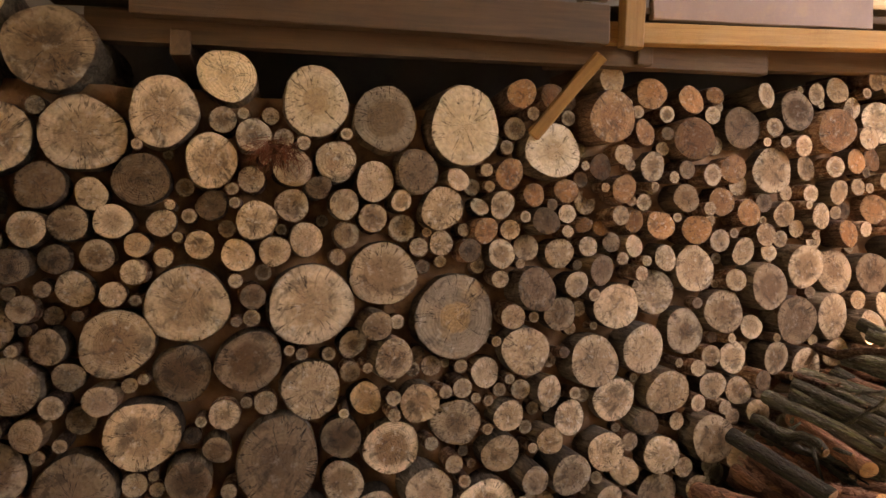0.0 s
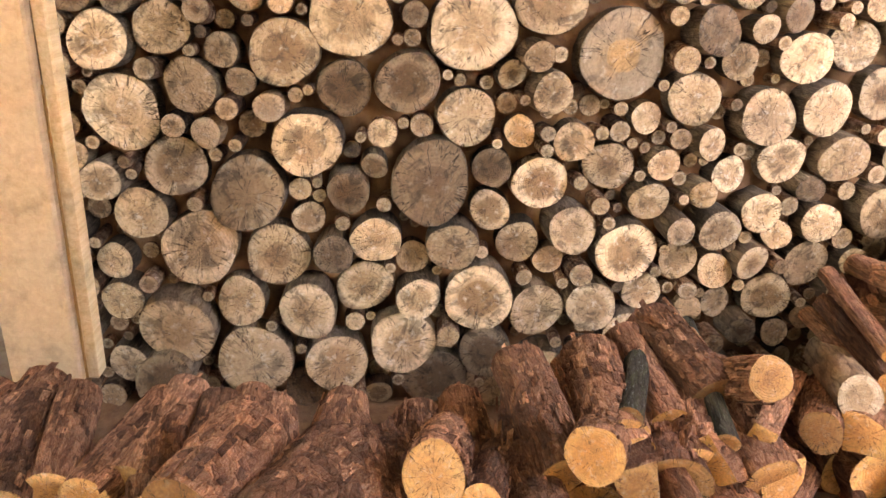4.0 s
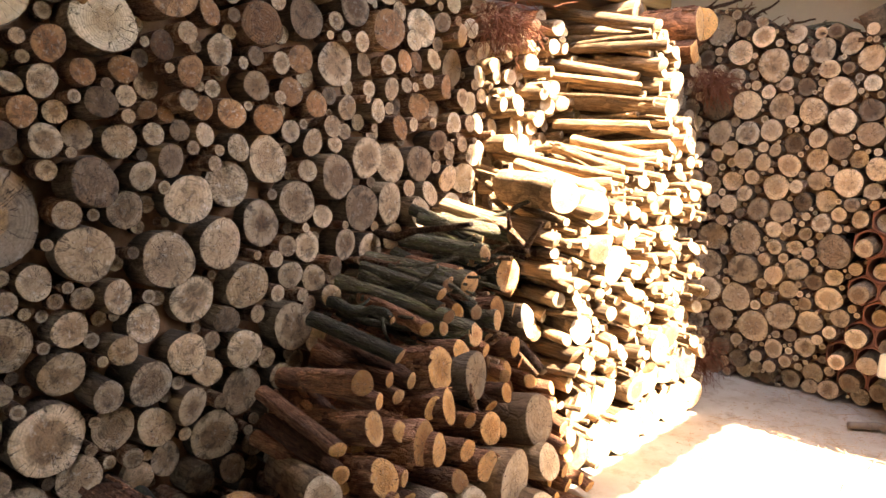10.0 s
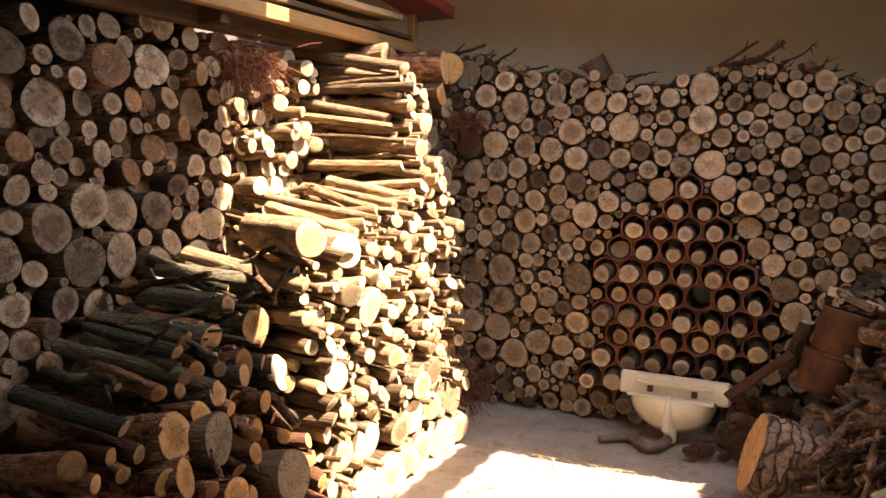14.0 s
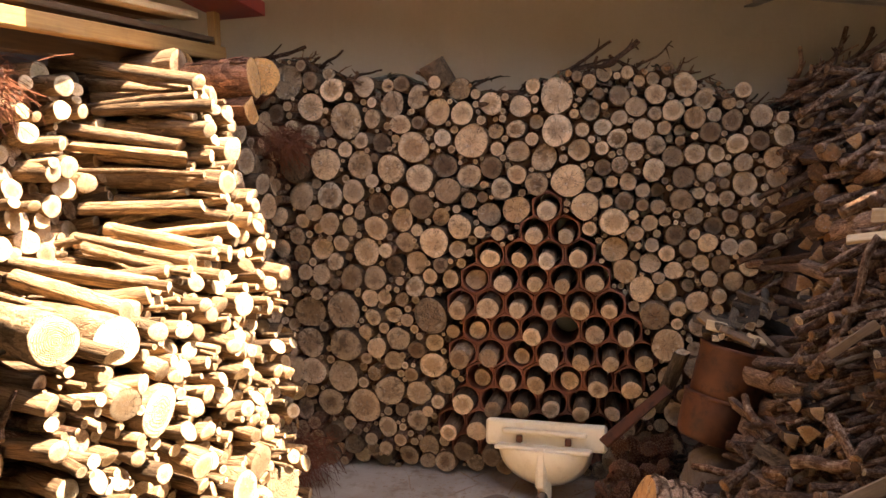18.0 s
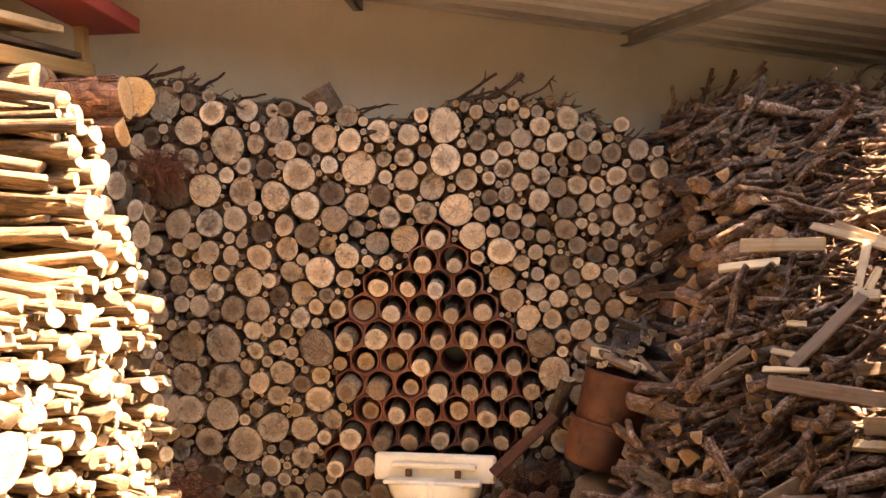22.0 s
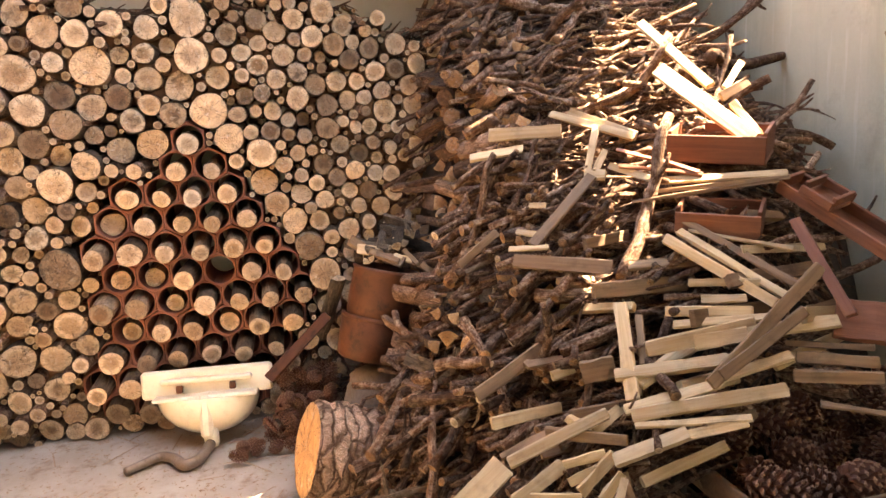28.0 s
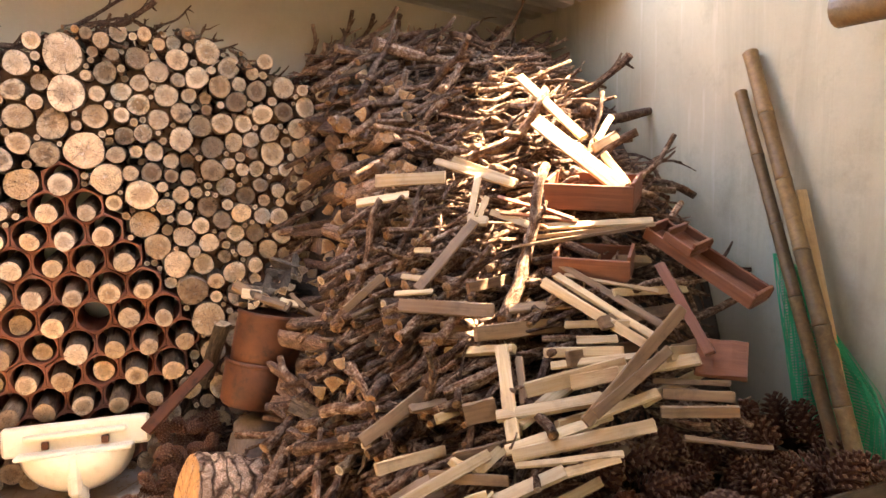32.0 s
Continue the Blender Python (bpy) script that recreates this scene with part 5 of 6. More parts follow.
def put(mesh, name, at, yaw, pitch, roll, size, label, category, group="", flat=1.0):
    ob = new(name, mesh)
    ob.matrix_basis = Matrix.Translation(at) @ Matrix.Rotation(yaw, 4, "Z") @ Matrix.Rotation(-pitch, 4, "Y") @ Matrix.Rotation(roll, 4, "X") @ Matrix.Diagonal((size, size * flat, size * flat, 1))
    return tagged(ob, label, category, group)


heap_rnd = random.Random(77)
loose = []


def heap_spot():
    while True:
        x, y = heap_rnd.uniform(-0.25, 1.62), heap_rnd.uniform(3.1, 5.65)
        if heap_z(x, y) > 0.06:
            return x, y


for i in range(3000):
    x, y = heap_spot()
    if i % 4 == 0:
        x, y = heap_rnd.uniform(0.0, 0.80), heap_rnd.uniform(3.25, 4.3)
    z = heap_z(x, y)
    if (x < 0.36 and 4.2 < y < 4.95 and z > 0.2) or (x < 0.60 and 4.45 < y < 5.0) or (x > 0.78 and y < 3.5 and z < 0.5):
        continue
    near = i < 330
    size = heap_rnd.uniform(0.20, 0.52)
    yaw = heap_rnd.gauss(0.0, 0.6)
    e = 0.12
    step = (math.cos(yaw) * e, math.sin(yaw) * e)
    pitch = 0.35 * math.atan2(heap_z(x + step[0], y + step[1]) - heap_z(x - step[0], y - step[1]), 2 * e) + heap_rnd.gauss(0, 0.16)
    lift = heap_rnd.uniform(-0.04, 0.04) if near else heap_rnd.uniform(-0.17, 0.03)
    shape = heap_rnd.random()
    pool = STRAIGHT if shape < 0.16 else (BARE if shape < 0.22 else BRANCHES)
    m = Matrix.Translation((x, y, max(z + lift, 0.03))) @ Matrix.Rotation(yaw, 4, "Z") @ Matrix.Rotation(-max(-0.7, min(0.7, pitch)), 4, "Y") @ Matrix.Rotation(heap_rnd.uniform(0, 6.28), 4, "X")
    thick = heap_rnd.uniform(0.45, 1.0) if heap_rnd.random() < 0.88 else heap_rnd.uniform(1.0, 1.4)
    m = m @ Matrix.Diagonal((size, size * thick, size * thick, 1))
    if near:
        ob = new("branch" if pool is BRANCHES else "stick", pool[heap_rnd.randrange(len(pool))])
        ob.matrix_basis = m
        tagged(ob, "crooked dry branch in the firewood heap" if pool is BRANCHES else "short split stick in the firewood heap", "branch" if pool is BRANCHES else "stick", "branches of the heap")
    else:
        loose.append((heap_rnd.randrange(24), m))


def joined_branches(items):
    kinds = [branch_mesh(300 + k, 7, 9 if k % 3 else 5, bool(k % 3)) for k in range(24)]
    kinds = [(np.array(v), f, w, ur, ua) for v, f, w, ur, ua in kinds]
    vs, fs, wh, ur, ua = [], [], [], [], []
    for k, m in items:
        v, f, w, r_, a_ = kinds[k]
        base = len(vs)
        m4 = np.array(m)
        vs += (v @ m4[:3, :3].T + m4[:3, 3]).tolist()
        fs += [tuple(i + base for i in q) for q in f]
        wh += w
        ur += r_
        ua += a_
    return mesh_from("branch_heap", vs, fs, [BARK_STICK, CUT_DARK], wh, True, {"round": ur, "across": ua})


tagged(new("branch_heap", joined_branches(loose)), "dense heap of dry brown branches and split sticks", "branch heap", kind="stuff")
# boards on the heap: from, to, width
PALE_BOARDS_A = [(0.72, 4.18, 1.46, 0.93, 3.93, 1.37, 0.027), (0.78, 4.15, 1.46, 0.94, 3.93, 1.37, 0.032), (0.84, 4.04, 1.41, 0.75, 3.92, 1.26, 0.022), (0.83, 3.95, 1.33, 0.77, 3.9, 1.26, 0.02), (0.74, 3.92, 1.25, 0.8, 3.88, 1.25, 0.034), (0.82, 3.9, 1.28, 0.93, 3.76, 1.23, 0.021), (0.94, 3.76, 1.23, 1.26, 3.56, 1.25, 0.024), (1.11, 4.1, 1.6, 1.24, 3.7, 1.35, 0.05), (1.15, 4.31, 1.79, 1.23, 3.94, 1.53, 0.033), (1.25, 3.84, 1.47, 1.26, 3.7, 1.36, 0.026), (1.35, 3.94, 1.61, 1.26, 3.9, 1.52, 0.022), (0.87, 3.61, 1.07, 1.04, 3.3, 0.92, 0.03), (0.91, 3.6, 1.09, 1.08, 3.29, 0.93, 0.026)]
PALE_BOARDS_B = [(0.94, 3.59, 1.09, 1.16, 3.39, 1.05, 0.012), (0.5, 4.25, 1.39, 0.73, 4.1, 1.4, 0.042), (0.44, 3.85, 1.03, 0.55, 3.78, 1.04, 0.016), (0.48, 3.89, 1.08, 0.56, 3.82, 1.07, 0.017), (0.54, 3.93, 1.16, 0.59, 3.9, 1.16, 0.017), (0.41, 4.21, 1.31, 0.59, 4.12, 1.34, 0.032), (0.87, 3.47, 0.96, 1.03, 3.36, 0.97, 0.019), (0.88, 3.42, 0.92, 0.98, 3.35, 0.93, 0.022), (0.78, 3.44, 0.89, 0.98, 3.32, 0.9, 0.026), (0.78, 3.4, 0.86, 1.01, 3.29, 0.89, 0.022), (0.69, 3.39, 0.8, 0.97, 3.29, 0.87, 0.043), (0.81, 3.34, 0.82, 0.94, 3.28, 0.85, 0.039), (0.93, 3.29, 0.85, 1.15, 3.19, 0.89, 0.035)]
PALE_BOARDS_C = [(0.68, 3.53, 0.9, 0.61, 3.31, 0.69, 0.036), (0.59, 3.38, 0.74, 0.87, 3.26, 0.79, 0.034), (0.58, 3.3, 0.67, 0.83, 3.23, 0.74, 0.029), (0.83, 3.24, 0.75, 1.01, 3.19, 0.81, 0.026), (0.59, 3.28, 0.66, 0.96, 3.14, 0.74, 0.034), (0.59, 3.26, 0.64, 0.85, 3.13, 0.68, 0.019), (0.51, 3.22, 0.57, 0.7, 3.18, 0.64, 0.037), (0.65, 3.2, 0.62, 0.84, 3.13, 0.67, 0.022), (0.26, 3.35, 0.54, 0.54, 3.32, 0.66, 0.03), (0.1, 3.32, 0.43, 0.25, 3.36, 0.53, 0.065), (0.25, 3.27, 0.47, 0.39, 3.28, 0.55, 0.034), (0.39, 3.28, 0.55, 0.5, 3.25, 0.58, 0.022), (0.39, 3.24, 0.52, 0.47, 3.23, 0.55, 0.022)]
PALE_BOARDS_D = [(0.41, 3.21, 0.5, 0.52, 3.24, 0.58, 0.028), (0.14, 3.31, 0.43, 0.45, 3.13, 0.46, 0.03), (0.29, 3.26, 0.48, 0.41, 3.2, 0.49, 0.025), (0.45, 3.17, 0.49, 0.52, 3.19, 0.55, 0.025), (0.46, 3.12, 0.46, 0.52, 3.18, 0.54, 0.021)]
OLD_BOARDS_A = [(0.76, 3.9, 1.25, 0.51, 3.82, 1.04, 0.034), (0.83, 3.75, 1.17, 1.23, 3.56, 1.23, 0.01), (0.91, 3.74, 1.2, 1.26, 3.55, 1.24, 0.012), (0.94, 3.62, 1.12, 1.13, 3.29, 0.95, 0.019), (0.44, 3.81, 1, 0.7, 3.62, 0.99, 0.04), (0.28, 3.9, 0.98, 0.42, 3.92, 1.08, 0.025), (1.23, 3.88, 1.49, 1.33, 3.87, 1.54, 0.031), (0.78, 3.21, 0.75, 1.16, 3.28, 1.02, 0.032), (0.81, 3.21, 0.77, 1.07, 3.22, 0.92, 0.028), (0.72, 3.49, 0.87, 0.68, 3.38, 0.76, 0.02), (0.38, 3.38, 0.6, 0.57, 3.26, 0.6, 0.028), (0.25, 3.39, 0.54, 0.39, 3.38, 0.6, 0.019), (0.53, 3.21, 0.54, 0.52, 3.11, 0.45, 0.028)]
OLD_BOARDS_B = [(1.03, 3.2, 0.8, 1.19, 3.09, 0.8, 0.029), (1, 3.17, 0.76, 1.18, 3.06, 0.77, 0.03), (1.02, 3.09, 0.71, 1.2, 2.96, 0.7, 0.015), (1.02, 3.23, 0.83, 1.2, 3.12, 0.83, 0.014), (0.52, 3.45, 0.73, 0.61, 3.42, 0.75, 0.058)]
RED_BOARDS_A = [(0.86, 3.92, 1.33, 1.04, 3.7, 1.26, 0.013), (0.84, 3.86, 1.28, 1.05, 3.69, 1.25, 0.013), (1.18, 3.42, 1.13, 1.16, 3.16, 0.91, 0.029), (1.16, 3.22, 0.89, 1.27, 3.13, 0.88, 0.114)]

# ---------------------------------------------------------------- boards and boxes on the heap

OPEN_SIDE = Vector((-0.35, -0.75, 0.55)).normalized()


def board(a, b, width, thick, mat, label, group, name="board"):
    a, b = Vector(a), Vector(b)
    x = (b - a).normalized()
    n = (OPEN_SIDE - x * OPEN_SIDE.dot(x)).normalized()
    n = (n + x.cross(n) * rnd.uniform(-0.5, 0.5)).normalized()
    y = n.cross(x)
    m = Matrix((x, y, n)).transposed().to_4x4()
    m.translation = (a + b) / 2
    bm = box_bm((b - a).length, width, thick, min(0.003, thick * 0.2), wobble=0.0025, rnd=rnd, cuts=2)
    ob = part(name, bm, mat, m=m)
    return tagged(ob, label, "board", group)


for rows, mat, words in ((PALE_BOARDS_A + PALE_BOARDS_B + PALE_BOARDS_C + PALE_BOARDS_D, BOARD_PALE, "pale sawn pine board lying on the heap"), (OLD_BOARDS_A + OLD_BOARDS_B, BOARD_GREY, "weathered brown board lying on the heap"), (RED_BOARDS_A, BOARD_RED, "reddish varnished board lying on the heap")):
    for row in rows:
        board(row[:3], row[3:6], row[6] * 1.1, min(0.020, max(0.008, row[6] * 0.5)), mat, words, "boards of the heap")

# offcuts between them
for k in range(26):
    x, y = rnd.uniform(0.35, 1.3), rnd.uniform(3.15, 3.8)
    z = max(0.06, min(1.15, (y - 2.896 + 0.673 * x) / 1.24 - 0.03)) + rnd.uniform(-0.05, 0.0)
    yaw = rnd.gauss(0.2, 0.5)
    d = Vector((math.cos(yaw), math.sin(yaw) * 0.5, rnd.gauss(0.05, 0.2))).normalized() * rnd.uniform(0.07, 0.16)
    c = Vector((x, y, z))
    pale = rnd.random() < 0.3
    board(c - d, c + d, rnd.uniform(0.025, 0.05), rnd.uniform(0.01, 0.025), BOARD_PALE if pale else BOARD_GREY, "short pale offcut wedged in the heap" if pale else "short brown offcut wedged in the heap", "boards of the heap")


def open_box(at, yaw, pitch, size, mat, label):
    """A shallow wooden drawer-like box: bottom, two sides, two ends."""
    root = new("wooden_box")
    root.matrix_basis = Matrix.Translation(at) @ Matrix.Rotation(yaw, 4, "Z") @ Matrix.Rotation(pitch, 4, "Y") @ Matrix.Rotation(0.15, 4, "X")
    sx, sy, sz = size
    t = 0.012
    part("bottom", box_bm(sx, sy, t, 0.002), mat, root, m=Matrix.Translation((0, 0, -sz / 2)))
    for s in (-1, 1):
        part("side", box_bm(sx, t, sz, 0.002), mat, root, m=Matrix.Translation((0, s * (sy / 2 + t / 2 + 0.001), 0)))
        part("end", box_bm(t, sy, sz, 0.002), mat, root, m=Matrix.Translation((s * (sx / 2 - t / 2), 0, t)))
    return tagged(root, label, "box")


open_box((1.19, 3.81, 1.34), -0.75, 0.05, (0.31, 0.20, 0.09), BOARD_RED, "reddish varnished wooden box tipped on the heap")
open_box((1.07, 3.62, 1.12), -0.70, 0.04, (0.25, 0.16, 0.07), BOARD_RED, "reddish wooden drawer box lying in the heap")
open_box((1.37, 3.43, 1.12), -1.19, 0.48, (0.42, 0.10, 0.04), BOARD_RED, "long shallow brown wooden tray sliding off the heap")
open_box((1.33, 3.47, 1.19), -1.19, 0.48, (0.11, 0.10, 0.03), BOARD_RED, "small square brown wooden tray on the heap")

# split logs stacked on the flank of the heap
flank = pack([], lambda x, z: 0.55 < z < 1.66 and x > 0.42 + 0.18 * (1.85 - z) * 0.3, (0.40, 0.66, 0.5, 1.9), 0.018, 0.04, 31, 110, 5000)
for x, z, r in flank:
    (SPLIT_DARK if rnd.random() < 0.6 else DARKLOG).log(Vector((x, 4.72 - 0.3 * (x - 0.42) + rnd.uniform(-0.06, 0.05), z)), Vector((rnd.uniform(-0.7, -0.1), -1.0, rnd.uniform(-0.1, 0.15))), r, 0.4, "split orange-brown log stacked at the flank of the heap", "split logs beside the heap")

for k in range(190):
    x, y = rnd.uniform(0.18, 0.78), rnd.uniform(3.75, 4.95)
    z = heap_z(x, y)
    if z < 0.1:
        continue
    (SPLIT_DARK if rnd.random() < 0.6 else SPLIT_TAN if rnd.random() < 0.5 else DARKLOG).log(Vector((x, y, z + rnd.uniform(-0.02, 0.07))), Vector((rnd.uniform(-1.0, 0.6), -1.0, rnd.uniform(-0.2, 0.3))), rnd.uniform(0.022, 0.05), rnd.uniform(0.25, 0.4), "split orange-brown log lying in the firewood heap", "split logs beside the heap")

# ---------------------------------------------------------------- rusty drum, stones, big pine round


def lathe(profile, sides=32, cap=True):
    bm = bmesh.new()
    rings = []
    for r, z in profile:
        rings.append([bm.verts.new((r * math.cos(2 * math.pi * i / sides), r * math.sin(2 * math.pi * i / sides), z)) for i in range(sides)])
    for a, b in zip(rings, rings[1:]):
        for i in range(sides):
            bm.faces.new((a[i], a[(i + 1) % sides], b[(i + 1) % sides], b[i]))
    if cap:
        bm.faces.new(list(reversed(rings[0])))
        bm.faces.new(rings[-1])
    return bm


drum = new("rusty_drum")
drum.matrix_basis = Matrix.Translation((0.035, 4.66, 0.43)) @ Matrix.Rotation(0.24, 4, "Y") @ Matrix.Rotation(-0.10, 4, "X")
lower = part("lower_shell", lathe([(0.120, 0.0), (0.140, 0.004), (0.150, 0.02), (0.152, 0.10), (0.153, 0.185), (0.147, 0.195), (0.140, 0.19), (0.138, 0.02)], 44, False), RUST, drum, smooth=True)
part("hoop", lathe([(0.150, 0.176), (0.157, 0.180), (0.157, 0.192), (0.150, 0.196)], 44, False), RUST, lower, "dark raised iron hoop", smooth=True)
upper = part("upper_shell", lathe([(0.138, 0.185), (0.143, 0.19), (0.144, 0.30), (0.141, 0.385), (0.146, 0.395), (0.146, 0.408), (0.136, 0.41), (0.133, 0.38), (0.134, 0.20)], 44, False), RUST, drum, "upper half of the shell", m=Matrix.Translation((0.006, 0, 0)) @ Matrix.Rotation(0.03, 4, "X"), smooth=True)
part("lid", lathe([(0.135, 0.36), (0.135, 0.368)], 32), RUST, upper)
tagged(drum, "rusty brown iron drum in two sunken halves beside the heap", "drum")
for k in range(9):
    c = Vector((0.02 + 0.036 * k, 4.60 + rnd.uniform(-0.04, 0.08), 0.945 - 0.014 * k + rnd.uniform(-0.02, 0.03)))
    d = Vector((rnd.uniform(0.5, 1.0), rnd.uniform(-0.6, 0.2), rnd.uniform(-0.75, -0.2))).normalized() * rnd.uniform(0.03, 0.055)
    board(c - d, c + d, rnd.uniform(0.02, 0.05), rnd.uniform(0.012, 0.02), BOARD_PALE if k % 4 == 1 else BOARD_GREY, "short splintered offcut lying over the drum", "scraps on the drum")


def stone(at, size, seed, label):
    bm = bmesh.new()
    bmesh.ops.create_icosphere(bm, subdivisions=3, radius=1.0)
    for v in bm.verts:
        d = noise.noise(v.co * 1.3 + Vector((seed, 0, 0))) * 0.35 + noise.noise(v.co * 3.5 + Vector((0, seed, 0))) * 0.12
        v.co = Vector((max(-0.8, min(0.8, v.co.x * (1 + d))), max(-0.85, min(0.85, v.co.y * (1 + d))), max(-0.75, min(0.75, v.co.z * (1 + d)))))
    ob = part("stone", bm, mottled("rough_stone_%s" % "abc"[seed % 3], (0.24, 0.19, 0.15), (0.16, 0.12, 0.09), (0.09, 0.06, 0.045), 9.0, 0.9, relief=0.01), m=Matrix.Translation(at) @ Matrix.Diagonal((*size, 1)), smooth=True)
    return tagged(ob, label, "stone")


stone((0.07, 4.64, 0.27), (0.16, 0.12, 0.17), 1, "rough brown stone supporting the drum")
stone((0.0, 4.74, 0.16), (0.11, 0.10, 0.19), 2, "rough reddish stone beside the pine cones")
stone((0.19, 4.72, 0.18), (0.12, 0.10, 0.16), 3, "dark stone half hidden under the heap")
for k in range(13):
    y0 = rnd.uniform(4.56, 4.72)
    SPLIT_TAN.log(Vector((0.02 + 0.022 * k, y0, 0.86 + 0.010 * k + rnd.uniform(-0.02, 0.03))), Vector((rnd.uniform(-0.5, 0.9), -1.0, rnd.uniform(-0.35, 0.1))), rnd.uniform(0.015, 0.034), rnd.uniform(0.16, 0.26), "thin split piece of wood lying on the rusty drum", "split logs beside the heap")
board((-0.42, 4.9, 0.30), (-0.12, 5.0, 0.55), 0.06, 0.012, RUST, "flat rusty iron strip leaning beside the drum", "scrap iron", "iron_strip")
SPLIT_TAN.log(Vector((-0.05, 5.02, 0.72)), (0.3, -0.6, 1.0), 0.035, 0.42, "thin upright split log beside the drum", "split logs beside the heap")
PLATED.log(Vector((-0.275, 4.26, 0.235)), Vector((-1.0, -0.16, 0.30)), 0.19, 0.26, "thick pine round with plated bark and orange end on the floor", "logs on the floor")
MOSSY.log(Vector((0.10, 3.98, 0.17)), Vector((-0.1, -1.0, 0.5)), 0.05, 0.28, "grey bark-covered log leaning on the heap", "logs on the floor")
MOSSY.log(Vector((0.00, 4.02, 0.12)), Vector((0.1, -1.0, 0.3)), 0.04, 0.25, "grey bark-covered log leaning on the heap", "logs on the floor")
RINGPALE.log(Vector((-1.355, 1.675, 0.30)), (-0.17, -0.20, 1.0), 0.080, 0.31, "short tan log standing upright on the floor", "logs on the floor")

# ---------------------------------------------------------------- cream wash basin, upside down against the tubes

basin = new("wash_basin")
basin.matrix_basis = Matrix.Translation((-0.705, 4.965, 0.02)) @ Matrix.Rotation(-0.09, 4, "Z") @ Matrix.Rotation(-0.16, 4, "X")
part("rim", box_bm(0.60, 0.05, 0.13, 0.012, (0, 0, 0.275)), CERAMIC, basin)
bm = bmesh.new()
nseg, nring = 28, 9
grid = []
for j in range(nring + 1):
    b = j / nring
    row = []
    for i in range(nseg + 1):
        a = math.pi * i / nseg
        depth = -0.11 * math.sqrt(max(0.0, 1 - b * b))
        row.append(bm.verts.new((0.235 * b * math.cos(a), depth - 0.012, 0.215 - 0.185 * b * math.sin(a))))
    grid.append(row)
for j in range(nring):
    for i in range(nseg):
        bm.faces.new((grid[j][i], grid[j + 1][i], grid[j + 1][i + 1], grid[j][i + 1]))
bmesh.ops.remove_doubles(bm, verts=bm.verts, dist=0.0005)
bmesh.ops.recalc_face_normals(bm, faces=bm.faces)
bowl = part("bowl", bm, CERAMIC, basin, smooth=True)
bowl.modifiers.new("wall", "SOLIDIFY").thickness = 0.012
part("bowl_top", box_bm(0.47, 0.10, 0.02, 0.006, (0, -0.055, 0.218)), CERAMIC, basin)
part("rib", box_bm(0.055, 0.13, 0.20, 0.015, (0.0, -0.058, 0.13)), CERAMIC, basin)
part("ledge", box_bm(0.42, 0.03, 0.025, 0.008, (0, -0.035, 0.29)), CERAMIC, basin)
part("outlet", lathe([(0.030, -0.02), (0.034, 0.0), (0.034, 0.05), (0.026, 0.08)], 20), CERAMIC, basin, m=Matrix.Translation((0.01, -0.06, 0.0)), smooth=True)
for sx in (-0.12, 0.12):
    part("bracket", box_bm(0.03, 0.018, 0.035, 0.004, (sx, -0.05, 0.255)), RUST, basin, "small rusty fixing hook")
tagged(basin, "cream ceramic wash basin upside down against the log stack", "basin")

# ---------------------------------------------------------------- bent waste pipe on the floor


def tube_along(points, radii, sides=12):
    bm = bmesh.new()
    pts = [Vector(p) for p in points]
    fine = []
    for k in range(len(pts) - 1):
        p0, p1, p2, p3 = pts[max(k - 1, 0)], pts[k], pts[k + 1], pts[min(k + 2, len(pts) - 1)]
        for s in range(5):
            u = s / 5
            fine.append((0.5 * ((2 * p1) + (p2 - p0) * u + (2 * p0 - 5 * p1 + 4 * p2 - p3) * u * u + (3 * p1 - p0 - 3 * p2 + p3) * u ** 3), radii[k] * (1 - u) + radii[k + 1] * u))
    fine.append((pts[-1], radii[-1]))
    rings = []
    for k, (p, r) in enumerate(fine):
        d = fine[min(k + 1, len(fine) - 1)][0] - fine[max(k - 1, 0)][0]
        m = d.normalized().to_track_quat("Z", "Y").to_matrix()
        rings.append([bm.verts.new(p + m @ Vector((r * math.cos(2 * math.pi * i / sides), r * math.sin(2 * math.pi * i / sides), 0))) for i in range(sides)])
    for a, b in zip(rings, rings[1:]):
        for i in range(sides):
            bm.faces.new((a[i], a[(i + 1) % sides], b[(i + 1) % sides], b[i]))
    bm.faces.new(list(reversed(rings[0])))
    bm.faces.new(rings[-1])
    return bm


tagged(part("bent_pipe", tube_along([(-0.705, 4.87, 0.035), (-0.74, 4.75, 0.028), (-0.80, 4.71, 0.026), (-0.855, 4.79, 0.026), (-0.92, 4.83, 0.026), (-0.98, 4.79, 0.024), (-1.05, 4.735, 0.022)], [0.025, 0.026, 0.026, 0.024, 0.021, 0.020, 0.019]), PIPE, smooth=True), "bent grey-brown waste pipe lying on the concrete floor", "pipe")

# ---------------------------------------------------------------- pine cones and their crate


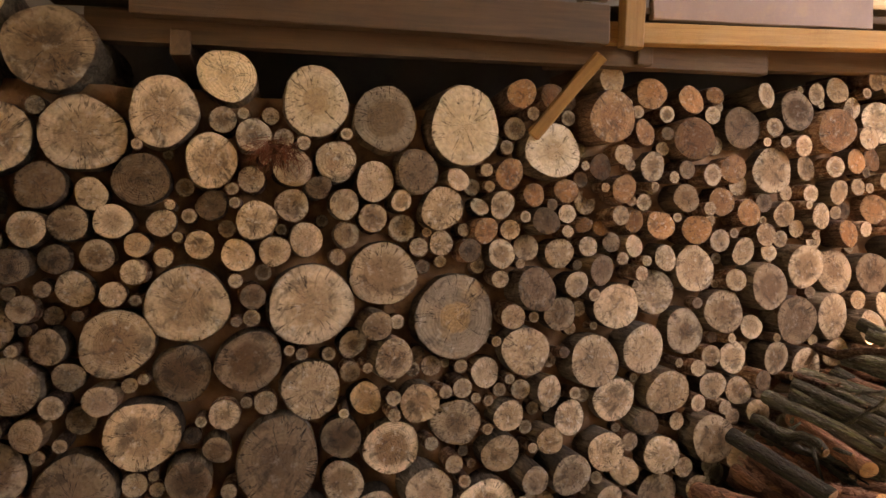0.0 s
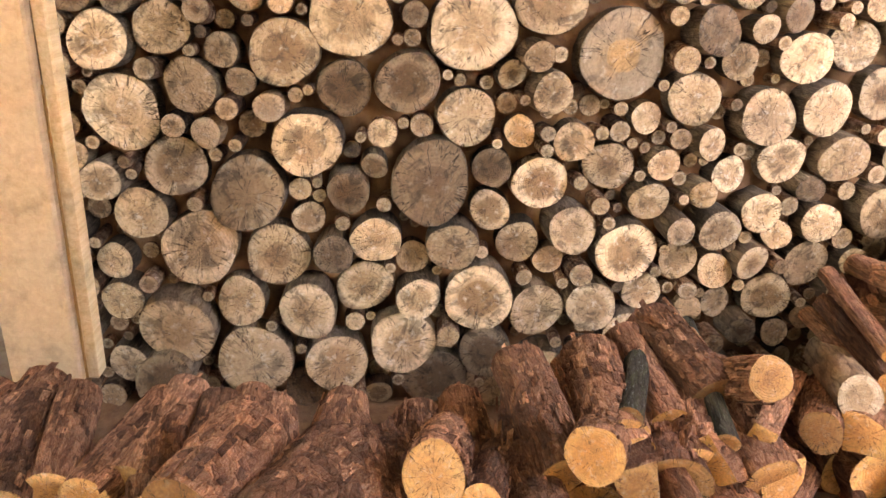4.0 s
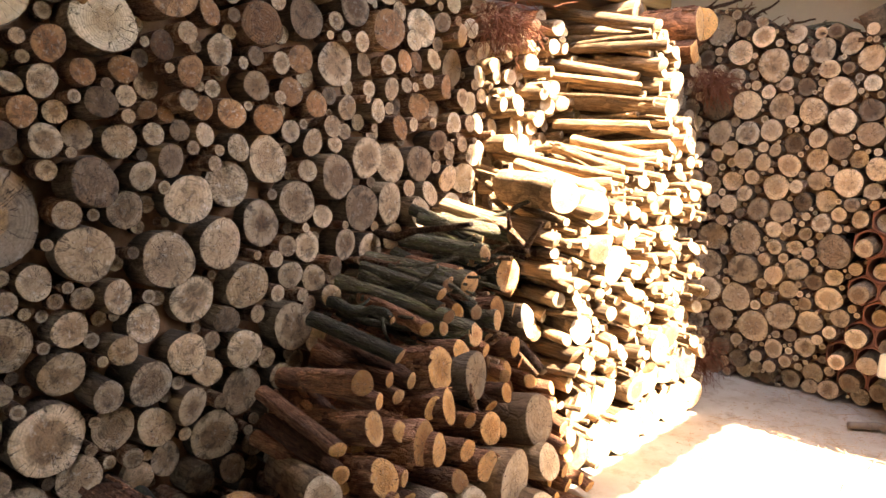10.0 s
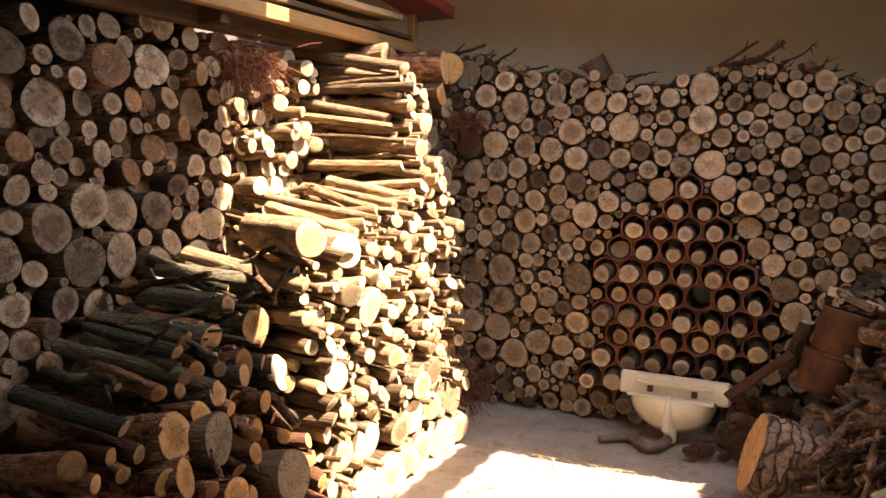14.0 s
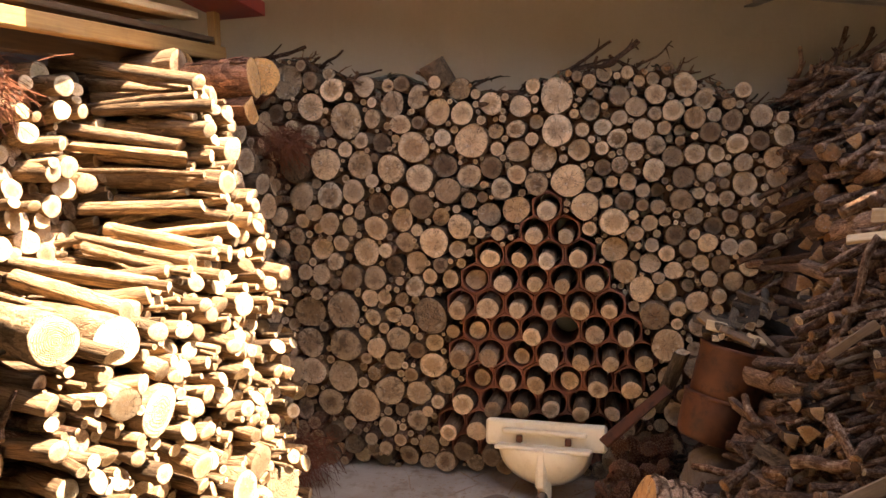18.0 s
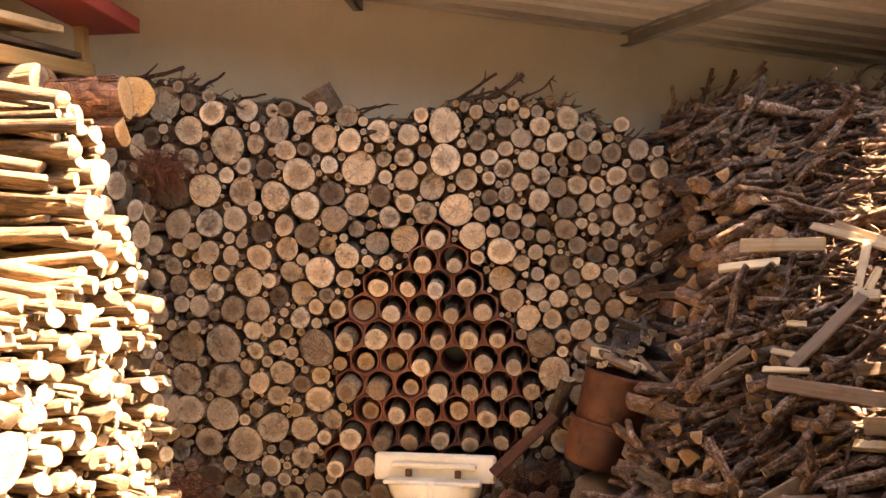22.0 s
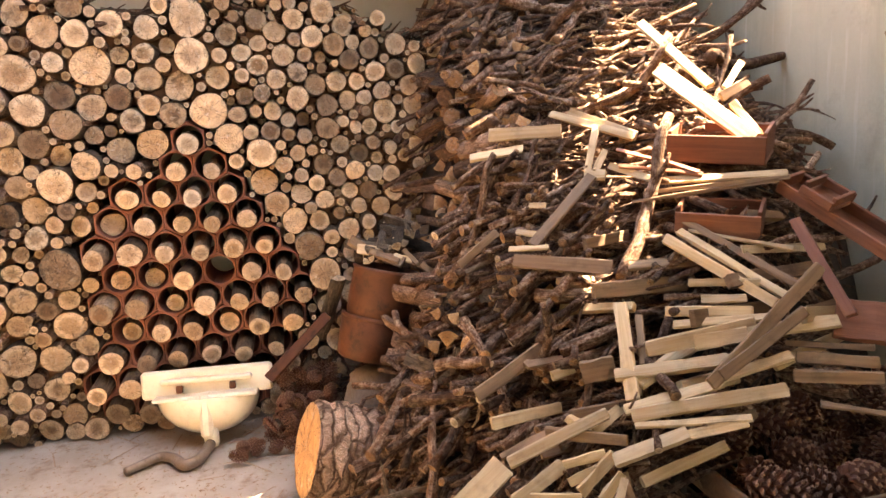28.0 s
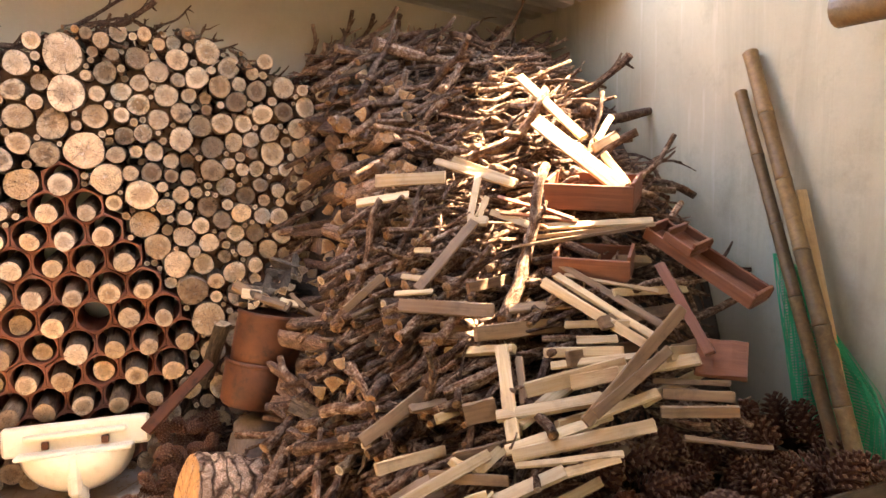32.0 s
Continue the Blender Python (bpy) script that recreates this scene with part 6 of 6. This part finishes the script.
def cone_mesh(seed):
    """An open pine cone, 2 long along z: dark woody scales on a spindle, each with a pale knobbed tip."""
    r2 = random.Random(seed)
    vs, fs, which = [], [], []

    def ell(z):
        return 0.66 * math.sqrt(max(0.03, 1 - ((z + 0.12) / 1.13) ** 2)) * (1.0 if z < 0 else 1 - 0.22 * z)

    n, seg = 8, 10
    for j in range(n + 1):
        z = -0.95 + 1.9 * j / n
        for i in range(seg):
            a = 2 * math.pi * i / seg
            vs.append((ell(z) * 0.42 * math.cos(a), ell(z) * 0.42 * math.sin(a), z))
    for j in range(n):
        for i in range(seg):
            fs.append((j * seg + i, j * seg + (i + 1) % seg, (j + 1) * seg + (i + 1) % seg, (j + 1) * seg + i))
            which.append(0)
    count = 84
    for k in range(count):
        z = -0.97 + 1.9 * k / count
        a = k * 2.39996 + r2.uniform(-0.06, 0.06)
        size = 0.45 + 0.55 * ell(z) / 0.66
        r0, r1 = ell(z) * 0.38, ell(z) * r2.uniform(0.96, 1.08) + 0.04
        w, up = 0.135 * size, (0.10 + 0.14 * (z + 1) / 2) * size
        c, s = math.cos(a), math.sin(a)

        def pt(rad, side, h):
            return (rad * c - side * s, rad * s + side * c, z + h)

        b = len(vs)
        vs += [pt(r0, -w * 0.4, -0.02), pt(r0, w * 0.4, -0.02), pt(r1 * 0.92, w, up), pt(r1 * 0.92, -w, up), pt(r1 * 0.90, 0, up - 0.075 * size), pt(r1 * 0.90, 0, up + 0.075 * size), pt(r1 + 0.045 * size, 0, up + 0.01)]
        fs += [(b, b + 1, b + 2, b + 5, b + 3), (b + 1, b, b + 3, b + 4, b + 2), (b + 2, b + 6, b + 5), (b + 5, b + 6, b + 3), (b + 3, b + 6, b + 4), (b + 4, b + 6, b + 2)]
        which += [0, 0, 1, 1, 1, 1]
    return mesh_from("pine_cone", vs, fs, [CONE, CONE_TIP], which)


CONES = [cone_mesh(k) for k in range(4)]


def cone(at, size, label, group):
    ob = new("pine_cone", CONES[rnd.randrange(4)])
    ob.matrix_basis = Matrix.Translation(at) @ Euler((rnd.uniform(0.3, 1.9), rnd.uniform(-0.6, 0.6), rnd.uniform(0, 6.28))).to_matrix().to_4x4() @ Matrix.Diagonal((size, size, size, 1))
    tagged(ob, label, "pine cone", group)


crate = new("wooden_crate")
CX, CY, CW, CD, CT = 0.80, 2.97, 0.95, 0.55, 0.50
crate.matrix_basis = Matrix.Translation((CX, CY, 0.0)) @ Matrix.Rotation(0.02, 4, "Z")
for k, z in enumerate((0.46, 0.35, 0.24, 0.13)):
    for yy in (0.0, CD):
        part("slat", box_bm(CW, 0.012, 0.085, 0.003, (CW / 2, yy, z), 0.001, rnd), BOARD_DARK, crate)
    for xx in (0.0, CW):
        part("slat", box_bm(0.012, CD - 0.02, 0.085, 0.003, (xx, CD / 2, z), 0.001, rnd), BOARD_DARK, crate)
for xx in (0.03, CW - 0.03):
    for yy in (0.03, CD - 0.03):
        part("corner_post", box_bm(0.035, 0.035, 0.52, 0.003, (xx, yy, 0.262)), BOARD_DARK, crate)
part("crate_floor", box_bm(CW - 0.02, CD - 0.02, 0.012, 0.002, (CW / 2, CD / 2, 0.16)), BOARD_DARK, crate)
tagged(crate, "slatted brown wooden crate full of pine cones", "crate")
for z in (0.27, 0.39, 0.50):
    for i in range(7):
        for j in range(4):
            cone((CX + 0.09 + 0.128 * i + rnd.uniform(-.03, .03), CY + 0.08 + 0.128 * j + rnd.uniform(-.03, .03), z + rnd.uniform(-0.025, 0.025) + (0.05 if j > 1 and z > 0.45 else 0)), rnd.uniform(0.072, 0.09), "large open brown pine cone in the crate", "pine cones")
for layer in range(4):
    for i in range(7):
        for j in range(5):
            x, y = -0.56 + 0.072 * i + rnd.uniform(-.02, .02), 4.70 + 0.075 * j + 0.06 * (i / 6) + rnd.uniform(-.02, .02)
            if (x < -0.37 and y > 4.84) or j < layer or (i < 2 and j > 1) or (layer and i < 2):
                continue
            cone((x, y, 0.040 + 0.072 * layer + rnd.uniform(0, 0.015)), rnd.uniform(0.042, 0.052), "brown open pine cone heaped on the floor beside the basin", "pine cones")

# ---------------------------------------------------------------- bamboo, batten and green net on the right wall


def bamboo(a, b, r, label):
    root = new("bamboo_pole")
    a, b = Vector(a), Vector(b)
    x = (b - a).normalized()
    m = x.to_track_quat("X", "Z").to_matrix().to_4x4()
    m.translation = a
    root.matrix_basis = m
    length = (b - a).length
    n = int(length / 0.24)
    for k in range(n):
        s0, s1 = length * k / n, length * (k + 1) / n
        prof = [(r * 0.96, s0 + 0.001), (r * 1.07, s0 + 0.004), (r * 0.99, s0 + 0.014), (r * 0.97, (s0 + s1) / 2), (r * 0.99, s1 - 0.012), (r * 1.06, s1 - 0.003), (r * 0.96, s1)]
        part("segment", lathe(prof, 18), BAMBOO, root, m=Matrix.Rotation(math.pi / 2, 4, "Y"), smooth=True)
    return tagged(root, label, "bamboo pole", "poles leaning on the wall")


def toward(a, b, s):
    return tuple(Vector(a) + (Vector(b) - Vector(a)) * s)


bamboo((1.79, 3.71, 1.825), toward((1.79, 3.71, 1.825), (1.62, 3.00, 0.42), 1.3), 0.027, "thick dry bamboo pole leaning on the plastered wall")
bamboo((1.78, 3.74, 1.685), toward((1.78, 3.74, 1.685), (1.635, 3.085, 0.42), 1.3), 0.022, "shorter bamboo pole leaning on the plastered wall")
ba, bb = Vector((1.795, 3.465, 1.33)), Vector(toward((1.795, 3.465, 1.33), (1.75, 3.22, 0.66), 1.9))
bx = (bb - ba).normalized()
mm = bx.to_track_quat("X", "Z").to_matrix().to_4x4()
mm.translation = (ba + bb) / 2
tagged(part("batten", box_bm((bb - ba).length, 0.042, 0.024, 0.002, wobble=0.001, rnd=rnd), BOARD_PALE, m=mm), "pale square batten leaning on the wall beside the bamboo", "batten", "poles leaning on the wall")
tagged(part("round_pole", tube_along([(1.68, 3.24, 1.885), (1.71, 2.8, 1.90), (1.74, 2.2, 1.92), (1.76, 1.4, 1.93)], [0.052, 0.055, 0.056, 0.056], 16), BAMBOO, smooth=True), "brown round pole fixed along the top of the wall", "pole")


def net_mesh():
    vs, fs = [], []

    def strand(pts, w):
        base = len(vs)
        for p in pts:
            vs.extend([(p[0], p[1] - w, p[2]), (p[0] - 0.0006, p[1] + w, p[2])])
        for k in range(len(pts) - 1):
            fs.append((base + 2 * k, base + 2 * k + 1, base + 2 * k + 3, base + 2 * k + 2))

    def surf(u, v):
        z = 1.10 - 1.08 * v
        y = u * (3.55 - 0.14 * v) + (1 - u) * max(3.53 - 1.05 * v, 3.10)
        return (1.805 - 0.04 * v - 0.02 * math.sin(u * 21 + v * 3) - 0.012 * math.sin(u * 47), y - 0.08 * v, z)

    for i in range(100):
        u = i / 99
        strand([surf(u + 0.02 * math.sin(k * 0.9 + i), k / 14) for k in range(15)], 0.0022)
    for j in range(110):
        v = j / 109
        base = len(vs)
        for k in range(16):
            p = surf(k / 15, v + 0.01 * math.sin(k))
            vs.extend([(p[0], p[1], p[2] - 0.0022), (p[0], p[1], p[2] + 0.0022)])
        for k in range(15):
            fs.append((base + 2 * k, base + 2 * k + 1, base + 2 * k + 3, base + 2 * k + 2))
    return mesh_from("green_net", vs, fs, [NET])


tagged(new("green_net", net_mesh()), "bright green plastic net hanging beside the heap", "net")

# ---------------------------------------------------------------- the timber rack over the long stack

rack = new("timber_rack")


def set_back(p):
    """The rack stands a little askew, its near end further back over the stack."""
    s = 1 + 0.13 * max(0.0, 1 - p[1] / 5.0)
    return Vector((p[0] - 0.27 * max(0.0, 1 - p[1] / 6.0), 0.65 + (p[1] - 0.65) * (s if p[1] < 3 else 1.0), 1.4 + (p[2] - 1.4) * s))



def timber(a, b, w, h, mat, name, label=""):
    a, b = set_back(a), set_back(b)
    x = (b - a).normalized()
    side = Vector((1, 0, 0)) if abs(x.x) < 0.9 else Vector((0, 1, 0))
    up = x.cross(side).normalized() * -1
    if abs(up.z) > 0.3 and up.z < 0:
        up = -up
    side = up.cross(x)
    m = Matrix((x, side, up)).transposed().to_4x4()
    m.translation = (a + b) / 2
    return part(name, box_bm((b - a).length, w, h, 0.004, wobble=0.002, rnd=rnd, cuts=3), mat, rack, label, m)


def rz(y):
    return 1.99 + 0.075 * (y - 1.8)


timber((-2.30, 0.33, 1.975), (-2.30, 1.72, 2.03), 0.07, 0.13, BEAM_OLD, "beam")
timber((-2.42, 0.2, 1.90), (-2.42, 2.4, 2.0), 0.06, 0.10, BEAM_OLD, "beam")
timber((-2.33, 1.70, rz(1.7) + 0.03), (-2.33, 5.05, rz(5.05) + 0.03), 0.06, 0.07, BEAM_NEW, "beam", "yellow pine edge beam")
timber((-2.52, 1.6, rz(1.6) - 0.01), (-2.52, 5.1, rz(5.1) - 0.01), 0.06, 0.09, BEAM_OLD, "beam")
timber((-2.28, 1.80, 1.965), (-2.28, 1.80, 2.75), 0.055, 0.075, BEAM_NEW, "post", "yellow pine hanging post")
timber((-2.25, 1.69, 1.93), (-2.38, 1.52, 1.68), 0.03, 0.045, BEAM_NEW, "brace", "yellow pine brace")
timber((-2.33, 4.99, 2.22), (-2.33, 4.99, 2.52), 0.045, 0.055, BEAM_NEW, "post", "yellow pine end post")
for k in range(5):
    x = -2.40 - 0.19 * k
    timber((x, 0.1 + 0.15 * (k % 2), rz(0.2) + 0.10), (x, 5.0 - 0.1 * (k % 3), rz(5.0) + 0.10), 0.17, 0.025, BEAM_OLD, "deck_board")
timber((-2.29, 0.75, 2.13), (-2.29, 1.72, 2.16), 0.03, 0.12, DUSTY_PAPER, "facing_board", "dusty mauve-grey painted board")
timber((-2.31, 1.88, 2.12), (-2.31, 2.75, 2.18), 0.03, 0.11, DUSTY_PAPER, "facing_board", "dusty mauve-grey board with torn pale patches")
for k in range(4):
    timber((-2.38 - 0.1 * k, 2.6 + 0.1 * k, rz(2.6) + 0.16), (-2.30 - 0.1 * k, 4.75, rz(4.75) + 0.18 + 0.01 * k), 0.09, 0.035, BOARD_PALE if k % 2 == 0 else BEAM_NEW, "stored_batten", "pale batten stored on the rack")
for yy in (0.45, 1.9, 3.4, 4.9):
    timber((-3.3, yy, rz(yy) - 0.02), (-2.36, yy, rz(yy) - 0.02), 0.06, 0.08, BEAM_OLD, "bearer")
    timber((-2.9, yy, rz(yy) + 0.1), (-2.9, yy, roof_z(-2.9) + 0.3), 0.05, 0.05, BEAM_OLD, "hanger")
tagged(rack, "timber rack of old beams and boards over the long stack", "rack")

tray = new("red_channel")
tray.matrix_basis = Matrix.Translation((-2.28, 4.45, 2.50)) @ Matrix.Rotation(-0.05, 4, "X")
part("base", box_bm(0.24, 1.35, 0.012, 0.003), RED_PAINT, tray)
for s in (-1, 1):
    part("flange", box_bm(0.012, 1.35, 0.075, 0.003, (s * 0.127, 0, 0.03)), RED_PAINT, tray)
tagged(tray, "worn red painted metal channel lying on the rack", "channel")

post = new("timber_post")
post.matrix_basis = Matrix.Translation((-2.17, -0.345, 0.0)) @ Matrix.Rotation(0.03, 4, "X")
part("plank", box_bm(0.05, 0.21, 2.7, 0.006, (0, -0.035, 1.35), 0.002, rnd, 4), sawn("bare_pine_post", (0.50, 0.35, 0.21), (0.36, 0.23, 0.13), 0.3, (0.36, 0.29, 0.21), dirt=0.4), post)
part("batten", box_bm(0.06, 0.035, 2.7, 0.004, (-0.04, 0.092, 1.35), 0.002, rnd, 4), BOARD_PALE, post, "narrow pale batten")
part("strap", box_bm(0.004, 0.008, 0.9, 0.001, (0.0, 0.078, 0.46)), BEAM_NEW, post, "thin yellow strap")
tagged(post, "wide pale timber post at the end of the long stack", "post")

# ---------------------------------------------------------------- loose things on top of the stacks


def needles(at, size, count, seed, label):
    r2 = random.Random(seed)
    vs, fs = [], []
    for k in range(count):
        p = Vector((r2.gauss(0, 0.35), r2.gauss(0, 0.45), r2.gauss(0, 0.25))) * size
        d = Vector((r2.uniform(-0.3, 1), r2.uniform(-1, 1), r2.uniform(-1.2, 0.4))).normalized()
        bend = Vector((0, 0, -0.3 * r2.random()))
        w = d.cross(Vector((r2.uniform(-1, 1), r2.uniform(-1, 1), r2.uniform(-1, 1)))).normalized() * 0.0011
        base, length = len(vs), size * r2.uniform(0.4, 0.9)
        for s in (0.0, 0.5, 1.0):
            c = p + (d * s + bend * s * s) * length
            vs += [tuple(c - w), tuple(c + w)]
        fs += [(base, base + 1, base + 3, base + 2), (base + 2, base + 3, base + 5, base + 4)]
    ob = new("pine_needles", mesh_from("pine_needles", vs, fs, [NEEDLES]))
    ob.matrix_basis = Matrix.Translation(at)
    return tagged(ob, label, "pine needles", kind="stuff")


needles((-2.45, 3.50, 1.93), 0.17, 800, 1, "clump of dry red-brown pine needles on the long stack")
needles((-2.05, 5.08, 1.80), 0.15, 800, 2, "dry red-brown pine needles stuck in the corner of the stacks")
needles((-1.95, 4.85, 0.20), 0.20, 800, 3, "dry red-brown pine needles on the floor in the corner")
needles((-2.50, 0.72, 1.60), 0.07, 350, 4, "tuft of dry red pine needles between log ends")

PINE.log(Vector((-1.97, 4.62, 2.06)), Vector((1.0, 0.1, 0.05)), 0.10, 0.42, "thick pine log with bark lying on the corner stack", "logs on top of the stacks")
PINE.log(Vector((-2.10, 4.95, 2.12)), Vector((0.7, -0.8, 0.1)), 0.10, 0.4, "pine log lying on the corner stack", "logs on top of the stacks")
SPLIT.log(Vector((-1.96, 4.56, 1.89)), Vector((1.0, 0.0, 0.0)), 0.085, 0.42, "large split pine chunk with bark on the corner stack", "logs on top of the stacks")
TANLOG.log(Vector((-1.27, 5.20, 2.17)), Vector((-0.5, -0.3, 0.9)), 0.07, 0.14, "short log piece lying on the back stack", "logs on top of the stacks")
for k in range(120):
    x = rnd.uniform(-2.2, 0.6)
    pool = BRANCHES if rnd.random() < 0.7 else MOSS
    put(rnd.choice(pool), "twig", (x, 5.34 + rnd.uniform(-0.12, 0.2), back_top(x) + rnd.uniform(-0.02, 0.06)), rnd.uniform(-0.5, 0.5) + (math.pi / 2 if rnd.random() < 0.25 else 0), rnd.uniform(-0.15, 0.2), rnd.uniform(0, 6.28), rnd.uniform(0.15, 0.4), "dry twig lying on top of the back stack", "twig", "twigs on the back stack", 0.9)
for x, h in ((-1.86, 0.16), (-0.32, 0.24), (-0.38, 0.16), (0.28, 0.14), (-2.0, 0.12), (0.75, 0.22)):
    put(rnd.choice(BRANCHES), "twig", (x, 5.35, back_top(min(x, 0.6)) + h * 0.3), rnd.uniform(-0.4, 0.4), 0.9, rnd.uniform(0, 6.28), h * 1.1, "forked dry twig standing up from the back stack", "twig", "twigs on the back stack", 0.8)
for k in range(80):
    y = rnd.uniform(2.48, 3.14)
    z = 0.66 + 0.32 * (y - 2.48) / 0.66 + rnd.uniform(-0.12, 0.05)
    pool = MOSS if k % 5 == 0 else MOSS_STRAIGHT
    put(pool[rnd.randrange(len(pool))], "mossy_branch", (-2.17 + rnd.uniform(-0.10, 0.06), y, z), rnd.uniform(0.0, 0.42), rnd.uniform(-0.22, 0.0), rnd.uniform(0, 6.28), rnd.uniform(0.26, 0.40), "lichen-covered grey-green branch on the low row", "branch", "mossy branches", rnd.uniform(0.7, 1.5))
for y, z, r in ((2.81, 0.81, 0.055), (3.02, 0.83, 0.075), (2.90, 0.92, 0.035), (3.10, 0.98, 0.035), (2.62, 0.72, 0.03), (2.72, 0.66, 0.035), (2.98, 0.70, 0.03), (3.08, 0.60, 0.035), (2.86, 0.68, 0.045)):
    MOSSY.log(Vector((max(-1.5 - 0.62 * z, -2.03) + rnd.uniform(-0.02, 0.03), y, z)), Vector((1.0, rnd.uniform(-0.05, 0.3), rnd.uniform(-0.15, 0.0))), r, rnd.uniform(0.4, 0.55), "dark lichen-covered log with orange end in the low row", "mossy logs of the low row")
for k in range(34):
    y = rnd.uniform(2.6, 3.2)
    z = rnd.uniform(0.45, front_top(y))
    put(rnd.choice(STRAIGHT + BRANCHES[:6]), "stick", (front_x(y, z) - rnd.uniform(0.16, 0.32), y, z), rnd.uniform(-0.35, 0.25), rnd.uniform(-0.2, 0.12), rnd.uniform(0, 6.28), rnd.uniform(0.4, 0.65), "brown stick lying in the low row beside the sunlit stack", "stick", "sticks of the low row", rnd.uniform(0.6, 1.0))

# bark chips, shavings and twigs on the floor


def litter(count, seed):
    r2 = random.Random(seed)
    vs, fs = [], []
    for k in range(count):
        if r2.random() < 0.6:
            x, y = -1.45 + abs(r2.gauss(0, 0.45)), r2.uniform(0.0, 4.6)
        else:
            x, y = r2.uniform(-1.6, 0.3), r2.uniform(3.8, 5.2)
        a, l, w = r2.uniform(0, 6.28), 0.002 + 0.012 * r2.random() ** 2, r2.uniform(0.001, 0.0035)
        if r2.random() < 0.03:
            l, w = r2.uniform(0.04, 0.12), 0.003
        c, s = math.cos(a), math.sin(a)
        z = 0.006
        base = len(vs)
        for dx, dy, dz in ((-l, -w, 0), (l, -w, 0.002), (l, w, 0), (-l, w, 0.002)):
            vs.append((x + dx * c - dy * s, y + dx * s + dy * c, z + dz))
        for dx, dy in ((-l * .8, -w * .7), (l * .8, -w * .7), (l * .8, w * .7), (-l * .8, w * .7)):
            vs.append((x + dx * c - dy * s, y + dx * s + dy * c, z + 0.003))
        fs += [(base + 4, base + 5, base + 6, base + 7)] + [(base + i, base + (i + 1) % 4, base + 4 + (i + 1) % 4, base + 4 + i) for i in range(4)]
    return mesh_from("bark_chips", vs, fs, [CHIPS])


tagged(new("bark_chips", litter(4200, 8)), "bark chips, shavings and twigs strewn on the floor", "litter", kind="stuff")


# pale dead roots among the dark branches, small split chunks and crumbs at the foot of the heap
for k in range(330):
    x, y = heap_spot()
    if y > 4.6 or x > 1.3 or (x < 0.24 and y > 4.25):
        continue
    put(rnd.choice(ROOTS), "dead_root", (x, y, heap_z(x, y) + rnd.uniform(0.0, 0.08)), rnd.uniform(0, 6.28), rnd.uniform(-0.6, 0.6), rnd.uniform(0, 6.28), rnd.uniform(0.10, 0.30), "thin bleached dead root lying on the heap", "root", "roots on the heap", rnd.uniform(0.35, 0.8))

# chunky dark roots and weathered stubs at the foot, behind the pine round
for k in range(26):
    x, y = rnd.uniform(0.04, 0.30), rnd.uniform(3.50, 3.85)
    bleached = k % 4 == 0
    put(rnd.choice(ROOTS if bleached else BRANCHES), "root_stub", (x, y, heap_z(x, y) + rnd.uniform(0.0, 0.05)), rnd.uniform(0.6, 2.4), rnd.uniform(-0.9, 0.2), rnd.uniform(0, 6.28), rnd.uniform(0.16, 0.30), "weathered bleached root stub at the foot of the heap" if bleached else "thick dark root stub at the foot of the heap", "root", "root stubs of the heap", rnd.uniform(1.2, 2.0))
for x, y, z, size in ((0.235, 3.93, 0.73, 0.040), (0.285, 3.88, 0.71, 0.034), (0.255, 3.92, 0.79, 0.030), (0.185, 3.95, 0.69, 0.032), (0.21, 3.97, 0.80, 0.026)):
    SPLIT_DARK.log(Vector((x, y, z)), Vector((rnd.uniform(-0.5, 0.1), -1.0, rnd.uniform(0.0, 0.4))), size, 0.3, "split log with fresh orange end in the heap", "split logs in the heap")


def crumbs(x0, x1, y0, y1, foot, tall, seed, name, label):
    """A low drift of sawdust and bark crumbs with a ragged edge; foot(y) is where it peters out."""
    nx, ny, vs, fs = 90, 110, [], []
    for j in range(ny + 1):
        for i in range(nx + 1):
            x, y = x0 + (x1 - x0) * i / nx, y0 + (y1 - y0) * j / ny
            d = foot(y) - x + 0.16 * noise.noise((x * 5, y * 5, seed)) + 0.07 * noise.noise((x * 17, y * 17, seed))
            vs.append((x, y, -0.03 - 0.32 * max(0.0, min(1.0, (-1.66 - x) / 0.3)) * max(0.0, min(1.0, (3.0 - y) / 0.6)) + tall * max(0.0, min(1.0, d / 0.25 + 0.2)) + 0.012 * noise.noise((x * 30, y * 30, seed))))
    w = nx + 1
    for j in range(ny):
        for i in range(nx):
            fs.append((j * w + i, j * w + i + 1, (j + 1) * w + i + 1, (j + 1) * w + i))
    tagged(new(name, mesh_from(name, vs, fs, [SAWDUST], smooth=True)), label, "sawdust", kind="stuff")


crumbs(-2.56, -1.0, -0.7, 3.1, lambda y: -1.68 if y > 1.2 else -1.52, 0.075, 4.0, "sawdust", "orange-brown sawdust and bark crumbs under the low row")
